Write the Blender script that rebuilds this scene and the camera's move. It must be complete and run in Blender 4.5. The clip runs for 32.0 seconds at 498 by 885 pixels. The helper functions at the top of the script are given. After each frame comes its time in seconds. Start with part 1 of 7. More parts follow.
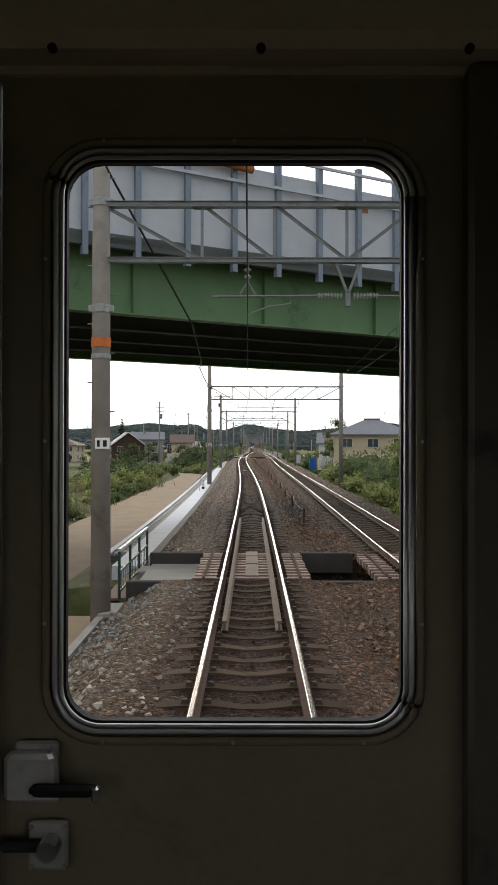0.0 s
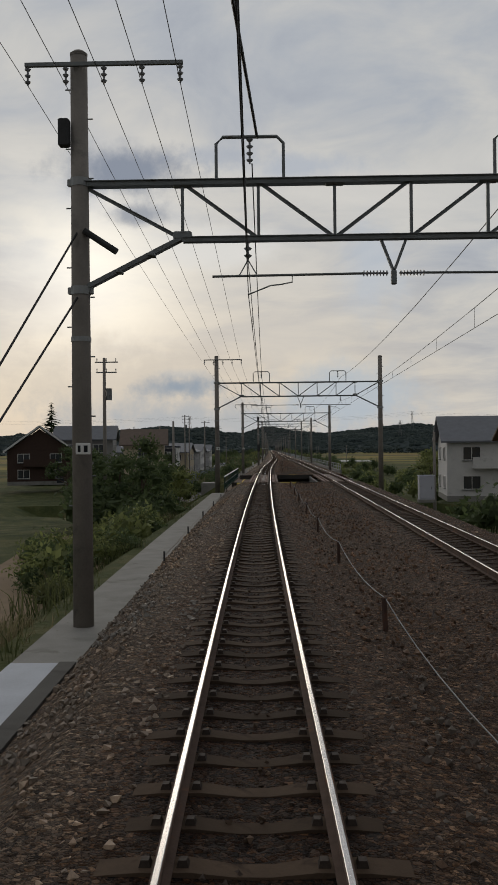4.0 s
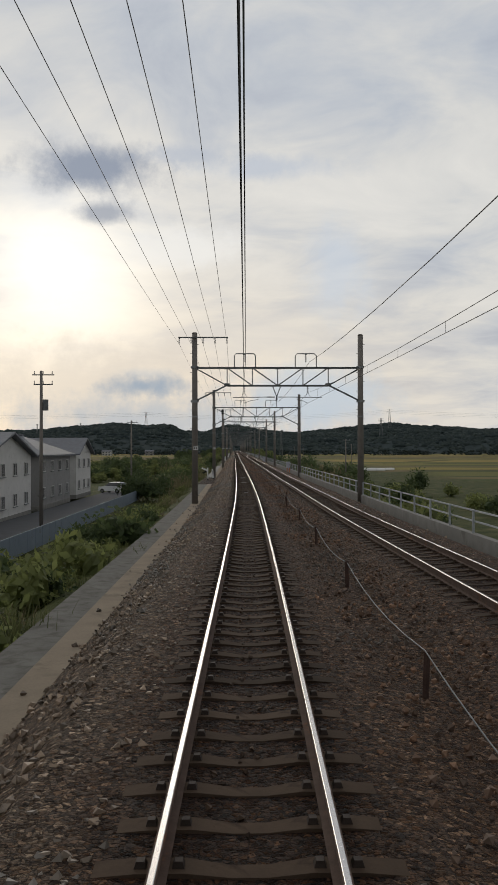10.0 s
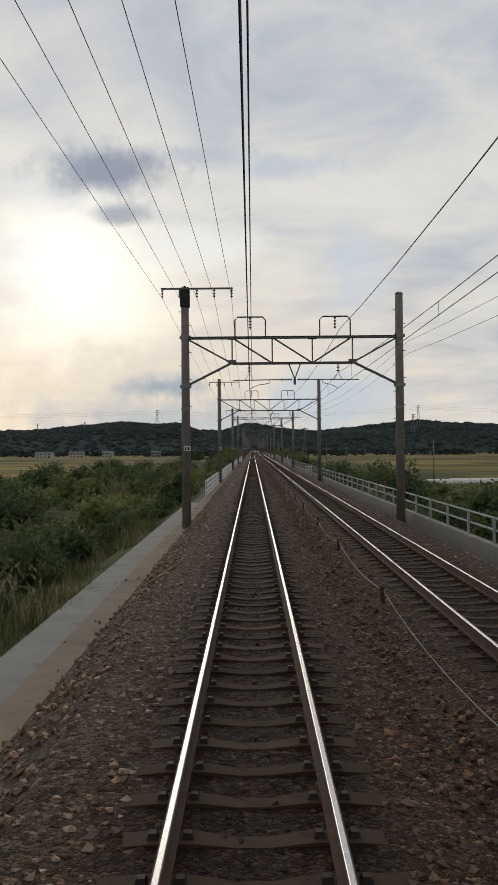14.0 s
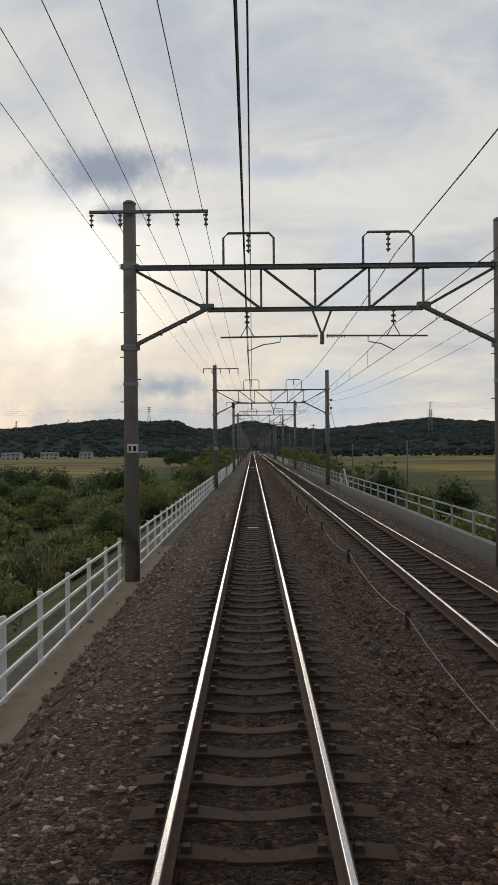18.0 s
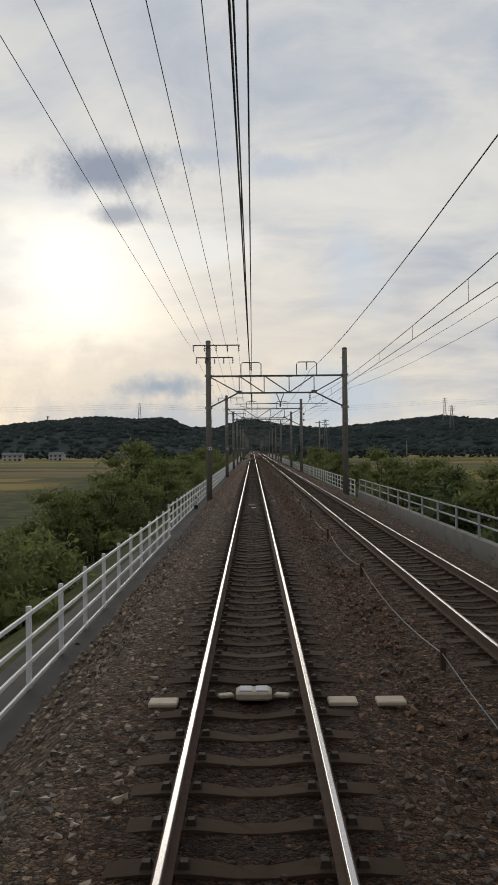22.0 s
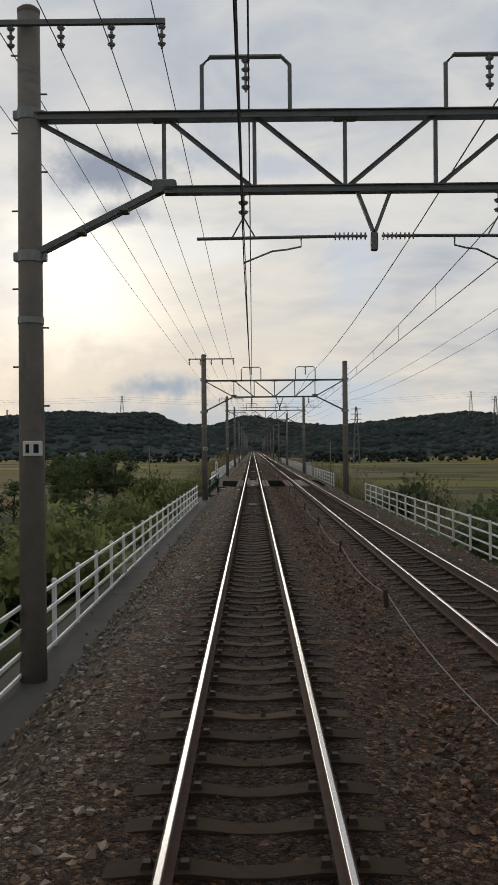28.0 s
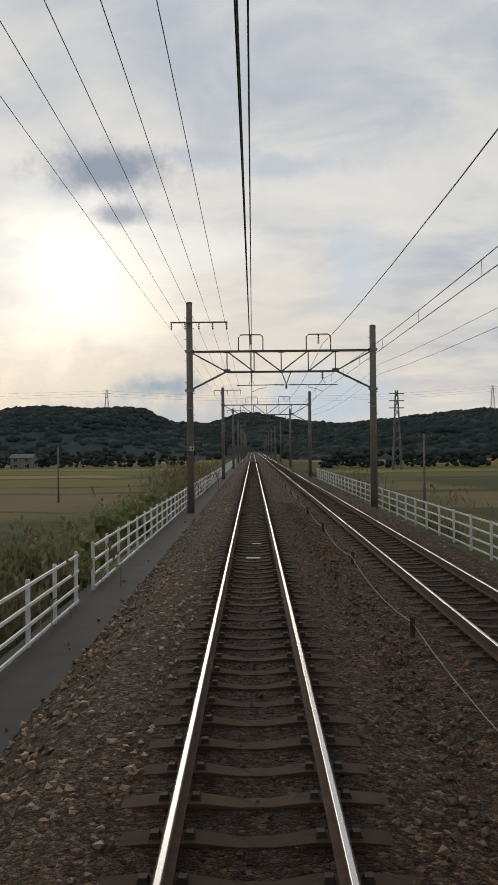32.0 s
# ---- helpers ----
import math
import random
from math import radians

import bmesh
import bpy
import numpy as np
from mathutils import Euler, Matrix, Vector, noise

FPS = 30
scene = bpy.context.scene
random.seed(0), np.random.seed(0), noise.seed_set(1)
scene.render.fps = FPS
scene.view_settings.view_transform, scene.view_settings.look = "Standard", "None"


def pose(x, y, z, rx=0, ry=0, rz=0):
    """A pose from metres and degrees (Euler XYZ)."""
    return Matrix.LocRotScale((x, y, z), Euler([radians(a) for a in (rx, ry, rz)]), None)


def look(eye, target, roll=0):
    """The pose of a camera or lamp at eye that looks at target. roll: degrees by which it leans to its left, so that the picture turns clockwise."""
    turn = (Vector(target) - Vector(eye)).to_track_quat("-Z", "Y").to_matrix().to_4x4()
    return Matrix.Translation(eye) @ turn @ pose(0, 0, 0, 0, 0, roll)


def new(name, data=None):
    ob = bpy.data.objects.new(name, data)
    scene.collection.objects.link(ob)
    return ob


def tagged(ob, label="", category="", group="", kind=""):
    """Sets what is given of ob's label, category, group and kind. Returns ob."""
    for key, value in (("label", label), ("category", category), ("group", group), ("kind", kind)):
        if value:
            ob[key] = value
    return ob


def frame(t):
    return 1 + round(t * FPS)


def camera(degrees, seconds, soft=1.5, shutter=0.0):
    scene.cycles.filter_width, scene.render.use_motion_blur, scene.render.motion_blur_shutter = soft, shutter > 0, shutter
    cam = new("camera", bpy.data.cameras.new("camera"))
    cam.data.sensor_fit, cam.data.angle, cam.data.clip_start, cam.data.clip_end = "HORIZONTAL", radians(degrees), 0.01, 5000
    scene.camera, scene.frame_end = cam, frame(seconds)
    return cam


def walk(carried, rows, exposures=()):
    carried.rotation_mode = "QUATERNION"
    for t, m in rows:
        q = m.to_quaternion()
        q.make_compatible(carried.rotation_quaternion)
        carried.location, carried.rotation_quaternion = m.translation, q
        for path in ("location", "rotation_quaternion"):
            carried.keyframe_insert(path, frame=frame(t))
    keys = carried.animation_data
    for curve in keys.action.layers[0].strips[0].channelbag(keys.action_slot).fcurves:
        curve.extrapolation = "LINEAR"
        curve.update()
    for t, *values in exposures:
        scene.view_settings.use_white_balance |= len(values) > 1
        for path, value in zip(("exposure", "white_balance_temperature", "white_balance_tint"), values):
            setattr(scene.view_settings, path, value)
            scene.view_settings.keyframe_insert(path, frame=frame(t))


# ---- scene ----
# ---- line of the track: x right, y along the line, z up, rail head at 0 ----
V = 28.6          # metres a second
EYE = 2.47        # eye above the rail head
LINE = [(-400, -0.45), (-40, -0.41), (0, -0.34), (30, -0.30), (50, -0.36), (70, -0.56), (90, -0.86), (110, -1.18), (130, -1.47), (150, -1.65),
        (170, -1.73), (190, -1.75), (210, -1.71), (230, -1.60), (250, -1.37), (270, -1.03), (290, -0.66), (310, -0.34), (330, -0.11), (350, -0.02), (370, 0.0), (2200, 0.0)]
GAPS = [(-400, 3.6), (20, 3.7), (64, 4.05), (107, 4.8), (150, 5.6), (190, 6.0), (215, 6.0), (241, 5.75), (285, 5.0), (320, 3.95), (345, 3.7), (370, 3.6), (2200, 3.6)]


def glide(knots, s):
    """A smooth curve through the knots."""
    ks = [k[0] for k in knots]
    i = max(0, min(len(ks) - 2, int(np.searchsorted(ks, s)) - 1))
    (s0, p0), (s1, p1) = knots[i], knots[i + 1]
    sa, pa = knots[max(0, i - 1)]
    sb, pb = knots[min(len(knots) - 1, i + 2)]
    m0, m1 = (p1 - pa) / max(1e-6, s1 - sa), (pb - p0) / max(1e-6, sb - s0)
    if abs(s1 - s0) > 100:
        m0 = m1 = (p1 - p0) / (s1 - s0)
    h, u = s1 - s0, (s - s0) / (s1 - s0)
    return (2 * u**3 - 3 * u**2 + 1) * p0 + (u**3 - 2 * u**2 + u) * h * m0 + (3 * u**2 - 2 * u**3) * p1 + (u**3 - u**2) * h * m1


def left_x(s):
    return glide(LINE, s)


def right_x(s):
    return left_x(s) + glide(GAPS, s)


# seconds, turn to the right off the line's axis (radians), tilt up, lean (degrees)
TURNS = [(0, 0.0030, 0.18, 0.1), (0.5, 0.0049, 0.18, 0.5), (1, 0.004, 0.18, 0.8), (1.5, 0.0015, 0.18, 1.0), (2, -0.0025, 0.18, 1.1), (2.5, -0.008, 0.2, 0.5), (3, -0.0135, 0.28, -0.1), (3.5, -0.018, 0.35, -0.4),
         (4.5, -0.0165, 0.45, -0.7), (5.5, -0.0115, 0.57, -0.9), (6, -0.0069, 0.57, -1.1), (6.5, -0.0035, 0.57, -1.0), (7, -0.001, 0.5, -0.9), (7.5, 0.001, 0.39, -0.8), (8, 0.0045, 0.39, -0.75), (8.5, 0.009, 0.39, -0.5),
         (9, 0.0141, 0.39, -0.2), (9.5, 0.018, 0.39, -0.1), (10, 0.0208, 0.39, -0.1), (10.5, 0.0204, 0.39, 0.0), (11, 0.0188, 0.39, 0.0), (11.5, 0.015, 0.39, -0.1), (12, 0.0101, 0.39, -0.2), (12.5, 0.0052, 0.39, -0.3), (13, 0.0015, 0.39, -0.3),
         (13.5, 0.0008, 0.39, -0.4), (14, 0.0008, 0.39, -0.5)] + [(t, 0.0008, 0.39, -0.55) for t in range(15, 33)]


# seconds, sideways sway of the car on its springs
SWAY = [(0, 0.0), (1, 0.015), (2, -0.045), (3, 0.015), (4.5, 0.06), (6, 0.085), (7, 0.085), (8, 0.022), (9, 0.01), (14, 0.015), (32, 0.005)]


def stand(t, turn, tilt, lean):
    s = V * t
    a, b = turn - 0.0047, radians(tilt)
    eye = Vector((left_x(s) + float(np.interp(t, [k[0] for k in SWAY], [k[1] for k in SWAY])), s, EYE))
    return look(eye, eye + Vector((math.sin(a), math.cos(a), math.tan(b))) * 10, lean)


cam = camera(30.85, 32.0, soft=1.6)
walk(cam, [(t, stand(t, turn, tilt, lean)) for t, turn, tilt, lean in TURNS],
     exposures=[(0, 1.45), (1.0, 1.7), (1.5, 1.15), (2.0, 0.55), (2.6, 0.05), (3.0, -0.22), (3.6, -0.35), (5.5, -0.12), (7.0, -0.04), (32, -0.04)])

# ---- sky and sun ----
SUN_AZ, SUN_EL = radians(-11.5), radians(10.5)     # left of the line, behind thin cloud
sun_way = Vector((math.sin(SUN_AZ) * math.cos(SUN_EL), math.cos(SUN_AZ) * math.cos(SUN_EL), math.sin(SUN_EL)))


class Nodes:
    """Short-hand for a node tree."""
    def __init__(self, tree):
        self.t = tree
        tree.nodes.clear()

    def add(self, kind, ins=()):
        n = self.t.nodes.new(kind)
        for k, val in dict(ins).items():
            if isinstance(val, bpy.types.NodeSocket):
                self.t.links.new(val, n.inputs[k])
            else:
                n.inputs[k].default_value = val
        return n

    def math(self, op, a, b=0.0, c=0.0, clamp=False):
        n = self.add("ShaderNodeMath")
        n.operation, n.use_clamp = op, clamp
        for i, val in enumerate((a, b, c)):
            if isinstance(val, bpy.types.NodeSocket):
                self.t.links.new(val, n.inputs[i])
            else:
                n.inputs[i].default_value = val
        return n.outputs[0]

    def mix(self, fac, a, b, blend="MIX"):
        n = self.add("ShaderNodeMix")
        n.data_type, n.blend_type = "RGBA", blend
        for i, val in ((0, fac), (6, a), (7, b)):
            if isinstance(val, bpy.types.NodeSocket):
                self.t.links.new(val, n.inputs[i])
            else:
                n.inputs[i].default_value = val
        return n.outputs[2]

    def noise(self, vec, scale, detail=4.0, rough=0.55, dist=0.0):
        return self.add("ShaderNodeTexNoise", {"Vector": vec, "Scale": scale, "Detail": detail, "Roughness": rough, "Distortion": dist}).outputs["Fac"]

    def ramp(self, fac, *stops):
        n = self.add("ShaderNodeValToRGB", {0: fac})
        e = n.color_ramp.elements
        while len(e) < len(stops):
            e.new(0.5)
        for el, (at, col) in zip(e, stops):
            el.position, el.color = at, (*col, 1) if len(col) == 3 else col
        return n.outputs[0]

    def span(self, val, a, b, lo=0.0, hi=1.0):
        n = self.add("ShaderNodeMapRange", {0: val, 1: a, 2: b, 3: lo, 4: hi})
        n.interpolation_type = "SMOOTHSTEP"
        return n.outputs[0]


def make_sky():
    w = bpy.data.worlds.new("evening_sky")
    scene.world = w
    w.use_nodes = True
    n = Nodes(w.node_tree)
    way = n.add("ShaderNodeTexCoord").outputs["Generated"]
    xyz = n.add("ShaderNodeSeparateXYZ", {0: way})
    x, y, z = xyz.outputs
    sky = n.add("ShaderNodeTexSky")
    sky.sky_type, sky.sun_disc, sky.sun_elevation, sky.sun_rotation, sky.dust_density = "NISHITA", False, SUN_EL, SUN_AZ, 2.0
    clear = n.mix(1.0, sky.outputs[0], (0.045, 0.045, 0.045, 1), "MULTIPLY")
    # cloud deck, seen in flat perspective
    flat = n.math("ADD", n.math("ABSOLUTE", z), 0.14)
    deck = n.add("ShaderNodeCombineXYZ", {0: n.math("DIVIDE", x, flat), 1: n.math("DIVIDE", y, flat), 2: 0.3}).outputs[0]
    big = n.noise(deck, 0.9, 5, 0.55, 0.4)
    fine = n.noise(deck, 2.6, 6, 0.6, 0.5)
    dot = n.add("ShaderNodeVectorMath", {0: way, 1: sun_way})
    dot.operation = "DOT_PRODUCT"
    dot = dot.outputs["Value"]
    near = n.span(dot, 0.82, 1.0)
    core = n.math("POWER", n.math("MAXIMUM", dot, 0.0), 240.0)
    wide = n.span(dot, -0.6, 1.0, 0.52, 1.0)
    thick = n.math("ADD", n.math("MULTIPLY", big, 0.6), n.math("MULTIPLY", fine, 0.4))
    cloud = n.ramp(thick, (0.32, (0.87, 0.85, 0.805)), (0.45, (0.735, 0.735, 0.72)), (0.55, (0.55, 0.59, 0.65)), (0.68, (0.36, 0.41, 0.52)))
    # warm light low towards the sun
    low = n.span(z, 0.0, 0.26, 1.0, 0.0)
    cloud = n.mix(n.math("MULTIPLY", n.math("MULTIPLY", low, near), 0.72), cloud, (0.88, 0.765, 0.605, 1))
    lit = n.mix(1.0, cloud, n.add("ShaderNodeCombineXYZ", {0: wide, 1: wide, 2: wide}).outputs[0], "MULTIPLY")
    glow = n.mix(core, (0, 0, 0, 1), (0.58, 0.54, 0.44, 1))
    lit = n.mix(1.0, lit, glow, "ADD")
    veil = n.mix(0.94, clear, lit)
    # banks of cloud: bearing, height, half-width and half-height in degrees, tone, amount
    az = n.math("ARCTAN2", x, y)
    el = n.math("ARCSINE", z)
    wob = n.math("SUBTRACT", n.noise(way, 26.0, 6, 0.65), 0.5)
    for a0, e0, aw, ew, col, amt in ((-9.0, 3.9, 9.0, 4.0, (0.75, 0.68, 0.59, 1), 0.6), (-5.0, 1.5, 11.0, 2.6, (0.53, 0.565, 0.60, 1), 0.85), (5.0, 3.2, 6.5, 2.8, (0.53, 0.63, 0.73, 1), 0.75), (-5.6, 4.75, 2.1, 0.45, (0.74, 0.71, 0.66, 1), 0.8), (-5.8, 3.95, 3.2, 1.0, (0.40, 0.46, 0.53, 1), 1.0),
                                     (-3.5, 12.6, 6.0, 1.6, (0.95, 0.94, 0.91, 1), 0.6), (-8.9, 17.1, 5.6, 1.9, (0.33, 0.37, 0.45, 1), 1.0), (-8.4, 14.5, 2.6, 0.9, (0.40, 0.43, 0.49, 1), 0.9),
                                     (2.0, 17.3, 6.0, 1.0, (0.50, 0.56, 0.66, 1), 0.7), (-2.5, 18.0, 4.0, 0.9, (0.48, 0.53, 0.62, 1), 0.7), (6.6, 11.0, 2.6, 4.0, (0.61, 0.68, 0.77, 1), 0.6), (1.0, 7.0, 4.5, 2.2, (0.80, 0.75, 0.68, 1), 0.5)):
        u = n.math("DIVIDE", n.math("SUBTRACT", az, radians(a0)), radians(aw))
        q = n.math("DIVIDE", n.math("SUBTRACT", el, radians(e0)), radians(ew))
        r = n.math("ADD", n.math("SQRT", n.math("ADD", n.math("MULTIPLY", u, u), n.math("MULTIPLY", q, q))), n.math("MULTIPLY", wob, 1.35))
        veil = n.mix(n.math("MULTIPLY", n.span(r, 1.1, 0.2), amt), veil, col)
    bg = n.add("ShaderNodeBackground", {"Color": veil, "Strength": 0.97})
    n.add("ShaderNodeOutputWorld", {"Surface": bg.outputs[0]})


make_sky()
sun = new("sun", bpy.data.lights.new("sun", "SUN"))
sun.data.energy, sun.data.angle, sun.data.color = 0.5, radians(28), (1.0, 0.9, 0.76)
sun.matrix_world = look(sun_way * 100, (0, 0, 0))
# ---- materials ----
def material(name, tone, rough=0.7, vary=0.25, scale=6.0, fine=60.0, bump=0.2, metal=0.0, stain=None, stain_at=(0.55, 0.75), stain_scale=2.0, world=False, island=False, pieces=False, spec=0.15, spread=0.35, along=False):
    """A surface with grain and stains at two scales; scales are per metre."""
    m = bpy.data.materials.new(name)
    m.use_nodes = True
    n = Nodes(m.node_tree)
    vec = n.add("ShaderNodeNewGeometry").outputs["Position"] if world else n.add("ShaderNodeTexCoord").outputs["Object"]
    coarse, grain = n.noise(vec, scale, 5), n.noise(vec, fine, 3)
    k = n.math("ADD", n.math("MULTIPLY", coarse, 0.65), n.math("MULTIPLY", grain, 0.35))
    dark, light = [c * (1 - vary) for c in tone], [min(1, c * (1 + vary)) for c in tone]
    col = n.ramp(k, (0.3, dark), (0.7, light))
    if island or pieces:
        rnd = n.add("ShaderNodeNewGeometry").outputs["Random Per Island"] if island else n.add("ShaderNodeObjectInfo").outputs["Random"]
        g = n.math("ADD", n.math("MULTIPLY", rnd, 2 * spread), 1 - spread)
        col = n.mix(1.0, col, n.add("ShaderNodeCombineXYZ", {0: g, 1: g, 2: g}).outputs[0], "MULTIPLY")
    if stain:
        f = n.span(n.noise(vec, stain_scale, 6, 0.65, 0.6), *stain_at)
        col = n.mix(f, col, (*stain, 1))
    if along:      # redder in the rusty lengths of the line, grey in the fresh ones
        col = n.mix(rusty_stretch(n, vec), n.mix(1.0, col, (0.9, 0.95, 0.94, 1), "MULTIPLY"), n.mix(1.0, col, (1.04, 0.8, 0.62, 1), "MULTIPLY"))
    rg = n.math("ADD", n.math("MULTIPLY", grain, 0.2), rough - 0.1, clamp=True)
    bm = n.add("ShaderNodeBump", {"Strength": bump, "Distance": 0.02, "Height": k})
    b = n.add("ShaderNodeBsdfPrincipled", {"Base Color": col, "Roughness": rg, "Metallic": metal, "Specular IOR Level": spec, "Normal": bm.outputs[0]})
    n.add("ShaderNodeOutputMaterial", {0: b.outputs[0]})
    return m


def rusty_stretch(n, vec):
    """How rusty the stone is along the line: fresh grey lengths and old brown ones."""
    y = n.add("ShaderNodeSeparateXYZ", {0: vec}).outputs[1]
    steps = ((0.0, 0.0), (0.018, 0.05), (0.03, 0.5), (0.06, 0.3), (0.1, 0.5), (0.2, 0.7), (0.3, 0.35), (0.37, 0.45), (0.41, 0.8), (0.53, 0.65), (0.605, 0.1), (0.64, 0.25), (0.69, 0.8), (0.75, 1.0), (0.81, 0.05), (0.865, 0.0), (0.9, 0.7), (1.0, 0.6))
    long = n.ramp(n.math("MULTIPLY", y, 0.001), *[(at, (v, v, v)) for at, v in steps])
    return n.math("ADD", long, n.math("MULTIPLY", n.math("SUBTRACT", n.noise(vec, 0.5, 5, 0.6), 0.5), 1.2), clamp=True)


def stone_bed(name, tones, size, bump):
    """Crushed stones: cells of their own tone, gaps darkened for dirt and shade. The bed is rusty brown from brake dust
    near the rails and greyer on the shoulders.
    The map gives metres right of the near track, and metres from the nearer track."""
    m = bpy.data.materials.new(name)
    m.use_nodes = True
    n = Nodes(m.node_tree)
    vec = n.add("ShaderNodeNewGeometry").outputs["Position"]
    place = n.add("ShaderNodeSeparateXYZ", {0: n.add("ShaderNodeUVMap").outputs[0]})
    across, near = place.outputs[0], place.outputs[1]
    warp = n.add("ShaderNodeTexNoise", {"Vector": vec, "Scale": 16.0, "Detail": 3.0}).outputs["Color"]
    v2 = n.add("ShaderNodeVectorMath", {0: vec, 1: n.mix(1.0, warp, (0.085, 0.085, 0.085, 1), "MULTIPLY")}).outputs[0]
    vor = n.add("ShaderNodeTexVoronoi", {"Vector": v2, "Scale": 1 / size})
    edge = n.add("ShaderNodeTexVoronoi", {"Vector": v2, "Scale": 1 / size})
    edge.feature = "DISTANCE_TO_EDGE"
    edge = edge.outputs["Distance"]
    sep = n.add("ShaderNodeSeparateColor", {0: vor.outputs["Color"]})
    col = n.ramp(sep.outputs[0], *[(i / (len(tones) - 1), c) for i, c in enumerate(tones)])
    chip = n.add("ShaderNodeSeparateColor", {0: n.add("ShaderNodeTexVoronoi", {"Vector": v2, "Scale": 2.1 / size}).outputs["Color"]}).outputs[0]
    col = n.mix(n.span(chip, 0.55, 0.62, 0.0, 0.8), col, n.ramp(n.math("FRACT", n.math("MULTIPLY", chip, 13.0)), (0.0, (0.02, 0.015, 0.012)), (0.6, (0.09, 0.07, 0.055)), (1.0, (0.24, 0.2, 0.16))))
    speck = n.math("ADD", n.math("MULTIPLY", n.noise(vec, 70.0, 3, 0.7), 1.8), 0.1)
    col = n.mix(1.0, col, n.add("ShaderNodeCombineXYZ", {0: speck, 1: speck, 2: speck}).outputs[0], "MULTIPLY")
    # darken the colour between stones, dirt and crevice shade in one
    gap = n.span(edge, 0.0, 0.1, 0.32, 1.0)
    col = n.mix(1.0, col, n.add("ShaderNodeCombineXYZ", {0: gap, 1: gap, 2: gap}).outputs[0], "MULTIPLY")
    rusty = rusty_stretch(n, vec)
    wob = n.math("MULTIPLY", n.math("SUBTRACT", n.noise(vec, 1.3, 4, 0.6), 0.5), 0.9)
    shoulder = n.math("MULTIPLY", n.span(n.math("ADD", across, wob), -1.05, -1.75), n.math("SUBTRACT", 1.0, n.math("MULTIPLY", rusty, 0.6)))
    col = n.mix(shoulder, n.mix(1.0, col, (0.94, 0.68, 0.50, 1), "MULTIPLY"), n.mix(1.0, col, (1.5, 1.36, 1.17, 1), "MULTIPLY"))
    dust = n.span(n.math("ADD", near, n.math("MULTIPLY", wob, 0.4)), 1.3, 0.65, 0.0, 0.92)
    col = n.mix(dust, col, n.mix(1.0, col, (0.35, 0.26, 0.19, 1), "MULTIPLY"))
    # each stone is a facet with a tilt of its own
    away = n.add("ShaderNodeVectorMath", {0: v2, 1: vor.outputs["Position"]})
    away.operation = "SUBTRACT"
    lean = n.add("ShaderNodeVectorMath", {0: vor.outputs["Color"], 1: (0.5, 0.5, 0.5)})
    lean.operation = "SUBTRACT"
    tilt = n.add("ShaderNodeVectorMath", {0: away.outputs[0], 1: lean.outputs[0]})
    tilt.operation = "DOT_PRODUCT"
    h = n.math("ADD", n.math("MULTIPLY", tilt.outputs["Value"], 2.6), n.math("ADD", n.math("MULTIPLY", n.span(edge, 0.0, 0.16), 0.022), n.math("ADD", n.math("MULTIPLY", sep.outputs[1], 0.02), n.math("MULTIPLY", n.noise(vec, 55.0, 3, 0.6), 0.03))))
    bm = n.add("ShaderNodeBump", {"Strength": bump, "Distance": 1.0, "Height": h})
    b = n.add("ShaderNodeBsdfPrincipled", {"Base Color": col, "Roughness": 0.85, "Specular IOR Level": 0.2, "Normal": bm.outputs[0]})
    n.add("ShaderNodeOutputMaterial", {0: b.outputs[0]})
    return m


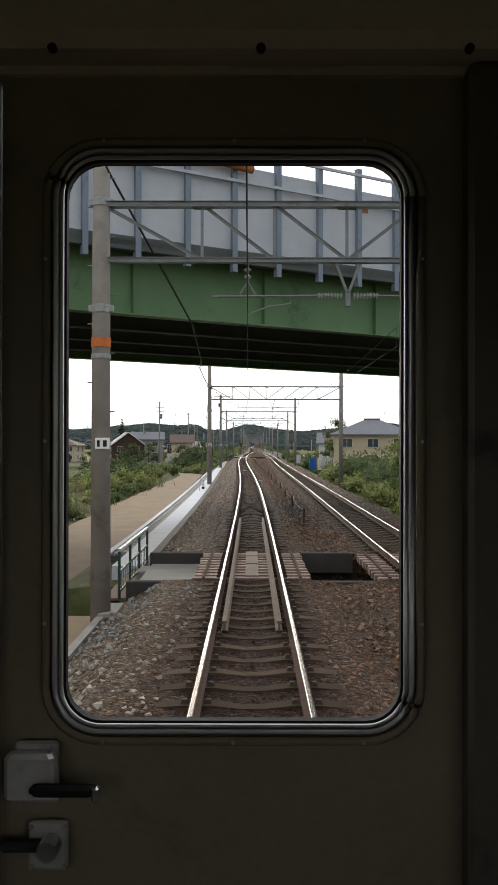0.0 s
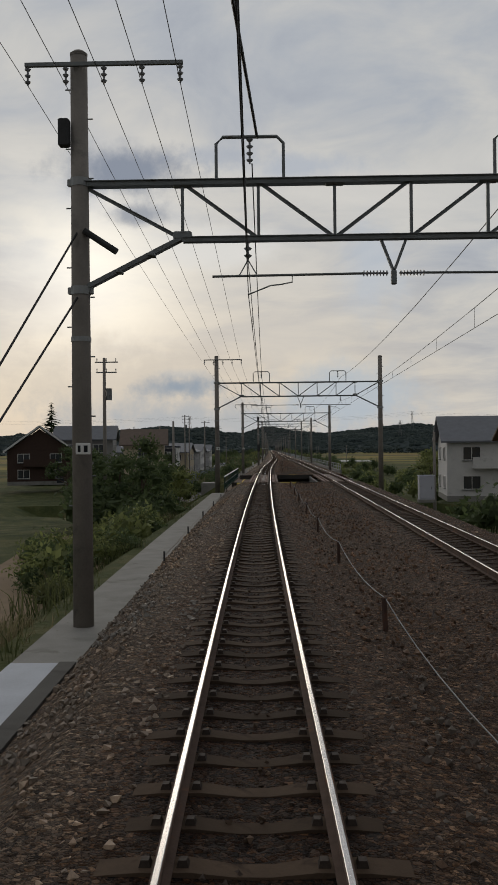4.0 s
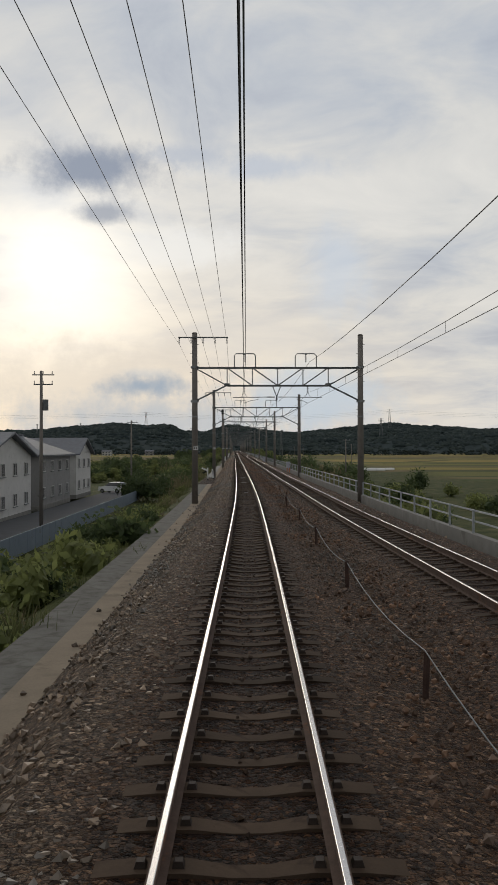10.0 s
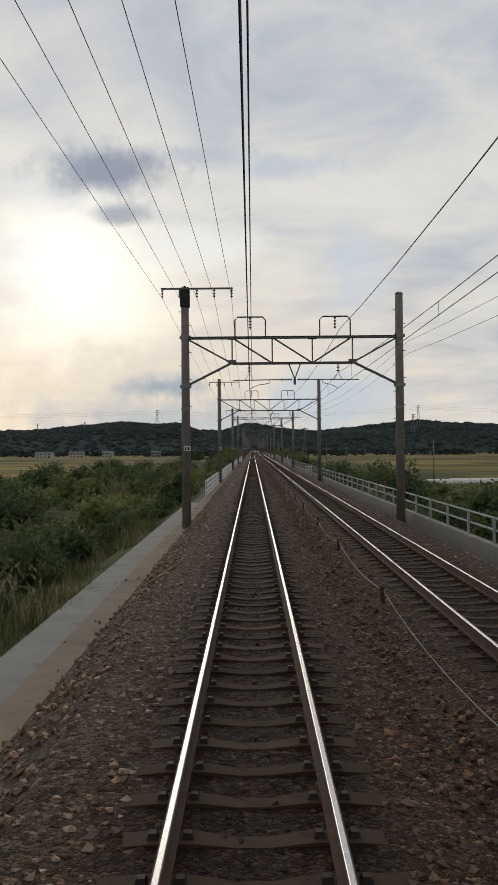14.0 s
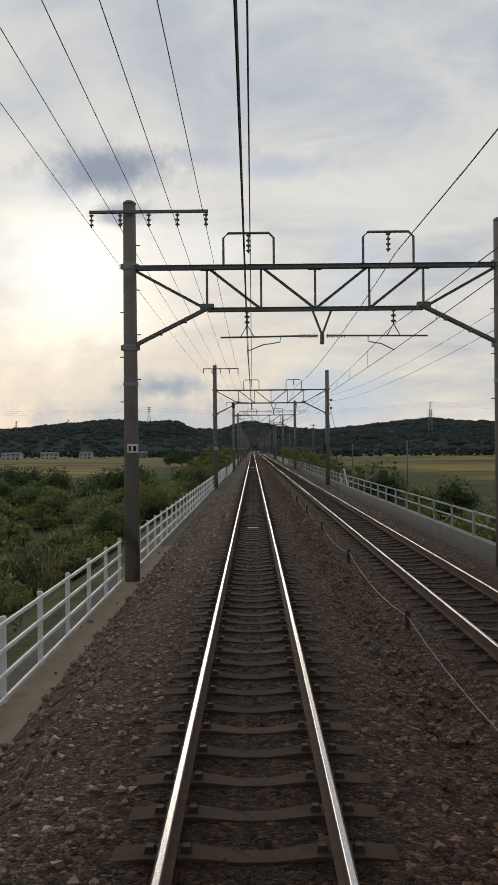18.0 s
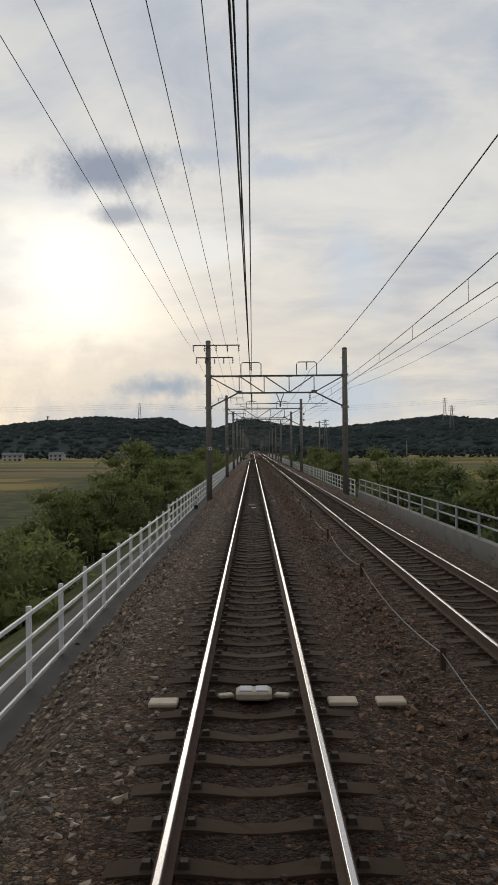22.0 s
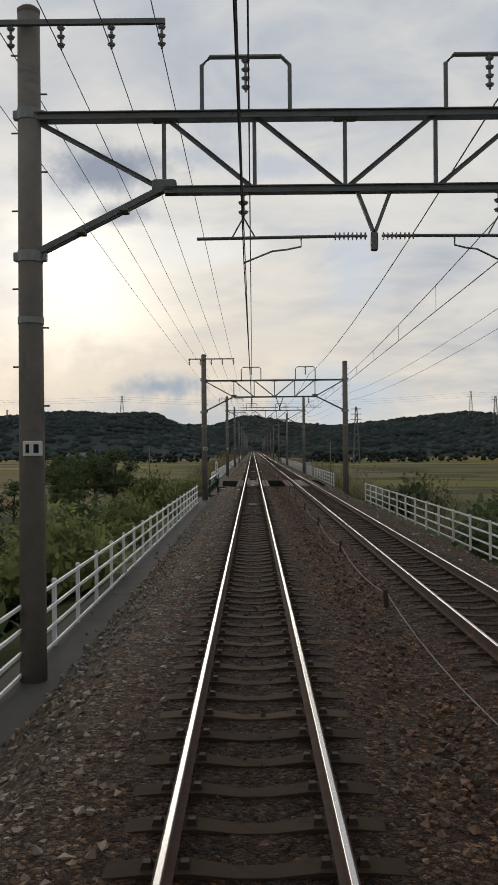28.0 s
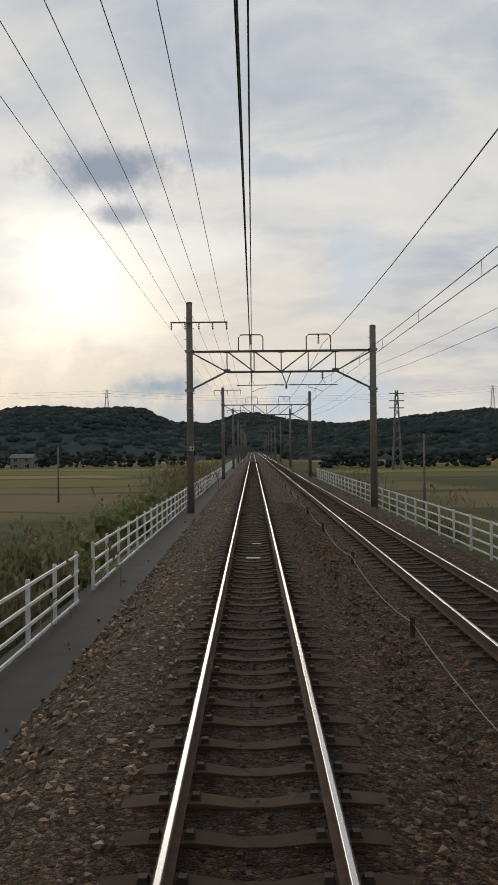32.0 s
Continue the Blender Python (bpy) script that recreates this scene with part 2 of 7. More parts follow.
def land(name):
    """Fields, rough grass and bare ground, by patches on the plan."""
    m = bpy.data.materials.new(name)
    m.use_nodes = True
    n = Nodes(m.node_tree)
    vec = n.add("ShaderNodeNewGeometry").outputs["Position"]
    x, y, z = n.add("ShaderNodeSeparateXYZ", {0: vec}).outputs
    grass = n.ramp(n.noise(vec, 0.5, 6, 0.65), (0.3, (0.035, 0.048, 0.018)), (0.5, (0.07, 0.08, 0.03)), (0.7, (0.14, 0.125, 0.06)))
    flat = n.add("ShaderNodeVectorMath", {0: vec, 1: (0.0055, 0.024, 0)})
    flat.operation = "MULTIPLY"
    plot = n.add("ShaderNodeTexVoronoi", {"Vector": flat.outputs[0], "Scale": 1.0})
    plot.distance = "CHEBYCHEV"
    field = n.ramp(n.add("ShaderNodeSeparateColor", {0: plot.outputs["Color"]}).outputs[0], (0.0, (0.38, 0.26, 0.085)), (0.35, (0.30, 0.24, 0.07)), (0.55, (0.13, 0.14, 0.045)), (0.75, (0.24, 0.17, 0.09)), (1.0, (0.075, 0.10, 0.035)))
    bund = n.add("ShaderNodeTexVoronoi", {"Vector": flat.outputs[0], "Scale": 1.0})
    bund.distance, bund.feature = "CHEBYCHEV", "F2"
    ridge = n.span(n.math("SUBTRACT", bund.outputs["Distance"], plot.outputs["Distance"]), 0.09, 0.04)
    field = n.mix(n.math("MULTIPLY", n.noise(vec, 1.5, 5), 0.4), field, grass)
    field = n.mix(n.math("MULTIPLY", ridge, 0.8), field, (0.06, 0.07, 0.03, 1))
    stray = n.math("SUBTRACT", n.noise(vec, 0.02, 3), 0.5)
    wide = n.span(y, 860.0, 960.0, 0.0, 26.0)
    far = n.span(n.math("ADD", n.math("ABSOLUTE", n.math("SUBTRACT", x, 2.0)), n.math("ADD", wide, n.math("MULTIPLY", stray, 40.0))), 42.0, 60.0)
    along = n.span(n.math("ADD", y, n.math("MULTIPLY", stray, 500.0)), 260.0, 420.0)
    col = n.mix(n.math("MULTIPLY", far, along), grass, field)
    bm = n.add("ShaderNodeBump", {"Strength": 0.6, "Distance": 0.2, "Height": n.noise(vec, 5.0, 5)})
    b = n.add("ShaderNodeBsdfPrincipled", {"Base Color": col, "Roughness": 0.95, "Specular IOR Level": 0.1, "Normal": bm.outputs[0]})
    n.add("ShaderNodeOutputMaterial", {0: b.outputs[0]})
    return m


BALLAST = stone_bed("ballast_stone", [(0.016, 0.012, 0.009), (0.06, 0.043, 0.033), (0.12, 0.10, 0.086), (0.03, 0.02, 0.015), (0.19, 0.135, 0.095), (0.07, 0.048, 0.035), (0.42, 0.35, 0.28)], 0.055, 0.9)
STONE_TONES = {
    "shoulder": material("grey_tan_stones", (0.26, 0.205, 0.155), 0.62, 0.5, 3, 50, 0.4, stain=(0.20, 0.19, 0.175), stain_at=(0.45, 0.6), stain_scale=0.12, island=True, world=True, spec=0.5, spread=0.7, along=True),
    "between": material("rust_brown_stones", (0.165, 0.093, 0.055), 0.8, 0.5, 3, 50, 0.4, stain=(0.13, 0.105, 0.085), stain_at=(0.45, 0.62), stain_scale=0.2, island=True, world=True, spec=0.45, spread=0.7),
    "middle": material("dusty_brown_stones", (0.062, 0.039, 0.025), 0.85, 0.5, 3, 50, 0.4, stain=(0.07, 0.05, 0.04), stain_at=(0.45, 0.6), stain_scale=0.4, island=True, world=True, spec=0.3, spread=0.6)}
LAND = land("fields_and_grass")
CONCRETE = material("weathered_concrete", (0.25, 0.24, 0.22), 0.85, 0.2, 1.5, 30, 0.25, stain=(0.16, 0.15, 0.13), stain_scale=1.1, world=True)
PALE_CONCRETE = material("new_pale_concrete", (0.47, 0.49, 0.53), 0.75, 0.12, 1.5, 30, 0.15, stain=(0.4, 0.4, 0.4), stain_at=(0.62, 0.85), world=True)
DARK_CONCRETE = material("dark_brown_concrete", (0.05, 0.045, 0.041), 0.9, 0.25, 1.5, 25, 0.25, stain=(0.06, 0.06, 0.055), world=True)
SLEEPER = material("sleeper_concrete", (0.066, 0.045, 0.031), 0.86, 0.25, 4, 50, 0.3, stain=(0.04, 0.026, 0.018), stain_scale=4, pieces=True, spec=0.09)
SLEEPER_ROW = material("sleeper_concrete_rows", (0.064, 0.044, 0.031), 0.86, 0.25, 4, 50, 0.3, stain=(0.04, 0.026, 0.018), stain_scale=3, world=True, island=True, spec=0.09)
TIMBER = material("old_sleeper_timber", (0.20, 0.135, 0.11), 0.68, 0.3, 5, 60, 0.4, stain=(0.07, 0.05, 0.045), stain_scale=5, pieces=True, spec=0.35)
RAIL_HEAD = material("polished_rail_head", (0.6, 0.57, 0.55), 0.24, 0.05, 2, 40, 0.0, metal=1.0, world=True)
RAIL_SIDE = material("rusty_rail_side", (0.10, 0.065, 0.05), 0.85, 0.3, 6, 60, 0.3, stain=(0.2, 0.09, 0.045), world=True)
RUST_STEEL = material("rusty_brown_steel", (0.085, 0.055, 0.045), 0.8, 0.3, 3, 40, 0.3, stain=(0.17, 0.075, 0.045), stain_scale=3, world=True, spec=0.02)
PLATE_STEEL = material("dark_brown_plate", (0.05, 0.035, 0.029), 0.95, 0.25, 2, 30, 0.15, stain=(0.085, 0.05, 0.035), stain_scale=2, world=True, spec=0.0)
DUSTY_PLATE = material("dusty_brown_plate", (0.115, 0.08, 0.066), 0.65, 0.2, 2, 30, 0.15, stain=(0.12, 0.08, 0.06), stain_scale=2, world=True, spec=0.3)
DECK_STEEL = material("rust_stained_deck", (0.14, 0.078, 0.055), 0.8, 0.3, 1.6, 30, 0.2, stain=(0.12, 0.11, 0.085), stain_at=(0.45, 0.6), stain_scale=1.3, world=True)
CLIP = material("rail_clip_steel", (0.05, 0.037, 0.03), 0.65, 0.3, 10, 80, 0.1, metal=0.3)
GUARD = material("dusty_guard_rail", (0.13, 0.095, 0.072), 0.75, 0.2, 3, 50, 0.2, stain=(0.12, 0.075, 0.05), stain_scale=2.0, world=True, spec=0.2)
POLE = material("mast_concrete", (0.24, 0.215, 0.19), 0.85, 0.18, 2, 30, 0.2, stain=(0.13, 0.12, 0.11), stain_scale=1.2)
GALV = material("galvanised_steel", (0.20, 0.21, 0.21), 0.55, 0.2, 4, 50, 0.08, metal=0.5, stain=(0.13, 0.11, 0.09), stain_scale=5)
BAND = material("pale_zinc_band", (0.34, 0.345, 0.34), 0.6, 0.15, 4, 50, 0.05, metal=0.3, stain=(0.2, 0.19, 0.17), stain_scale=5)
DARKSTEEL = material("dark_weathered_steel", (0.06, 0.06, 0.06), 0.7, 0.25, 4, 50, 0.1, metal=0.3)
WIRE = material("dark_copper_wire", (0.05, 0.05, 0.05), 0.6, 0.1, 2, 20, 0.0, metal=0.5, world=True)
PORCELAIN = material("grey_insulator", (0.28, 0.28, 0.29), 0.3, 0.1, 8, 40, 0.02)
WHITE_PAINT = material("white_fence_paint", (0.78, 0.78, 0.76), 0.5, 0.06, 3, 30, 0.04, stain=(0.5, 0.47, 0.42), stain_at=(0.66, 0.85), world=True)
GREY_RAIL = material("galvanised_fence", (0.42, 0.44, 0.45), 0.5, 0.12, 3, 40, 0.05, metal=0.4, world=True)
GREEN_RAIL = material("dark_green_paint", (0.03, 0.06, 0.05), 0.5, 0.2, 4, 40, 0.05)
YELLOW = material("worn_yellow_paint", (0.62, 0.46, 0.06), 0.7, 0.2, 4, 40, 0.1, stain=(0.3, 0.24, 0.12), stain_scale=5)
SIGN_WHITE = material("sign_white", (0.80, 0.79, 0.76), 0.55, 0.05, 4, 40, 0.02)
SIGN_BLACK = material("sign_black", (0.02, 0.02, 0.022), 0.6, 0.1, 6, 40, 0.02)
SIGN_ORANGE = material("orange_band", (0.55, 0.16, 0.05), 0.6, 0.15, 6, 40, 0.02)
GIRDER = material("green_girder_paint", (0.13, 0.22, 0.11), 0.5, 0.14, 0.6, 20, 0.05, stain=(0.05, 0.10, 0.05), stain_scale=0.8, world=True)
# underside tone kept dark: the shade below the deck is in this colour
SOFFIT = material("shade_darkened_underside", (0.09, 0.10, 0.095), 0.8, 0.25, 1, 20, 0.1, world=True)
PANEL = material("grey_barrier_panel", (0.46, 0.48, 0.52), 0.5, 0.08, 1.5, 20, 0.05, stain=(0.35, 0.30, 0.26), stain_at=(0.66, 0.8), stain_scale=1.4, pieces=False)
RUST = material("orange_rust", (0.33, 0.13, 0.04), 0.85, 0.35, 5, 40, 0.3)
EARTH = material("sandy_dirt", (0.225, 0.165, 0.108), 0.95, 0.2, 0.8, 14, 0.4, stain=(0.22, 0.17, 0.11), stain_scale=0.4, world=True)
ROAD = material("grey_asphalt", (0.075, 0.078, 0.085), 0.9, 0.15, 1, 40, 0.2, world=True)
TROUGH = material("cable_trough_concrete", (0.27, 0.25, 0.22), 0.9, 0.2, 2, 40, 0.25, stain=(0.13, 0.11, 0.09), stain_scale=1.5, pieces=True)
FENCE_SHEET = material("blue_grey_sheet", (0.20, 0.24, 0.29), 0.6, 0.12, 1, 20, 0.05, stain=(0.14, 0.15, 0.16), world=True)
BARK = material("bark", (0.10, 0.075, 0.055), 0.95, 0.3, 6, 40, 0.5)
WALK_TAN = material("dusty_tan_concrete", (0.26, 0.21, 0.155), 0.95, 0.2, 1.2, 30, 0.3, stain=(0.17, 0.135, 0.1), stain_scale=1.0, world=True, spec=0.1)
WALK_DARK = material("damp_grey_concrete", (0.085, 0.08, 0.073), 0.85, 0.22, 1.2, 30, 0.3, stain=(0.055, 0.05, 0.045), stain_scale=0.9, world=True, spec=0.2)
WALK_WEEDY = material("dirty_old_concrete", (0.15, 0.143, 0.128), 0.9, 0.25, 1.4, 30, 0.35, stain=(0.085, 0.08, 0.064), stain_at=(0.42, 0.7), stain_scale=2.6, world=True, spec=0.15)
# ridge woods tinted blue-grey, distance haze painted into the base colour
FOREST = material("hazy_forest_canopy", (0.045, 0.059, 0.059), 0.95, 0.25, 0.06, 0.5, 0.6, stain=(0.054, 0.069, 0.062), stain_scale=0.02, world=True, spec=0.1)


def leaves(name, tone, light):
    m = bpy.data.materials.new(name)
    m.use_nodes = True
    n = Nodes(m.node_tree)
    rnd = n.add("ShaderNodeNewGeometry").outputs["Random Per Island"]
    ob = n.add("ShaderNodeObjectInfo").outputs["Random"]
    k = n.math("ADD", n.math("MULTIPLY", rnd, 0.7), n.math("MULTIPLY", ob, 0.3))
    col = n.ramp(k, (0.0, tone), (0.75, light), (1.0, [c * 1.35 for c in light]))
    d = n.add("ShaderNodeBsdfPrincipled", {"Base Color": col, "Roughness": 0.65, "Specular IOR Level": 0.3})
    t = n.add("ShaderNodeBsdfTranslucent", {"Color": col})
    mx = n.add("ShaderNodeMixShader", {0: 0.5, 1: d.outputs[0], 2: t.outputs[0]})
    n.add("ShaderNodeOutputMaterial", {0: mx.outputs[0]})
    return m


LEAF_DARK = leaves("dark_green_leaves", (0.036, 0.058, 0.024), (0.115, 0.15, 0.06))
LEAF_MID = leaves("olive_green_leaves", (0.085, 0.105, 0.036), (0.26, 0.285, 0.1))
LEAF_DRY = leaves("dry_grass_blades", (0.12, 0.10, 0.05), (0.30, 0.26, 0.15))
GRASS = leaves("rough_green_grass", (0.042, 0.056, 0.022), (0.14, 0.15, 0.06))


def canopy(name, tone, light):
    m = bpy.data.materials.new(name)
    m.use_nodes = True
    n = Nodes(m.node_tree)
    geo = n.add("ShaderNodeNewGeometry")
    big = n.noise(geo.outputs["Position"], 0.03, 5, 0.6)
    grain = n.noise(geo.outputs["Position"], 0.9, 4, 0.7)
    k = n.math("ADD", n.math("MULTIPLY", geo.outputs["Random Per Island"], 0.5), n.math("MULTIPLY", n.math("SUBTRACT", big, 0.25), 0.9))
    col = n.ramp(n.math("ADD", k, n.math("MULTIPLY", n.math("SUBTRACT", grain, 0.5), 0.9)), (0.1, tone), (0.9, light))
    bm = n.add("ShaderNodeBump", {"Strength": 0.6, "Distance": 1.0, "Height": grain})
    b = n.add("ShaderNodeBsdfPrincipled", {"Base Color": col, "Roughness": 0.95, "Specular IOR Level": 0.05, "Normal": bm.outputs[0]})
    n.add("ShaderNodeOutputMaterial", {0: b.outputs[0]})
    return m


# far crowns carry the same bluish haze in their colour
CANOPY = canopy("hazy_far_tree_crowns", (0.040, 0.054, 0.056), (0.070, 0.086, 0.076))


def plain_glass(name, tint, rough=0.05):
    return material(name, tint, rough + 0.1, 0.1, 2, 20, 0.0, spec=0.8)


WINDOW_GLASS = plain_glass("dark_window_glass", (0.03, 0.035, 0.04))

HOUSE_BEIGE = material("beige_render", (0.48, 0.40, 0.29), 0.85, 0.08, 1.5, 30, 0.1, stain=(0.38, 0.32, 0.24), stain_at=(0.6, 0.85))
HOUSE_GREY = material("grey_siding", (0.30, 0.29, 0.28), 0.8, 0.1, 1.5, 30, 0.1, stain=(0.22, 0.21, 0.2))
HOUSE_WHITE = material("off_white_render", (0.62, 0.60, 0.57), 0.8, 0.07, 1.5, 30, 0.08, stain=(0.48, 0.46, 0.43))
HOUSE_DARK = material("charcoal_cladding", (0.035, 0.036, 0.042), 0.7, 0.15, 3, 30, 0.1)
HOUSE_BROWN = material("dark_brown_boards", (0.066, 0.042, 0.033), 0.8, 0.2, 4, 40, 0.2, stain=(0.06, 0.03, 0.025))
ROOF_GREY = material("grey_roof_tiles", (0.16, 0.165, 0.18), 0.6, 0.15, 2, 25, 0.25)
ROOF_BROWN = material("brown_roof_tiles", (0.14, 0.105, 0.085), 0.7, 0.15, 2, 25, 0.25)
TARP = material("blue_tarpaulin", (0.02, 0.12, 0.42), 0.5, 0.1, 3, 20, 0.2)
CREAM_BOX = material("cream_transponder_box", (0.50, 0.42, 0.32), 0.6, 0.1, 6, 40, 0.05, stain=(0.3, 0.24, 0.18), stain_scale=8)
CABINET = material("pale_grey_cabinet", (0.5, 0.5, 0.55), 0.5, 0.06, 3, 30, 0.03, stain=(0.38, 0.37, 0.38))
CAR_PAINT = material("white_car_paint", (0.72, 0.73, 0.74), 0.3, 0.04, 2, 20, 0.0, spec=0.6)
BARGE = material("white_barge_board", (0.66, 0.65, 0.62), 0.6, 0.06, 3, 30, 0.03)
# the brown cab paint again, darkened to carry the shade on the door
DOOR_SHADED = material("shaded_door_paint", (0.30, 0.25, 0.165), 0.5, 0.15, 3, 60, 0.05, stain=(0.22, 0.18, 0.12), stain_scale=5, spec=0.25)
LATCH = material("worn_silver_latch_paint", (0.62, 0.6, 0.56), 0.4, 0.12, 8, 60, 0.05, metal=0.2, stain=(0.3, 0.28, 0.25), stain_scale=14, spec=0.5)
POST_PAINT = material("black_brown_post_paint", (0.14, 0.12, 0.095), 0.5, 0.15, 3, 60, 0.05, stain=(0.06, 0.05, 0.045), stain_scale=5, spec=0.3)
CAB_PANEL = material("brown_grey_door_paint", (0.66, 0.56, 0.40), 0.55, 0.1, 3, 60, 0.05, stain=(0.55, 0.46, 0.32), stain_scale=6)
CAB_TRIM = material("brushed_aluminium", (0.55, 0.54, 0.52), 0.35, 0.08, 6, 80, 0.04, metal=1.0)
RUBBER = material("black_rubber", (0.018, 0.018, 0.018), 0.6, 0.15, 6, 60, 0.05)
CAR_BODY = material("stainless_car_body", (0.5, 0.5, 0.5), 0.4, 0.06, 2, 40, 0.03, metal=0.9)
# ---- mesh tools ----
class Shape:
    """Collects the corners and faces of one mesh."""
    def __init__(self):
        self.v, self.f = [], []

    def put(self, verts, faces):
        k = len(self.v)
        self.v += [tuple(p) for p in verts]
        self.f += [tuple(i + k for i in q) for q in faces]
        return self

    def box(self, c, size, rz=0.0, bev=0.0, m=None):
        hx, hy, hz = size[0] / 2, size[1] / 2, size[2] / 2
        b = min(bev, hx * 0.9, hy * 0.9, hz * 0.9)
        m = m or Matrix.Translation(c) @ Matrix.Rotation(rz, 4, "Z")
        if b <= 0:
            pts = [(x, y, z) for z in (-hz, hz) for x, y in ((-hx, -hy), (hx, -hy), (hx, hy), (-hx, hy))]
            return self.put([m @ Vector(p) for p in pts], [(3, 2, 1, 0), (4, 5, 6, 7), (0, 1, 5, 4), (1, 2, 6, 5), (2, 3, 7, 6), (3, 0, 4, 7)])
        ring = lambda ax, ay, z: [(-ax + b, -ay, z), (ax - b, -ay, z), (ax, -ay + b, z), (ax, ay - b, z), (ax - b, ay, z), (-ax + b, ay, z), (-ax, ay - b, z), (-ax, -ay + b, z)]
        pts = ring(hx - b, hy - b, -hz) + ring(hx, hy, -hz + b) + ring(hx, hy, hz - b) + ring(hx - b, hy - b, hz)
        fs = [tuple(range(7, -1, -1)), tuple(range(24, 32))]
        for r in range(3):
            fs += [(r * 8 + i, r * 8 + (i + 1) % 8, r * 8 + 8 + (i + 1) % 8, r * 8 + 8 + i) for i in range(8)]
        return self.put([m @ Vector(p) for p in pts], fs)

    def beam(self, a, b, w, h, bev=0.0):
        a, b = Vector(a), Vector(b)
        d = b - a
        y = d.normalized()
        up = Vector((0, 0, 1)) if abs(y.z) < 0.98 else Vector((0, 1, 0))
        x = y.cross(up).normalized()
        z = x.cross(y)
        m = Matrix.Translation((a + b) / 2) @ Matrix((x, y, z)).transposed().to_4x4()
        return self.box((0, 0, 0), (w, d.length, h), 0, bev, m)

    def angle(self, a, b, w=0.08, t=0.012):
        """An L-shaped steel section from a to b."""
        self.beam(a, b, w, t)
        o = Vector((0, 0, -w / 2))
        return self.beam(Vector(a) + o, Vector(b) + o, t, w)

    def tube(self, a, b, r, r2=None, n=8, caps=True):
        a, b = Vector(a), Vector(b)
        r2 = r if r2 is None else r2
        z = (b - a).normalized()
        x = z.cross(Vector((0, 0, 1)) if abs(z.z) < 0.9 else Vector((1, 0, 0))).normalized()
        y = z.cross(x)
        ring = [(x * math.cos(i * 2 * math.pi / n) + y * math.sin(i * 2 * math.pi / n)) for i in range(n)]
        fs = [(i, (i + 1) % n, n + (i + 1) % n, n + i) for i in range(n)]
        if caps:
            fs += [tuple(range(n - 1, -1, -1)), tuple(range(n, 2 * n))]
        return self.put([a + q * r for q in ring] + [b + q * r2 for q in ring], fs)

    def line(self, pts, r, n=5):
        """A round wire or pipe along points."""
        pts = [Vector(p) for p in pts]
        vs, fs = [], []
        for i, p in enumerate(pts):
            z = (pts[min(i + 1, len(pts) - 1)] - pts[max(i - 1, 0)]).normalized()
            x = z.cross(Vector((0, 0, 1)) if abs(z.z) < 0.9 else Vector((1, 0, 0))).normalized()
            y = z.cross(x)
            vs += [p + (x * math.cos(k * 2 * math.pi / n) + y * math.sin(k * 2 * math.pi / n)) * r for k in range(n)]
            if i:
                o = (i - 1) * n
                fs += [(o + k, o + (k + 1) % n, o + n + (k + 1) % n, o + n + k) for k in range(n)]
        fs += [tuple(range(n - 1, -1, -1)), tuple(range(len(vs) - n, len(vs)))]
        return self.put(vs, fs)

    def sweep(self, outline, stations, closed=True):
        """An outline of (across, up) carried along stations of (x, y, z)."""
        n, vs, fs = len(outline), [], []
        for i, (x, y, z) in enumerate(stations):
            vs += [(x + a, y, z + u) for a, u in outline]
            if i:
                o = (i - 1) * n
                fs += [(o + k, o + (k + 1) % n, o + n + (k + 1) % n, o + n + k) for k in range(n if closed else n - 1)]
        if closed:
            fs += [tuple(range(n - 1, -1, -1)), tuple(range(len(vs) - n, len(vs)))]
        return self.put(vs, fs)

    def spin(self, profile, m=None, n=10):
        """A turned form: profile of (radius, height)."""
        m = m or Matrix()
        vs, fs = [], []
        for i, (r, z) in enumerate(profile):
            vs += [m @ Vector((r * math.cos(k * 2 * math.pi / n), r * math.sin(k * 2 * math.pi / n), z)) for k in range(n)]
            if i:
                o = (i - 1) * n
                fs += [(o + k, o + (k + 1) % n, o + n + (k + 1) % n, o + n + k) for k in range(n)]
        fs += [tuple(range(n - 1, -1, -1)), tuple(range(len(vs) - n, len(vs)))]
        return self.put(vs, fs)

    def mesh(self, name, mat, smooth=False):
        me = bpy.data.meshes.new(name)
        me.from_pydata(self.v, [], self.f)
        me.materials.append(mat)
        if smooth:
            me.shade_smooth()
        me.update()
        return me


def part(name, shape, mat, parent=None, label="", smooth=False):
    ob = new(name, shape.mesh(name, mat, smooth) if isinstance(shape, Shape) else shape)
    if parent:
        ob.parent = parent
    return tagged(ob, label)


def thing(name, at, label, category, group="", kind=""):
    ob = new(name)
    ob.location = at
    ob.empty_display_size = 0.2
    return tagged(ob, label, category, group, kind)


def single(name, shape, mat, label, category, group="", kind="", smooth=False):
    return tagged(part(name, shape, mat, None, "", smooth), label, category, group, kind)


def runs(a, b, step):
    k = max(1, round((b - a) / step))
    return [a + (b - a) * i / k for i in range(k + 1)]


def letters(text, size, mat, parent, m, name="lettering"):
    """Raised lettering from the built-in font, turned into a mesh."""
    cu = bpy.data.curves.new(name, "FONT")
    cu.body, cu.size, cu.align_x, cu.align_y, cu.extrude = text, size, "CENTER", "CENTER", 0.002
    tmp = new("lettering_curve", cu)
    me = bpy.data.meshes.new_from_object(tmp.evaluated_get(bpy.context.evaluated_depsgraph_get()))
    bpy.data.objects.remove(tmp)
    me.materials.clear()
    me.materials.append(mat)
    ob = part(name, me, mat, parent)
    ob.matrix_basis = m
    return ob
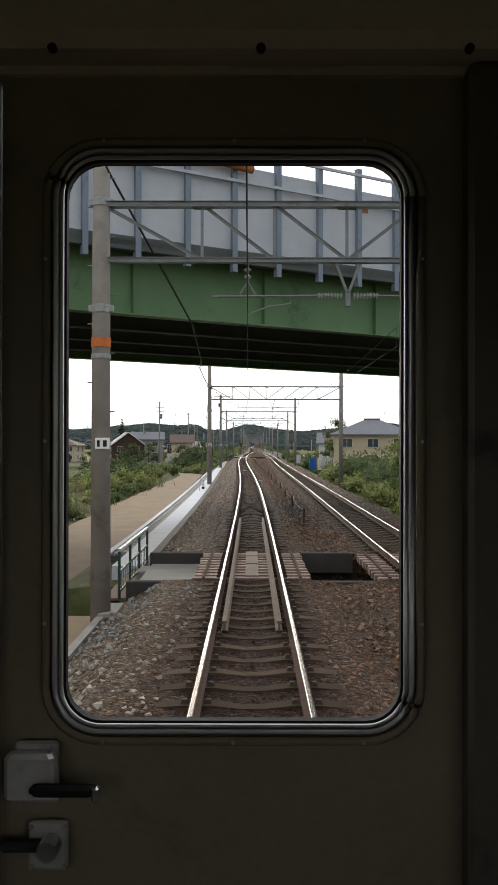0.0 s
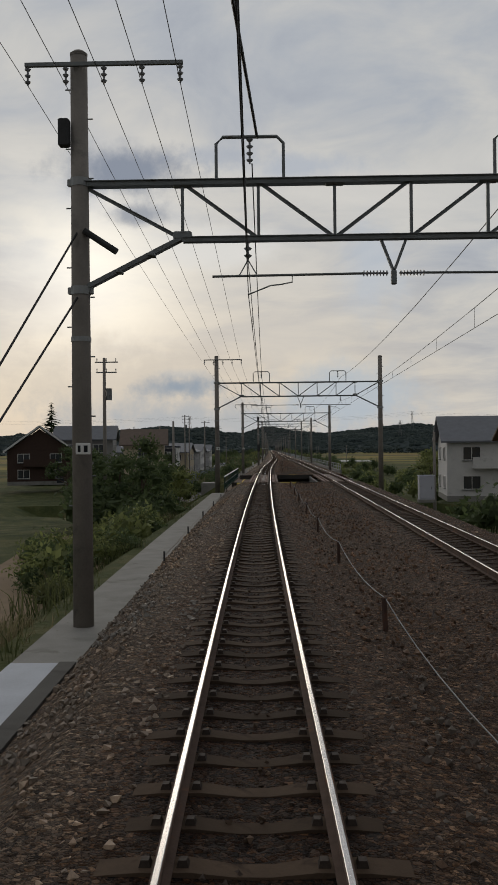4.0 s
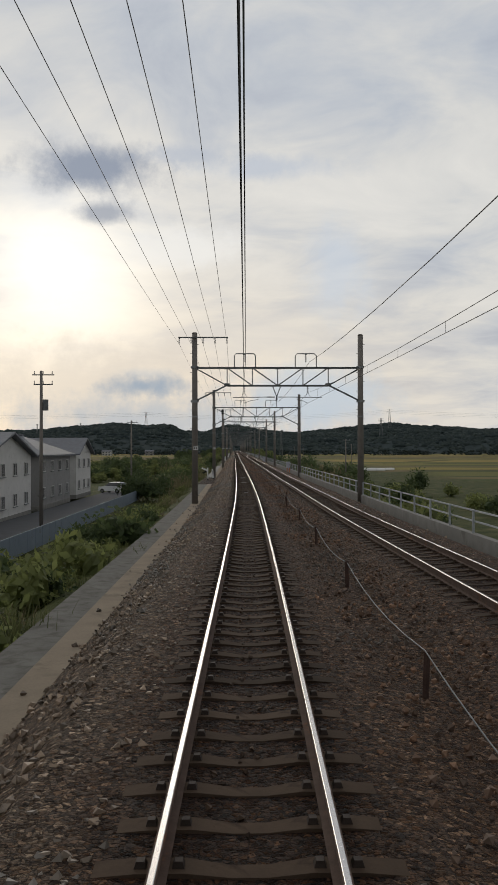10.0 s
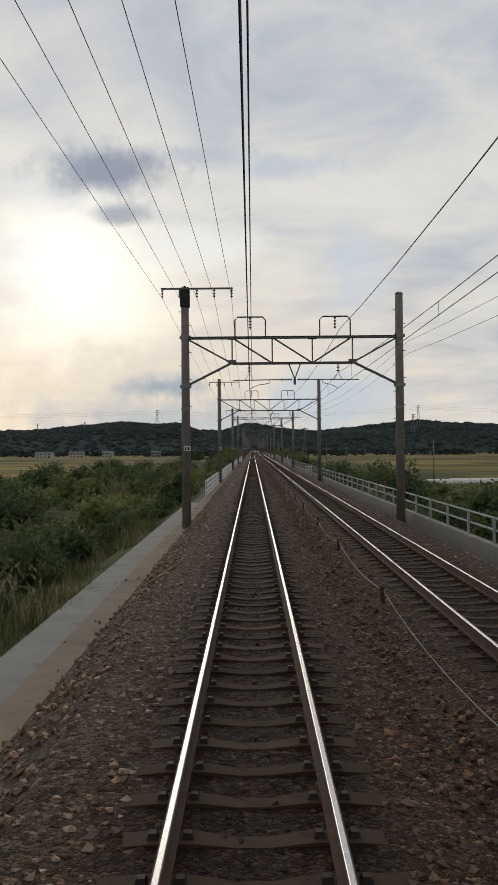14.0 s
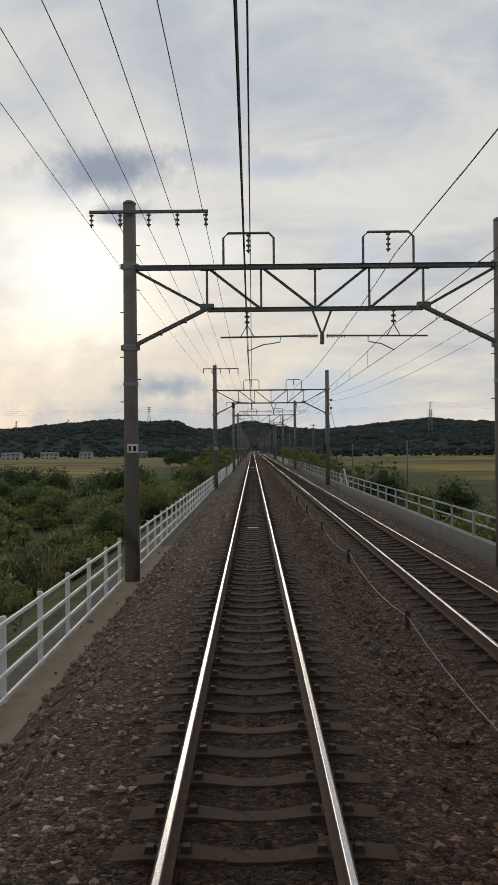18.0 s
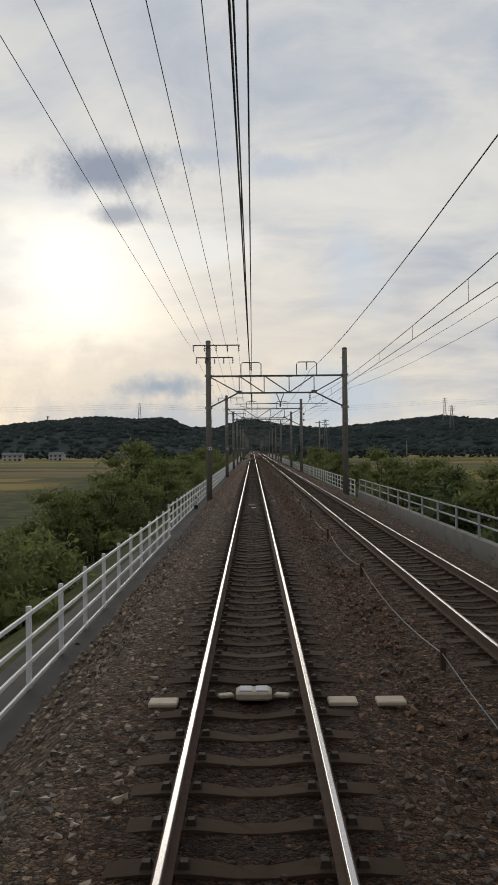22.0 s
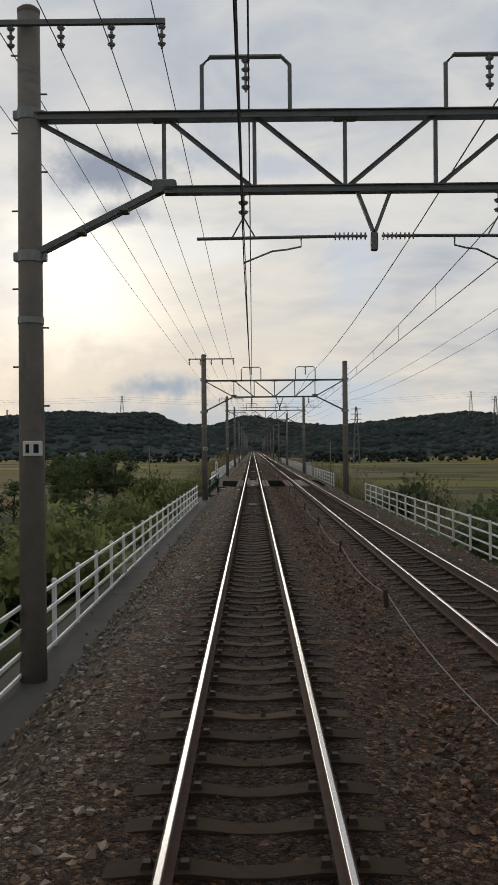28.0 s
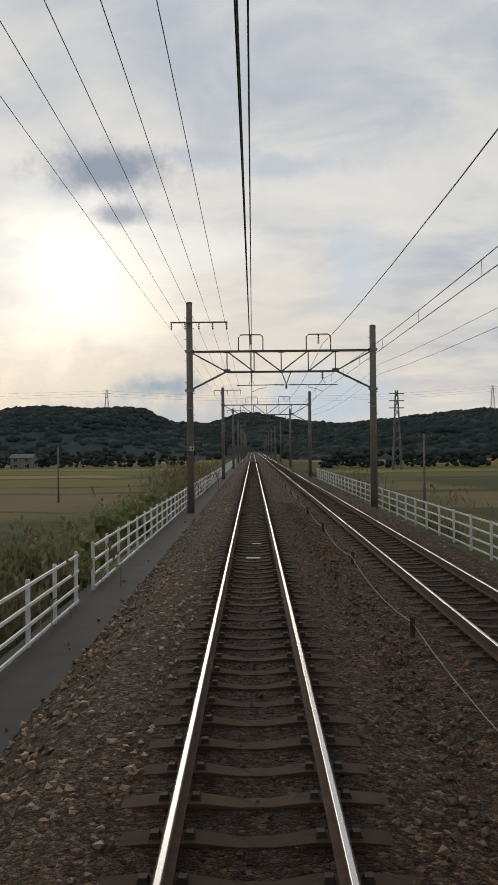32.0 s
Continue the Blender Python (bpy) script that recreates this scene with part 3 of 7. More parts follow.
# ---- ground ----
UNDER = [(17.9, 22.3, -3.4), (185.9, 205.2, -4.8), (864.0, 875.8, -4.8)]     # openings below the line


def low(s):
    """How far the land lies below the rails."""
    return float(np.interp(s, [-200, 60, 130, 200, 330, 480, 700, 900, 1500], [-1.6, -1.6, -2.0, -3.2, -3.6, -4.6, -5.2, -5.2, -4.5]))


def ground_z(x, s):
    lx, rx = left_x(s), right_x(s)
    base = low(s)
    off = max(lx - 4.6 - x, x - rx - 4.2, 0.0)
    bank = min(1.0, off / (1.6 * max(0.6, -base - 1.1)))
    z = -1.12 + (base + 1.12) * bank
    if off > 1:
        z += 0.35 * (noise.noise((x * 0.11, s * 0.11, 0)) + 0.5 * noise.noise((x * 0.3, s * 0.3, 2))) * min(1, off / 6)
    for a, b, deep in UNDER:
        if a - 0.1 < s < b + 0.1 and -24 < x < 26:
            z = min(z, deep)
    return z


def make_ground():
    xs = [-4000, -2500, -1500, -900, -500, -300, -200, -140, -100, -75, -58, -46, -38, -32, -27, -23, -20, -17.5, -15, -13, -11.5, -10, -9, -8.2, -7.4, -6.8, -6.2, -5.6, -5.0, -4.4, -2, 0, 3, 7, 8, 8.6, 9.2, 9.8, 10.5, 11.3, 12.2,
          13.5, 15, 17, 19.5, 22.5, 26, 30, 35, 42, 52, 65, 85, 120, 170, 250, 400, 700, 1200, 2200, 4000]
    ys = [-3000, -1500, -700, -300, -150, -80] + runs(-60, 16, 3.0) + runs(17.0, 23.4, 0.4) + runs(25, 184, 3.0) + runs(185.2, 206.0, 0.4) + runs(207.5, 862, 3.5) + runs(863.2, 876.6, 0.4) + runs(878, 1100, 4) + [1150, 1250, 1400, 1600, 2000, 2800, 4500]
    vs = [(x, y, ground_z(x, y)) for y in ys for x in xs]
    w = len(xs)
    fs = [(j * w + i, j * w + i + 1, (j + 1) * w + i + 1, (j + 1) * w + i) for j in range(len(ys) - 1) for i in range(w - 1)]
    single("ground", Shape().put(vs, fs), LAND, "rough grass banks and yellowing rice fields beside the railway", "ground", kind="structure", smooth=True)


make_ground()

# ---- ballast bed ----
STRETCHES = [(-60, 17.9), (22.3, 185.9), (205.2, 864.0), (875.8, 1500)]
for a, b in STRETCHES:
    sh = Shape()
    prev = None
    for s in runs(a, b, 4.0):
        lx, rx = left_x(s), right_x(s)
        dip = 0.10 * min(1.0, max(0.0, (rx - lx - 3.6) / 1.2)) + 0.06
        row = [(lx - 2.75, -1.15), (lx - 2.75, -0.78), (lx - 1.75, -0.2), (lx - 0.98, -0.183), (lx - 0.55, -0.185), (lx, -0.216), (lx + 0.55, -0.185), (lx + 0.98, -0.183), (lx + 1.25, -0.2), ((lx + rx) / 2, -0.21 - dip), (rx - 1.25, -0.2), (rx - 0.98, -0.183), (rx - 0.55, -0.185), (rx, -0.216), (rx + 0.55, -0.185), (rx + 0.98, -0.183), (rx + 1.75, -0.2), (rx + 2.7, -0.78), (rx + 2.7, -1.15)]
        k = len(sh.v)
        sh.v += [(x, s, z) for x, z in row]
        n = len(row)
        if prev is not None:
            sh.f += [(prev + i, prev + i + 1, k + i + 1, k + i) for i in range(n - 1)]
        else:
            sh.f.append(tuple(range(n)))
        prev = k
    sh.f.append(tuple(range(prev + n - 1, prev - 1, -1)))
    bed = single("ballast_bed", sh, BALLAST, "brown grey crushed stone ballast bed under two tracks", "ballast", kind="structure")
    marks = [(v.co.x - left_x(v.co.y), min(abs(v.co.x - left_x(v.co.y)), abs(v.co.x - right_x(v.co.y)))) for v in bed.data.vertices]
    layer = bed.data.uv_layers.new(name="across")
    for loop in bed.data.loops:
        layer.data[loop.index].uv = marks[loop.vertex_index]


def loose_stones(count, lo, hi, zone, seed):
    """Crushed stones lying on one part of the ballast, as one mesh."""
    rng = np.random.default_rng(seed)
    base = np.array([(1, 0, 0), (0, 1, 0), (-1, 0, 0), (0, -1, 0), (0, 0, 1), (0, 0, -1)], float)
    s = rng.uniform(lo, hi, count)
    for a, b, _ in UNDER:
        s = np.where((s > a - 0.3) & (s < b + 0.3), s + (b - a) + 1, s)
    u = rng.random(count)
    knots = np.arange(lo - 40, hi + 40, 1.0)
    lx = np.interp(s, knots, [left_x(q) for q in knots])
    rx = np.interp(s, knots, [right_x(q) for q in knots])
    if zone == "shoulder":
        x = np.where(rng.random(count) < 0.86, lx - 0.95 - 1.78 * u - np.where((rng.random(count) < 0.06) & (s > 207), 0.6 * rng.random(count), 0.0), rx + 0.95 + 1.8 * u)
    elif zone == "middle":
        x = np.where(rng.random(count) < 0.7, lx, rx) - 0.45 + 0.9 * u
    else:
        x = lx + 0.95 + (rx - lx - 1.9) * u
    rel = np.minimum(np.abs(x - lx), np.abs(x - rx))
    outer = (x < lx) | (x > rx)
    z = np.where(outer & (rel > 1.75), -0.2 - 0.58 * (rel - 1.75), np.where(rel > 1.25, -0.22 - 0.05 * np.minimum(1, rel - 1.25), -0.21))
    z = np.where((x < lx - 2.7) & (s > 207), np.maximum(z, -0.75), z)      # a few strewn over the walkway
    size = rng.uniform(0.022, 0.05, count) * {"middle": 0.75, "between": 1.1, "shoulder": 1.25}[zone]
    q = rng.normal(size=(count, 4))
    q /= np.linalg.norm(q, axis=1)[:, None]
    w, i, j, k = q.T
    rot = np.stack([1 - 2 * (j * j + k * k), 2 * (i * j - k * w), 2 * (i * k + j * w), 2 * (i * j + k * w), 1 - 2 * (i * i + k * k), 2 * (j * k - i * w), 2 * (i * k - j * w), 2 * (j * k + i * w), 1 - 2 * (i * i + j * j)], 1).reshape(-1, 3, 3)
    shape = base[None] * rng.uniform(0.6, 1.25, (count, 6, 1)) * size[:, None, None]
    pts = np.einsum("nij,nkj->nki", rot, shape) + np.stack([x, s, z + size * 0.35], 1)[:, None]
    sides = np.array([(0, 1, 4), (1, 2, 4), (2, 3, 4), (3, 0, 4), (1, 0, 5), (2, 1, 5), (3, 2, 5), (0, 3, 5)])
    faces = (sides[None] + (np.arange(count) * 6)[:, None, None]).reshape(-1, 3)
    me = bpy.data.meshes.new("loose_stones")
    me.from_pydata(pts.reshape(-1, 3), [], faces)
    me.materials.append(STONE_TONES[zone])
    words = {"shoulder": "loose grey and tan crushed stones on the ballast shoulder", "between": "loose rust-brown crushed stones between the tracks", "middle": "loose dusty brown stones between the rails"}
    tagged(new("loose_ballast_stones", me), words[zone], "ballast", kind="stuff")


loose_stones(58000, 4, 960, "shoulder", 7)
loose_stones(48000, 4, 960, "between", 8)
loose_stones(10000, 4, 960, "middle", 9)

# ---- rails ----
HEAD = [(-0.021, -0.003), (-0.017, 0.0), (0.017, 0.0), (0.021, -0.003), (0.021, -0.008), (-0.021, -0.008)]
WEB = [(-0.029, -0.004), (0.029, -0.004), (0.033, -0.012), (0.032, -0.038), (0.009, -0.048), (0.009, -0.135), (0.062, -0.15), (0.062, -0.16), (-0.062, -0.16), (-0.062, -0.15), (-0.009, -0.135), (-0.009, -0.048), (-0.032, -0.038), (-0.033, -0.012)]
for line_x, name in ((left_x, "near_track"), (right_x, "far_track")):
    for side in (-0.566, 0.566):
        st = [(line_x(s) + side, s, 0) for s in runs(-60, 1500, 4.0)]
        rail = single("rail", Shape().sweep(WEB, st), RAIL_SIDE, "running rail with rusty sides and a bright worn top", "rail", "rails of the two tracks")
        part("rail_head", Shape().sweep(HEAD, st), RAIL_HEAD, rail, "bright polished running surface")

# ---- sleepers ----
def sleeper_shape():
    sh = Shape()
    marks = [(-1.0, -0.185, 0.115), (-0.72, -0.162, 0.115), (-0.4, -0.162, 0.11), (-0.12, -0.2, 0.09), (0.12, -0.2, 0.09), (0.4, -0.162, 0.11), (0.72, -0.162, 0.115), (1.0, -0.185, 0.115)]
    vs, fs = [], []
    for i, (x, zt, w) in enumerate(marks):
        vs += [(x, -w - 0.025, -0.32), (x, -w, zt), (x, w, zt), (x, w + 0.025, -0.32)]
        if i:
            o = i * 4 - 4
            fs += [(o + k, o + k + 4, o + k + 5, o + k + 1) for k in range(3)]
    fs += [(0, 1, 2, 3), (31, 30, 29, 28)]
    sh.put(vs, fs)
    for x in (-0.566, 0.566):
        for dx in (-0.12, 0.12):
            k = [(x + dx + a * q, b * q * 1.3, z) for q, z in ((0.042, -0.17), (0.026, -0.122)) for a, b in ((-1, -1), (1, -1), (1, 1), (-1, 1))]
            sh.put(k, [(4, 5, 6, 7), (0, 1, 5, 4), (1, 2, 6, 5), (2, 3, 7, 6), (3, 0, 4, 7)])
    return sh


SPACING = 0.66
sleeper_me = sleeper_shape().mesh("sleeper", SLEEPER)
sleeper_me.materials.append(CLIP)
for face in list(sleeper_me.polygons)[23:]:
    face.material_index = 1
clear = lambda s: all(not (a - 0.4 < s < b + 0.4) for a, b, _ in UNDER)
beds = [thing("track_panel", (0, 0, 0), "weathered concrete sleepers of the near track bedded in ballast", "sleepers", kind="structure") for _ in range(5)]
rows = {left_x: Shape(), right_x: Shape()}
one = sleeper_shape()
base_v = np.array(one.v)
for line_x in (left_x, right_x):
    for i in range(-60, 1700):
        s = i * SPACING
        if not clear(s) or s > 1100:
            continue
        if line_x is left_x and 4 < s < 960:
            ob = part("sleeper", sleeper_me, SLEEPER, beds[min(4, int(s / 192))])
            ob.location = (line_x(s), s, random.uniform(-0.008, 0.004))
            ob.rotation_euler = (0, 0, random.uniform(-0.012, 0.012))
            continue
        sh = rows[line_x]
        k = len(sh.v)
        sh.v += (base_v + (line_x(s), s, 0)).tolist()
        sh.f += [tuple(q + k for q in fc) for fc in one.f]
for line_x, nm in ((left_x, "near"), (right_x, "far")):
    single(nm + "_track_sleeper_rows", rows[line_x], SLEEPER_ROW, "long rows of weathered concrete sleepers in ballast", "sleepers", kind="stuff")
# ---- overhead line ----
def disc_insulator(sh, a, b, r=0.07, discs=5):
    a, b = Vector(a), Vector(b)
    prof = [(0.015, 0)]
    ln = (b - a).length
    for i in range(discs):
        z = ln * (i + 0.5) / discs
        prof += [(0.02, z - ln * 0.3 / discs), (r, z - ln * 0.12 / discs), (r * 0.75, z + ln * 0.12 / discs), (0.02, z + ln * 0.25 / discs)]
    prof.append((0.015, ln))
    m = Matrix.Translation(a) @ (b - a).to_track_quat("Z", "Y").to_matrix().to_4x4()
    return sh.spin(prof, m, 8)


# metres along, left mast off the track, right mast, underside of the beam, top of the mast, gear on the mast
GANTRIES = [(17, -2.85, 6.1, 5.99, 9.4, "band"), (74.2, -3.1, 7.1, 6.28, 9.6, ""), (131, -3.19, 6.0, 6.37, 9.76, "guy"), (183, -3.45, 6.4, 6.47, 9.46, ""), (232.5, -3.14, 6.6, 6.05, 8.45, ""), (284, -2.56, 6.3, 6.03, 8.6, "box"),
            (339, -2.99, 6.7, 6.2, 9.2, ""), (388, -3.03, 6.6, 6.1, 9.0, ""), (437, -2.68, 6.0, 5.96, 9.17, "cap"), (486, -3.1, 6.35, 6.1, 9.0, ""), (537, -2.97, 6.15, 5.93, 8.5, ""), (588, -3.0, 6.1, 6.2, 9.18, "warn lamps"), (633.5, -2.45, 5.6, 5.85, 8.75, "cap"),
            (685, -2.68, 5.75, 5.95, 9.08, "double"), (732.5, -2.92, 5.6, 6.0, 8.5, "lamps"), (770, -2.95, 6.05, 6.0, 8.2, ""), (813.5, -3.1, 5.8, 6.15, 8.64, ""), (858, -3.04, 5.9, 5.78, 8.38, ""), (907.7, -2.98, 6.1, 5.96, 8.6, ""), (961, -3.15, 6.15, 6.4, 9.1, "tall")]
s = 1011
while s < 1380:
    GANTRIES.append((s, -3.1, 6.1, 6.1, 8.9, ""))
    s += 50


BOLT = Shape().tube((-0.05, 0, 0), (0.05, 0, 0), 0.014, None, 5).mesh("step_bolt", GALV)


def mast(parent, x, y, foot, top, steps, bands):
    shaft = part("mast", Shape().tube((x, y, foot), (x, y, top), 0.19, 0.155, 14), POLE, parent, "round concrete mast", True)
    cap = part("mast_cap", Shape().spin([(0.16, 0), (0.165, 0.05), (0.1, 0.10)], Matrix.Translation((x, y, top)), 12), POLE, shaft)
    for k, zz in enumerate(bands):
        r, tall = 0.19 - 0.035 * (zz - foot) / (top - foot), 0.075 if k < 2 else 0.045
        sh = Shape().spin([(r, -tall), (r + 0.016, -tall), (r + 0.016, tall), (r, tall)], Matrix.Translation((x, y, zz)), 12)
        if k < 2:
            for dx in (-1, 1):
                sh.box((x + dx * (r + 0.03), y, zz), (0.07, 0.1, tall * 1.7), 0, 0.01)
        part("clamp_band", sh, BAND, shaft, "pale steel collar")
    if steps:
        k, z = 0, foot + 2.4
        while z < top - 0.3:
            d = 0.19 if k % 2 else -0.19
            ob = part("step_bolt", BOLT, GALV, shaft)
            ob.location = (x + d * 1.08, y, z)
            k, z = k + 1, z + 0.55
    return shaft


def gantry(spec, index):
    s, xl, xr, zb, top, gear = spec
    lx, rx = left_x(s), right_x(s)
    xl += lx
    if 100 < s < 320:
        xr = rx + (3.0 if 150 < s < 200 else 2.35)
    zt = zb + 1.05
    g = thing("catenary_gantry", (0, 0, 0), "grey steel lattice portal on two concrete masts over both tracks", "catenary gantry", "portals along the railway")
    near = s < 1000
    capped = gear in ("cap", "box")
    mast(g, xl, s, -0.95, top + (0.75 if gear == "tall" else -0.45 if capped else 0), near, (zt, zb - 0.95, zb - 1.85))
    if capped:
        part("arm_riser", Shape().box((xl, s, top - 0.55), (0.38, 0.4, 0.8), 0, 0.03).beam((xl, s - 0.15, top - 0.5), (xl, s - 0.15, top - 0.1), 0.1, 0.1), DARKSTEEL, g, "dark steel sleeve under the cross-arm")
    mast(g, xr, s, -0.95, top - (0.5 if index % 3 else 0.1), near, (zt, zb - 0.95, zb - 1.85))
    full = index < 2
    knee = 1.9
    # chords
    a, b = (xl + knee, xr - knee) if not full else (xl, xr)
    for dy in (-0.1, 0.1):
        part("top_chord", Shape().angle((xl, s + dy, zt), (xr, s + dy, zt), 0.09, 0.014), GALV, g)
        part("bottom_chord", Shape().angle((a, s + dy * 0.8, zb), (b, s + dy * 0.8, zb), 0.085, 0.014), GALV, g)
    n = max(3, round((xr - xl - 2 * knee) / 1.45))
    xs = [xl + knee + (xr - xl - 2 * knee) * i / n for i in range(n + 1)]
    for x in xs:
        part("lattice_post", Shape().beam((x, s, zb), (x, s, zt), 0.055, 0.055), GALV, g)
    joints = [xl] + xs + [xr]
    for x in xs[::2] if near else ():
        part("gusset", Shape().box((x, s, zt - 0.05), (0.36, 0.17, 0.13), 0, 0.02), GALV, g)
    for i, (p, q) in enumerate(zip(joints, joints[1:])):
        down = (p + q) / 2 < (xl + xr) / 2
        u, w = ((p, zt), (q, zb)) if down else ((q, zt), (p, zb))
        part("lattice_brace", Shape().angle((u[0], s, u[1]), (w[0], s, w[1]), 0.065, 0.012), GALV, g)
    if not full:
        for x0, x1 in ((xl, xl + knee), (xr, xr - knee)):
            part("knee_brace", Shape().beam((x0, s - 0.07, zb - 0.95), (x1, s - 0.07, zb), 0.05, 0.08).beam((x0, s + 0.07, zb - 0.95), (x1, s + 0.07, zb), 0.05, 0.08).box((x0 * 0.62 + x1 * 0.38, s, zb - 0.61), (0.12, 0.26, 0.06), 0, 0.01).box((x0 * 0.3 + x1 * 0.7, s, zb - 0.31), (0.12, 0.26, 0.06), 0, 0.01), GALV, g)
            part("gusset", Shape().box((x1, s, zb + 0.03), (0.34, 0.2, 0.16), 0, 0.02), GALV, g)
        # hoops above the beam that carry the feeders
        for x in (lx - 0.04, rx - 0.2):
            h = 0.8
            sh = Shape().line([(x - 0.62, s, zt), (x - 0.62, s, zt + h - 0.12), (x - 0.5, s, zt + h), (x + 0.5, s, zt + h), (x + 0.62, s, zt + h - 0.12), (x + 0.62, s, zt)], 0.033, 6)
            hoop = part("hoop", sh, GALV, g)
            part("hoop_insulator", disc_insulator(Shape(), (x, s, zt + h), (x, s, zt + 0.3), 0.065, 4), PORCELAIN, hoop)
    # drop bracket between the tracks
    xm = (lx + rx) / 2 - 0.05
    zn = zb - 0.78
    part("drop_bracket", Shape().beam((xm - 0.26, s, zb), (xm, s, zn + 0.1), 0.07, 0.05).beam((xm + 0.26, s, zb), (xm, s, zn + 0.1), 0.07, 0.05).box((xm, s, zn), (0.1, 0.1, 0.26), 0, 0.015), GALV, g)
    inward = s not in (388, 486, 588, 685)      # which side of the wire the steady arm is hinged
    for tx, sd in ((lx, -1), (rx, 1)):
        end = tx + sd * (0.75 if inward else 1.05)
        arm = part("registration_tube", Shape().tube((xm + sd * 0.55, s, zn + 0.08), (end, s, zn + 0.06), 0.024, None, 6), GALV, g)
        part("tube_insulator", disc_insulator(Shape(), (xm + sd * 0.1, s, zn + 0.08), (xm + sd * 0.58, s, zn + 0.08), 0.062, 8), PORCELAIN, arm)
        zig = -0.01 if index % 2 else -0.09
        cx = tx + zig
        zc = zn - 0.28
        hx = tx + (-sd if inward else sd) * 0.72
        part("steady_arm", Shape().line([(hx, s, zn + 0.06), (hx, s, zn - 0.06), (hx * 0.75 + cx * 0.25, s, zn - 0.1), ((hx + cx) / 2, s, zn - 0.12), (cx, s, zc)], 0.014, 5), GALV, arm)
        part("messenger_insulator", disc_insulator(Shape(), (cx, s, zb - 0.02), (cx, s, zb - 0.42), 0.075, 3), PORCELAIN, g)
        part("hanger_yoke", Shape().beam((cx, s, zb - 0.42), (cx - 0.16, s, zn + 0.08), 0.02, 0.02).beam((cx, s, zb - 0.42), (cx + 0.16, s, zn + 0.08), 0.02, 0.02), GALV, g)
    # cross-arm on the left mast
    for z in ([top - 0.22] + ([top - 0.98] if gear == "double" else [])):
        reach = 1.0 if z > top - 0.5 else 0.8
        arm = part("cross_arm", Shape().beam((xl - 0.95 * reach, s - 0.2, z), (xl + 1.95 * reach, s - 0.2, z), 0.07, 0.07), GALV, g)
        for k in range(5):
            x = xl - 0.9 * reach + k * 0.7 * reach
            part("line_insulator", disc_insulator(Shape(), (x, s - 0.2, z - 0.03), (x, s - 0.2, z - 0.38), 0.06, 3), PORCELAIN, arm)
    if gear == "box":
        part("weight_stack", Shape().box((xl + 0.05, s - 0.32, 2.6), (0.52, 0.3, 1.35), 0, 0.03), DARKSTEEL, g, "dark tension weights")
        part("tension_pulley", Shape().tube((xl, s - 0.3, 6.4), (xl, s - 0.42, 6.4), 0.18, None, 14), DARKSTEEL, g)
    if gear == "band":
        part("orange_band", Shape().spin([(0.18, -0.09), (0.186, -0.09), (0.186, 0.09), (0.18, 0.09)], Matrix.Translation((xl, s, 4.4)), 14), SIGN_ORANGE, g, "painted orange ring")
    if "lamps" in gear:
        for z in (6.35, 5.7):
            lamp = part("signal_lamp", Shape().spin([(0.03, 0), (0.085, 0.02), (0.1, 0.14), (0.07, 0.18)], Matrix.Translation((xr + 0.3, s, z)) @ Matrix.Rotation(math.pi / 2, 4, "X"), 12), DARKSTEEL, g)
            part("lamp_arm", Shape().beam((xr, s, z), (xr + 0.3, s, z), 0.04, 0.04), GALV, lamp)
        part("relay_box", Shape().box((xr - 0.28, s, 2.4), (0.3, 0.3, 0.75), 0, 0.02), DARKSTEEL, g)
    if "warn" in gear:
        def wedge(r, y0, y1):
            pts = [(xl + r * math.sin(a), z0 + r * math.cos(a)) for z0 in (3.05,) for a in (0.0, 2 * math.pi / 3, 4 * math.pi / 3)]
            return Shape().put([(x, y, z) for y in (y0, y1) for x, z in pts], [(0, 1, 2), (5, 4, 3), (0, 3, 4, 1), (1, 4, 5, 2), (2, 5, 3, 0)])
        sign = part("warning_plate", wedge(0.24, s - 0.215, s - 0.2), SIGN_BLACK, g, "small black-edged triangular plate")
        part("plate_face", wedge(0.17, s - 0.222, s - 0.216), CREAM_BOX, sign, "cream triangle with a black numeral")
        letters("3", 0.15, SIGN_BLACK, sign, Matrix.Translation((xl, s - 0.225, 3.03)) @ Matrix.Rotation(math.pi / 2, 4, "X"), "numeral")
        for k, (z0, x1) in enumerate(((6.9, 1.25), (5.2, 0.85))):
            stay = part("guy_wire", Shape().line([(xr, s, z0), (xr + x1, s - 4.0, -0.85)], 0.016), WIRE, g)
            part("guy_sleeve", Shape().tube((xr + x1 * 0.78, s - 3.12, -0.85 + (z0 + 0.85) * 0.22), (xr + x1 * 0.97, s - 3.88, -0.85 + (z0 + 0.85) * 0.03), 0.05, None, 8), SIGN_WHITE, stay, "white sleeve on the stay")
    if near:
        plate = part("number_plate", Shape().box((xl + 0.06, s - 0.205, EYE + 0.03), (0.27, 0.03, 0.21), 0, 0.008), SIGN_WHITE, g, "small white plate with dark marks")
        for k, wd in enumerate((0.05, 0.07)):
            part("plate_bar", Shape().box((xl - 0.01 + k * 0.12, s - 0.223, EYE + 0.03), (wd, 0.006, 0.12)), SIGN_BLACK, plate)
    # guy wires with tension gear on the end mast
    if gear == "guy":
        part("guy_wire", Shape().line([(xl, s, 6.6), (xl - 0.9, s - 4.2, 2.6), (xl - 1.2, s - 5.6, -0.9)], 0.02).line([(xl, s, 5.4), (xl - 0.9, s - 4.4, 1.8), (xl - 1.2, s - 5.6, -0.9)], 0.02), WIRE, g)
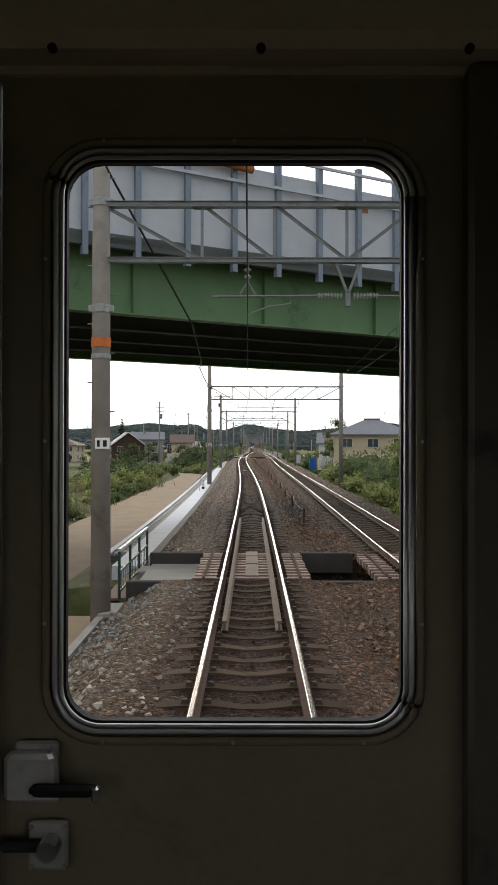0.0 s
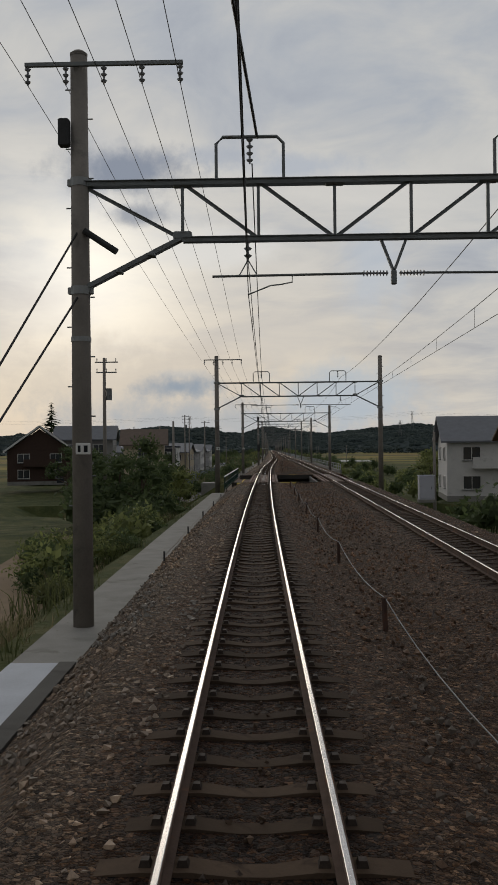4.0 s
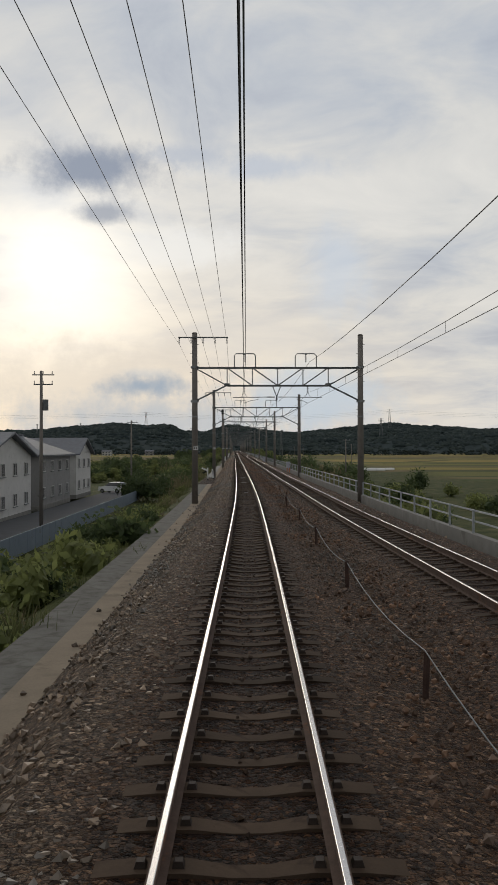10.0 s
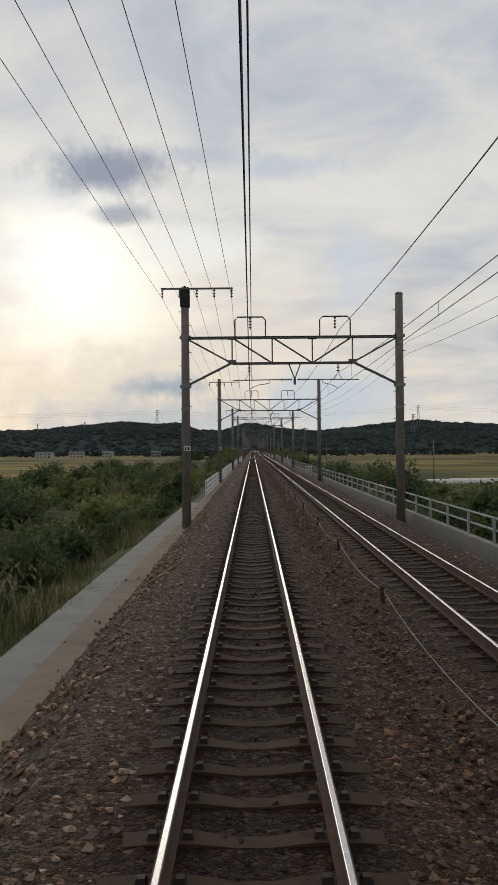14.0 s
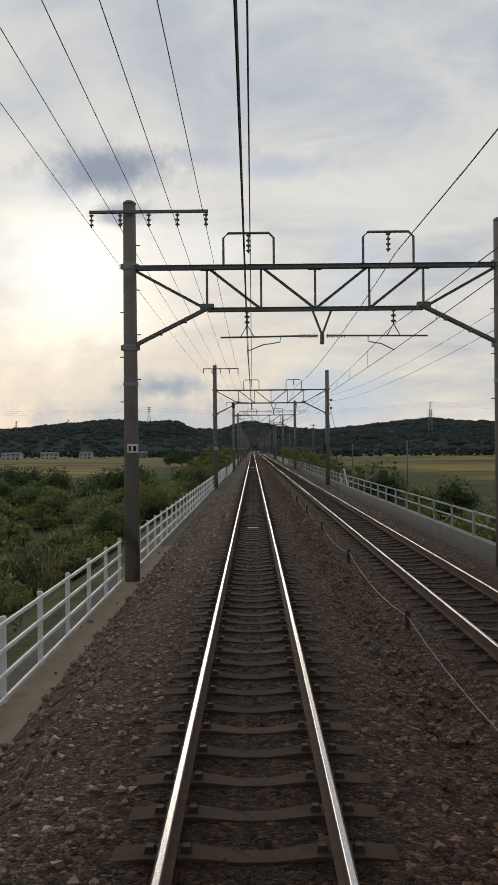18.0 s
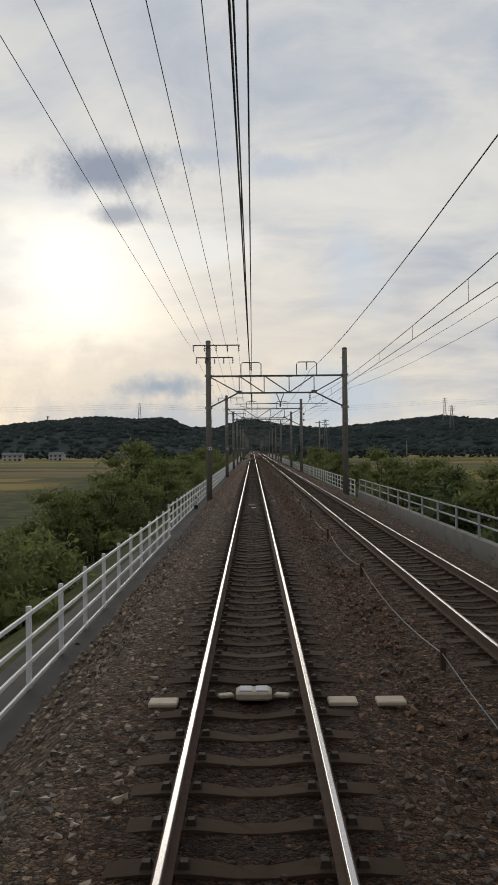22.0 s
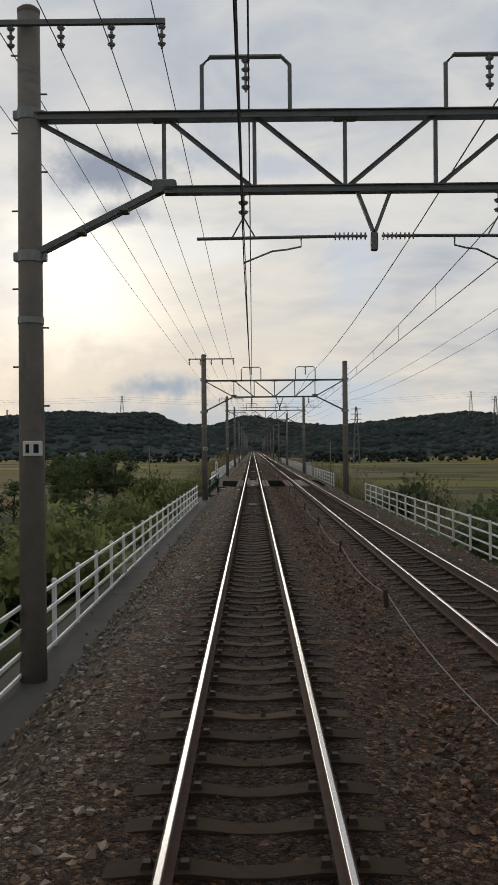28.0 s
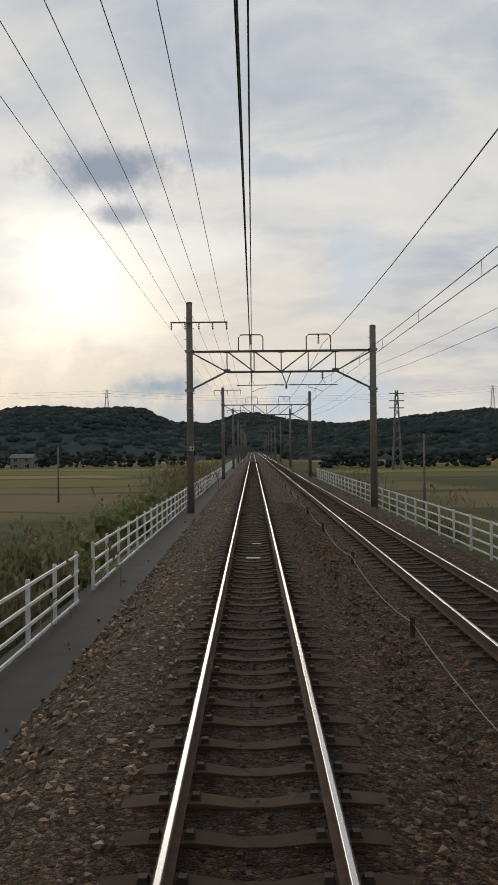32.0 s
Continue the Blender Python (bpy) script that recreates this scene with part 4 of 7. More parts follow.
        part("guy_weight", Shape().tube((xl - 0.95, s - 4.5, 1.0), (xl - 0.98, s - 4.6, 2.2), 0.09, None, 8), DARKSTEEL, g)
        part("tension_gear", Shape().tube((xl + 0.1, s - 0.15, 6.5), (xl + 0.7, s - 0.15, 6.1), 0.06, None, 8).box((xl - 0.25, s - 0.15, 8.3), (0.2, 0.2, 0.5), 0, 0.02), DARKSTEEL, g)
    if s == 74.2:
        part("guy_wire", Shape().line([(xl, s, 7.4), (xl - 0.2, s - 11.0, -0.74)], 0.014), WIRE, g)
        part("guy_guard", Shape().tube((xl - 0.16, s - 8.75, 0.92), (xl - 0.138, s - 7.55, 1.81), 0.05, None, 8), RUBBER, g, "black guard tube on the stay")
    return xl, xr


ENDS = [gantry(spec, i) for i, spec in enumerate(GANTRIES)]


def hang(p, q, sag, n=7):
    p, q = Vector(p), Vector(q)
    return [p.lerp(q, i / n) - Vector((0, 0, 4 * sag * (i / n) * (1 - i / n))) for i in range(n + 1)]


def wires():
    front = []
    for i, (s, _, _, zb, top, _) in enumerate(GANTRIES):
        front.append((s, zb, top, ENDS[i][0], ENDS[i][1], -0.01 if i % 2 else -0.09))
    first = (-45.0, 6.0, 9.4, left_x(-45) - 2.9, 6.1, 0.14)
    front = [first] + front
    for line_x, word in ((left_x, "near"), (right_x, "far")):
        contact, mess, hang_sh = [], [], Shape()
        for (s0, zb0, t0, _, _, g0), (s1, zb1, t1, _, _, g1) in zip(front, front[1:]):
            a, b = (line_x(s0) + g0, s0, zb0 - 1.06), (line_x(s1) + g1, s1, zb1 - 1.06)
            contact.append(a)
            m = hang((line_x(s0) + g0, s0, zb0 - 0.44), (line_x(s1) + g1, s1, zb1 - 0.44), 0.38, 10)
            mess += m[:-1]
            if s0 < 1000:
                for k in range(1, 10):
                    t = k / 10
                    p = m[k]
                    c = Vector(a).lerp(Vector(b), t)
                    hang_sh.tube(c, p, 0.004, None, 4)
        single("contact_wire", Shape().line(contact + [b], 0.0085, 5), WIRE, "taut contact wire above the " + word + " track", "wire")
        single("messenger_wire", Shape().line(mess + [m[-1]], 0.0085, 5), WIRE, "sagging messenger wire above the " + word + " track", "wire")
        single("dropper_wires", hang_sh, WIRE, "short dropper wires between contact and messenger wire", "wire", kind="stuff")
        feed = []
        for (s0, zb0, t0, _, _, g0), (s1, zb1, t1, _, _, g1) in zip(front[3:], front[4:]):
            feed += hang((line_x(s0), s0, zb0 + 1.35), (line_x(s1), s1, zb1 + 1.35), 0.45)[:-1]
        single("feeder_wire", Shape().line(feed, 0.013, 5), WIRE, "thick feeder cable hung from the hoops of the " + word + " track", "wire")
    for k in range(5):
        pts = []
        for (s0, _, t0, l0, _, _), (s1, _, t1, l1, _, _) in zip(front[2:], front[3:]):
            pts += hang((l0 - 0.9 + k * 0.7, s0 - 0.2, t0 - 0.6), (l1 - 0.9 + k * 0.7, s1 - 0.2, t1 - 0.6), 0.1)[:-1]
        single("line_wire", Shape().line(pts, 0.0075, 4), WIRE, "thin overhead wire on the mast cross-arms", "wire", "wires on the cross-arms")
    for z in (1.6, 2.1):
        pts = []
        for (s0, _, t0, _, r0, _), (s1, _, t1, _, r1, _) in zip(front[8:], front[9:]):
            pts += hang((r0 + 0.35, s0, t0 - z - 0.8), (r1 + 0.35, s1, t1 - z - 0.8), 0.4)[:-1]
        single("side_wire", Shape().line(pts, 0.007, 4), WIRE, "thin overhead wire beside the far masts", "wire")
    # second pair above the near track, led aside and made fast to the mast with the tension weights
    xa = ENDS[5][0] + 0.12
    for dz, za, word in ((-0.62, 7.75, "messenger"), (-1.0, 6.4, "contact")):
        over = hang((left_x(183) + 0.3, 183, 6.47 + dz), (left_x(232.5) + 0.38, 232.5, 6.35 + dz), 0.15) + hang((left_x(232.5) + 0.38, 232.5, 6.35 + dz), (xa, 281.6, za), 0.2)[1:]
        single(word + "_wire", Shape().line(over, 0.011, 5), WIRE, "ending " + word + " wire led aside to a weighted mast", "wire")
        part("strain_insulator", disc_insulator(Shape(), (xa, 281.6, za), (xa, 283.8, za + 0.04), 0.075, 12), PORCELAIN, bpy.data.objects["catenary_gantry.005"])
    # heavy anchor cable coming down to the guyed mast
    x0, x1 = ENDS[0][0], ENDS[2][0]
    single("anchor_cable", Shape().line(hang((left_x(-45) - 2.0, -45, 8.6), (x0 + 0.15, 17, 7.6), 0.4), 0.02, 5).line([(x0 + 0.15, 17, 7.6), (-1.95, 25.0, 5.8), (-2.3, 36.0, 5.8)] + hang((-2.6, 40, 5.9), (ENDS[1][0] + 0.1, 74.2, 7.2), 0.15), 0.026, 6).line(hang((ENDS[1][0] + 0.1, 74.2, 7.2), (left_x(131) + 0.1, 131, 8.2), 0.45), 0.026, 6), WIRE, "heavy dark cable strung along the masts", "wire")


wires()
# ---- walkways and fences ----
def strip(name, a, b, x0, x1, z0, z1, mat, label, category, base=left_x, step=4.0):
    st = [(base(s), s, 0) for s in runs(a, b, step)]
    return single(name, Shape().sweep([(x0, z0), (x1, z0), (x1, z1), (x0, z1)], st), mat, label, category, kind="structure")


strip("walkway_kerb", 24, 128, -2.97, -2.72, -1.3, -0.72, WALK_DARK, "dark grey concrete kerb at the ballast foot", "kerb")
strip("walkway", 24, 128, -3.72, -2.97, -1.3, -0.74, PALE_CONCRETE, "new pale concrete walkway beside the track", "walkway")
strip("walkway", 128, 181, -3.75, -2.74, -1.3, -0.77, CONCRETE, "weathered grey concrete walkway leading to the bridge", "walkway")
strip("walkway_edge", 246, 368, -3.2, -2.7, -1.3, -0.745, WALK_TAN, "dusty tan soil and concrete strip along the ballast foot", "walkway")
strip("walkway_edge", 207.5, 246, -3.2, -2.7, -1.3, -0.745, WALK_WEEDY, "dirty grey concrete strip along the ballast foot", "walkway")
strip("walkway_edge", 388, 455, -3.2, -2.7, -1.3, -0.745, WALK_TAN, "dusty tan concrete strip along the ballast foot", "walkway")
strip("dirt_verge", 368, 388, -4.1, -2.7, -1.3, -0.80, BALLAST, "gravelly dirt verge between two lengths of walkway", "verge")
strip("walkway", 388, 455, -3.95, -3.2, -1.3, -0.76, CONCRETE, "weathered concrete walkway beside the track", "walkway")
strip("walkway", 207.5, 368, -3.95, -3.2, -1.3, -0.76, WALK_WEEDY, "dirty old concrete walkway beside the track", "walkway")
strip("walkway_edge", 545, 662, -3.3, -2.7, -1.3, -0.755, WALK_DARK, "damp grey concrete strip under the white fence", "walkway")
strip("walkway_edge", 455, 545, -3.3, -2.7, -1.3, -0.755, WALK_TAN, "dusty tan concrete strip under the white fence", "walkway")
strip("walkway", 455, 662, -3.7, -3.3, -1.3, -0.77, WALK_DARK, "damp grey concrete footing of the white fence", "walkway")
strip("walkway", 662, 862, -3.6, -2.7, -1.3, -0.76, WALK_DARK, "narrow weathered concrete walkway under the white fence", "walkway")
strip("walkway", 876.5, 1200, -3.95, -2.7, -1.3, -0.76, WALK_DARK, "narrow weathered concrete walkway under the white fence", "walkway")


def fence(name, a, b, off, base, mat, label, post_step=2.0, height=1.12, rails=(1.05, 0.72, 0.40, 0.1), foot=-0.76, group=""):
    f = thing(name, (base(a) + off, a, foot), label, "fence", group)
    inv = Matrix.Translation((-(base(a) + off), -a, -foot))
    post = None
    for s in runs(a, b, post_step):
        if post is None:
            post = Shape().box((0, 0, height / 2), (0.07, 0.07, height), 0, 0.008).mesh("post", mat)
        ob = part("post", post, mat, f)
        ob.location = (base(s) - base(a), s - a, 0)
    for z in rails:
        pts = [(base(s) + off - (base(a) + off), s - a, z) for s in runs(a, b, 6.0)]
        part("rail", Shape().sweep([(0.035 + q, w) for q, w in ((0, -0.025), (0.035, -0.025), (0.035, 0.025), (0, 0.025))], pts), mat, f)
    return f


WF = "white painted steel railing with four rails along the embankment"
for a, b, off in ((462, 536.4, -3.2), (537.8, 618.4, -3.15), (619.4, 638.4, -2.95), (639.4, 662, -3.05), (664, 731.8, -3.25), (733.2, 854, -3.3)):
    fence("white_fence", a, b, off, left_x, WHITE_PAINT, WF, group="white railings")
for a, b in ((881.8, 934), (936, 1110)):
    fence("white_fence", a, b, -3.7, left_x, WHITE_PAINT, WF, group="white railings")
for a, b in ((689, 770), (772, 855), (876, 911.4), (914.6, 1010)):
    fence("white_fence", a, b, 3.15, right_x, WHITE_PAINT, WF, group="white railings", post_step=2.4)

# low wall with rails on the far side
strip("parapet_wall", 225, 686, 3.0, 3.25, -1.3, -0.25, CONCRETE, "low weathered concrete wall beyond the far track", "wall", right_x)
fence("grey_fence", 225, 686, 3.12, right_x, GREY_RAIL, "galvanised pipe railing on a low concrete wall", 3.0, 0.75, (0.72, 0.38), -0.25)

# ---- hills ----
def lumps(name, spots, label, rng, fine=True):
    """Tree crowns as rough many-sided lumps in one mesh: (x, y, z, radius, height)."""
    g = (1 + 5 ** 0.5) / 2
    ico = np.array([(-1, g, 0), (1, g, 0), (-1, -g, 0), (1, -g, 0), (0, -1, g), (0, 1, g), (0, -1, -g), (0, 1, -g), (g, 0, -1), (g, 0, 1), (-g, 0, -1), (-g, 0, 1)], float)
    ico /= np.linalg.norm(ico[0])
    near = {(i, j) for i in range(12) for j in range(i) if np.linalg.norm(ico[i] - ico[j]) < 1.1}
    tri = [(i, j, k) for i in range(12) for j in range(i) for k in range(j) if {(i, j), (i, k), (j, k)} <= near]
    pts, mids, faces = [tuple(p) for p in ico], {}, []

    def mid(a, b):
        key = (max(a, b), min(a, b))
        if key not in mids:
            p = ico[a] + ico[b]
            mids[key] = len(pts)
            pts.append(tuple(p / np.linalg.norm(p)))
        return mids[key]

    for a, b, c in tri:
        if np.dot(np.cross(ico[b] - ico[a], ico[c] - ico[a]), ico[a]) < 0:
            b, c = c, b
        d, e, f = mid(a, b), mid(b, c), mid(c, a)
        faces += [(a, d, f), (d, b, e), (f, e, c), (d, e, f)]
    if not fine:
        pts = pts[:12]
        faces = [q if np.dot(np.cross(ico[q[1]] - ico[q[0]], ico[q[2]] - ico[q[0]]), ico[q[0]]) > 0 else (q[0], q[2], q[1]) for q in tri]
    pts, faces = np.array(pts), np.array(faces)
    spots = np.array(spots)
    n, m = len(spots), len(pts)
    ball = pts[None] * rng.uniform(0.72, 1.22, (n, m, 1))
    size = np.stack([spots[:, 3], spots[:, 3], spots[:, 4]], 1)[:, None]
    vs = (ball * size + spots[:, None, :3]).reshape(-1, 3)
    fs = (faces[None] + (np.arange(n) * m)[:, None, None]).reshape(-1, 3)
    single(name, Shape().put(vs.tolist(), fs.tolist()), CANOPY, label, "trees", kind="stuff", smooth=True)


crown_spots = []
hill_rng = np.random.default_rng(77)


def hill(name, x0, x1, y0, depth, prof, seed, label):
    """A wooded ridge across the view; prof gives its height along x."""
    nx, ny = 150, 26
    vs, fs = [], []
    for j in range(ny + 1):
        v = j / ny
        for i in range(nx + 1):
            u = i / nx
            x = x0 + (x1 - x0) * u
            ridge = float(np.interp(x, [p[0] for p in prof], [p[1] for p in prof]))
            y = y0 + depth * (v - 0.4) + 40 * noise.noise((x * 0.004, seed, 0))
            bell = math.sin(math.pi * min(1, v / 0.8) * 0.5) if v < 0.8 else 1.0
            z = -6 + (ridge + 8) * bell
            z += bell * (4.2 * noise.noise((x * 0.02, y * 0.02, seed)) + 3.4 * abs(noise.noise((x * 0.07, y * 0.07, seed))) + 2.4 * abs(noise.noise((x * 0.19, y * 0.19, seed))))
            vs.append((x, y, z))
    w = nx + 1
    fs = [(j * w + i, j * w + i + 1, (j + 1) * w + i + 1, (j + 1) * w + i) for j in range(ny) for i in range(nx)]
    inside = [i for i in range(nx + 1) if abs(x0 + (x1 - x0) * i / nx) < 470]
    for _ in range(7000):
        j = 1 + int(ny * 0.84 * math.sqrt(hill_rng.random()))
        x, y, z = vs[j * w + inside[int(len(inside) * hill_rng.random())]]
        r = hill_rng.uniform(2.6, 6.0)
        crown_spots.append((x + hill_rng.uniform(-5, 5), y + hill_rng.uniform(-9, 9), z - r * 0.28, r, r * hill_rng.uniform(0.6, 0.95)))
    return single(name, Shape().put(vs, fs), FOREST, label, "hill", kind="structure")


hill("wooded_ridge", -900, -28, 1640, 420, [(-900, 26), (-420, 27), (-330, 30), (-260, 34), (-200, 40), (-150, 36), (-110, 37), (-80, 24), (-28, 8)], 3, "dark green wooded ridge beyond the fields")
hill("wooded_ridge", -260, 950, 2050, 420, [(-260, 30), (-60, 34), (0, 47), (30, 42), (80, 34), (160, 33), (260, 45), (330, 52), (420, 44), (950, 35)], 9, "dark green wooded ridge beyond the line's end")
hill("wooded_ridge", 28, 700, 1560, 300, [(28, 2), (60, 16), (110, 19), (200, 24), (300, 28), (700, 24)], 15, "dark green wooded hillside right of the line")

lumps("ridge_woods", crown_spots, "dense dark green tree crowns covering the ridges", hill_rng, False)
# ---- openings under the line ----
def open_deck(a, b, line_x, long_guard, label):
    """A short steel span with bare sleepers: girders, sleepers, guard rails, centre plate, abutments."""
    br = thing("railway_bridge", (0, 0, 0), label, "bridge", "short spans under the tracks")
    for dx in (-0.62, 0.62):
        part("girder", Shape().sweep([(-0.16, -0.32), (0.16, -0.32), (0.16, -0.36), (0.02, -0.38), (0.02, -1.25), (0.16, -1.28), (0.16, -1.32), (-0.16, -1.32), (-0.16, -1.28), (-0.02, -1.25), (-0.02, -0.38), (-0.16, -0.36)],
                                     [(line_x(s) + dx, s, 0) for s in runs(a - 0.3, b + 0.3, 3)]), RUST_STEEL, br)
    me = Shape().box((0, 0, -0.24), (2.35, 0.2, 0.16), 0, 0.012).mesh("bridge_sleeper", TIMBER)
    s = a + 0.12
    while s < b:
        ob = part("bridge_sleeper", me, TIMBER, br)
        ob.location = (line_x(s) + random.uniform(-0.02, 0.02), s, 0)
        s += 0.43
    for dx in (-0.96, 0.96):
        part("spacer_bar", Shape().sweep([(-0.028, -0.16), (0.028, -0.16), (0.028, -0.135), (-0.028, -0.135)], [(line_x(q) + dx, q, 0) for q in runs(a, b, 3)]), RUST_STEEL, br)
    part("centre_plate", Shape().sweep([(-0.135, -0.155), (0.135, -0.155), (0.135, -0.14), (-0.135, -0.14)], [(line_x(q), q, 0) for q in runs(a + 0.2, b - 0.1, 3)]), DUSTY_PLATE, br, "flat dusty brown steel plate")
    for q in runs(a + 2.0, b - 1.0, 2.4):
        part("plate_joint", Shape().box((line_x(q), q, -0.136), (0.27, 0.03, 0.01)), RUST_STEEL, br)
    chairs = Shape()
    for q in [a + 0.12 + 0.43 * i for i in range(int((b - a - 0.12) / 0.43) + 1)]:
        for dx in (-0.666, -0.466, 0.466, 0.666):
            chairs.box((line_x(q) + dx, q, -0.135), (0.07, 0.12, 0.05))
    tagged(part("rail_fastening", chairs, PLATE_STEEL, br), kind="stuff")
    if long_guard:
        for sd in (-1, 1):
            before, close, after = (2.8, 0.15, 2.0) if a > 500 else (5.2, 0.385, 8.4)
            pts = [(line_x(a - before) + sd * close, a - before, 0), (line_x(a + 0.6) + sd * 0.385, a + 0.6, 0)] + [(line_x(q) + sd * 0.385, q, 0) for q in runs(a + 2, b, 3)] + [(line_x(b + after) + sd * (0.3 if a > 500 else 0.385), b + after, 0)]
            part("guard_rail", Shape().sweep([(-0.036, -0.005), (-0.03, 0.0), (0.03, 0.0), (0.036, -0.005), (0.034, -0.03), (0.014, -0.04), (0.014, -0.12), (0.05, -0.14), (-0.05, -0.14), (-0.014, -0.12), (-0.014, -0.04), (-0.034, -0.03)], pts), GUARD, br, "brown guard rail between the running rails")
    return br


def abutments(a, b, deep, x0, x1):
    for s, d in ((a, -1), (b, 1)):
        single("abutment", Shape().box(((x0 + x1) / 2, s + d * 0.55, (deep - 0.75) / 2 - 0.1), (x1 - x0, 1.1, -deep - 0.35), 0, 0.03), CONCRETE, "grey concrete abutment wall of a short railway bridge", "abutment", "bridge abutments", "structure")


# ledges at the bridge ends, an even very dark brown-grey
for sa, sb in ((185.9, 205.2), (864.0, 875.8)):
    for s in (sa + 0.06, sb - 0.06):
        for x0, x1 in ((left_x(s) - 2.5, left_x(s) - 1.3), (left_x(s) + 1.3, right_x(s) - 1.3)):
            single("ballast_stop", Shape().box(((x0 + x1) / 2, s, -0.4), (x1 - x0, 0.18, 0.42), 0, 0.02), DARK_CONCRETE, "low dark brown concrete ledge holding back the ballast", "kerb", "bridge ledges", "structure")
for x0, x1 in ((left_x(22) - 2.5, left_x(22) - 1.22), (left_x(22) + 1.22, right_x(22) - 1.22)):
    single("ballast_stop", Shape().box(((x0 + x1) / 2, 22.26, -0.42), (x1 - x0, 0.2, 0.5), 0, 0.02), DARK_CONCRETE, "low dark brown concrete ledge holding back the ballast", "kerb", "bridge ledges", "structure")
    single("ballast_stop", Shape().box(((x0 + x1) / 2, 17.94, -0.7), (x1 - x0, 0.2, 0.95), 0, 0.02), DARK_CONCRETE, "low dark brown concrete ledge holding back the ballast", "kerb", "bridge ledges", "structure")
for (a, b, deep), lab in zip(UNDER, ("short rusty steel bridge span with timber sleepers over a footpath", "rusty steel bridge span with bare timber sleepers over a road", "rusty steel bridge span with bare timber sleepers over a lane")):
    abutments(a, b, deep, left_x(a) - 2.9, right_x(a) + 2.9)
    open_deck(a, b, left_x, True, lab)
    open_deck(a, b, right_x, False, lab)
    single("road_below", Shape().box((1, (a + b) / 2, deep + 0.02), (46, b - a - 0.1, 0.04)), ROAD, "dark asphalt lane passing under the railway", "road", kind="structure")


def plank_walk(a, b, x0, x1, z, line_x, paint, rail_x, rail_mat, top_mat, label):
    w = thing("bridge_walkway", (0, 0, 0), label, "walkway")
    part("deck", Shape().sweep([(x0, z - 0.06), (x1, z - 0.06), (x1, z), (x0, z)], [(line_x(q), q, 0) for q in runs(a, b, 2)]), DECK_STEEL, w, "rust-stained steel deck with grey patches")
    for dx in (x0 + 0.12, x1 - 0.12):
        part("bearer", Shape().sweep([(dx - 0.05, z - 0.3), (dx + 0.05, z - 0.3), (dx + 0.05, z - 0.07), (dx - 0.05, z - 0.07)], [(line_x(q), q, 0) for q in runs(a, b, 2)]), RUST_STEEL, w)
    if paint:
        part("yellow_line", Shape().sweep([(paint, z + 0.002), (paint + 0.13, z + 0.002), (paint + 0.13, z + 0.008), (paint, z + 0.008)], [(line_x(q), q, 0) for q in runs(a, b, 2)]), YELLOW, w, "worn yellow line")
    f = thing("bridge_railing", (0, 0, 0), "dark green bridge railing with a pale handrail", "railing")
    for q in runs(a, b, 1.9):
        part("post", Shape().box((line_x(q) + rail_x, q, z + 0.5), (0.06, 0.06, 1.0), 0, 0.006), rail_mat, f)
    pts = [(line_x(q) + rail_x, q, 0) for q in runs(a, b, 2)]
    part("handrail", Shape().sweep([(-0.04, z + 1.0), (0.04, z + 1.0), (0.04, z + 1.06), (-0.04, z + 1.06)], pts), top_mat, f, "pale worn handrail")
    for h in (0.12, 0.55):
        part("lower_rail", Shape().sweep([(-0.02, z + h), (0.02, z + h), (0.02, z + h + 0.04), (-0.02, z + h + 0.04)], pts), rail_mat, f)
    bars = Shape().box((0, 0, z + 0.34), (0.012, 0.012, 0.42)).mesh("baluster", rail_mat)
    for q in runs(a + 0.3, b - 0.3, 0.3):
        ob = part("baluster", bars, rail_mat, f)
        ob.location = (line_x(q) + rail_x, q, 0)


single("bridge_slab", Shape().box((left_x(20) - 1.85, 20.1, -0.52), (1.2, 4.1, 0.16), 0, 0.02), CONCRETE, "grey concrete slab beside the short span", "slab", kind="structure")
strip("dirt_verge", -30, 17.6, -7.0, -2.72, -1.3, -0.86, EARTH, "bare brown dirt verge at the ballast foot", "verge")
strip("verge_kerb", -30, 17.6, -2.9, -2.76, -1.3, -0.72, CONCRETE, "narrow pale concrete kerb at the ballast foot", "kerb")
plank_walk(181.0, 208.5, -2.9, -1.5, -0.6, left_x, -2.12, -2.82, GREEN_RAIL, GREY_RAIL, "brown steel bridge walkway with a worn yellow line")
plank_walk(861.6, 878.6, -3.0, -1.85, -0.62, left_x, 0, -2.92, GREEN_RAIL, GREY_RAIL, "rust-stained steel bridge walkway beside the track")
plank_walk(19.4, 24.6, -3.2, -2.3, -0.82, left_x, 0, -2.85, GREEN_RAIL, GREY_RAIL, "pale bridge walkway beside the track")
single("yellow_kerb", Shape().box((left_x(184) - 1.75, 184.9, -0.38), (0.55, 1.3, 0.36), 0.1, 0.03), YELLOW, "worn yellow painted concrete block at the bridge end", "kerb")
single("yellow_kerb", Shape().box((left_x(184) + 1.95, 185.6, -0.25), (1.3, 0.4, 0.1), 0, 0.03), YELLOW, "worn yellow painted ledge at the bridge end", "kerb")
single("yellow_kerb", Shape().box((right_x(202) - 3.2, 205.5, -0.25), (0.8, 0.4, 0.14), 0, 0.03), YELLOW, "worn yellow painted ledge at the bridge end", "kerb")
single("concrete_block", Shape().box((left_x(203) - 1.9, 206.0, -0.4), (0.7, 0.8, 0.4), 0, 0.03), CONCRETE, "weathered concrete block beside the bridge deck", "block")
single("concrete_block", Shape().box((left_x(861) - 1.9, 863.2, -0.45), (0.8, 1.0, 0.4), 0, 0.03), CONCRETE, "weathered concrete block beside the bridge deck", "block")
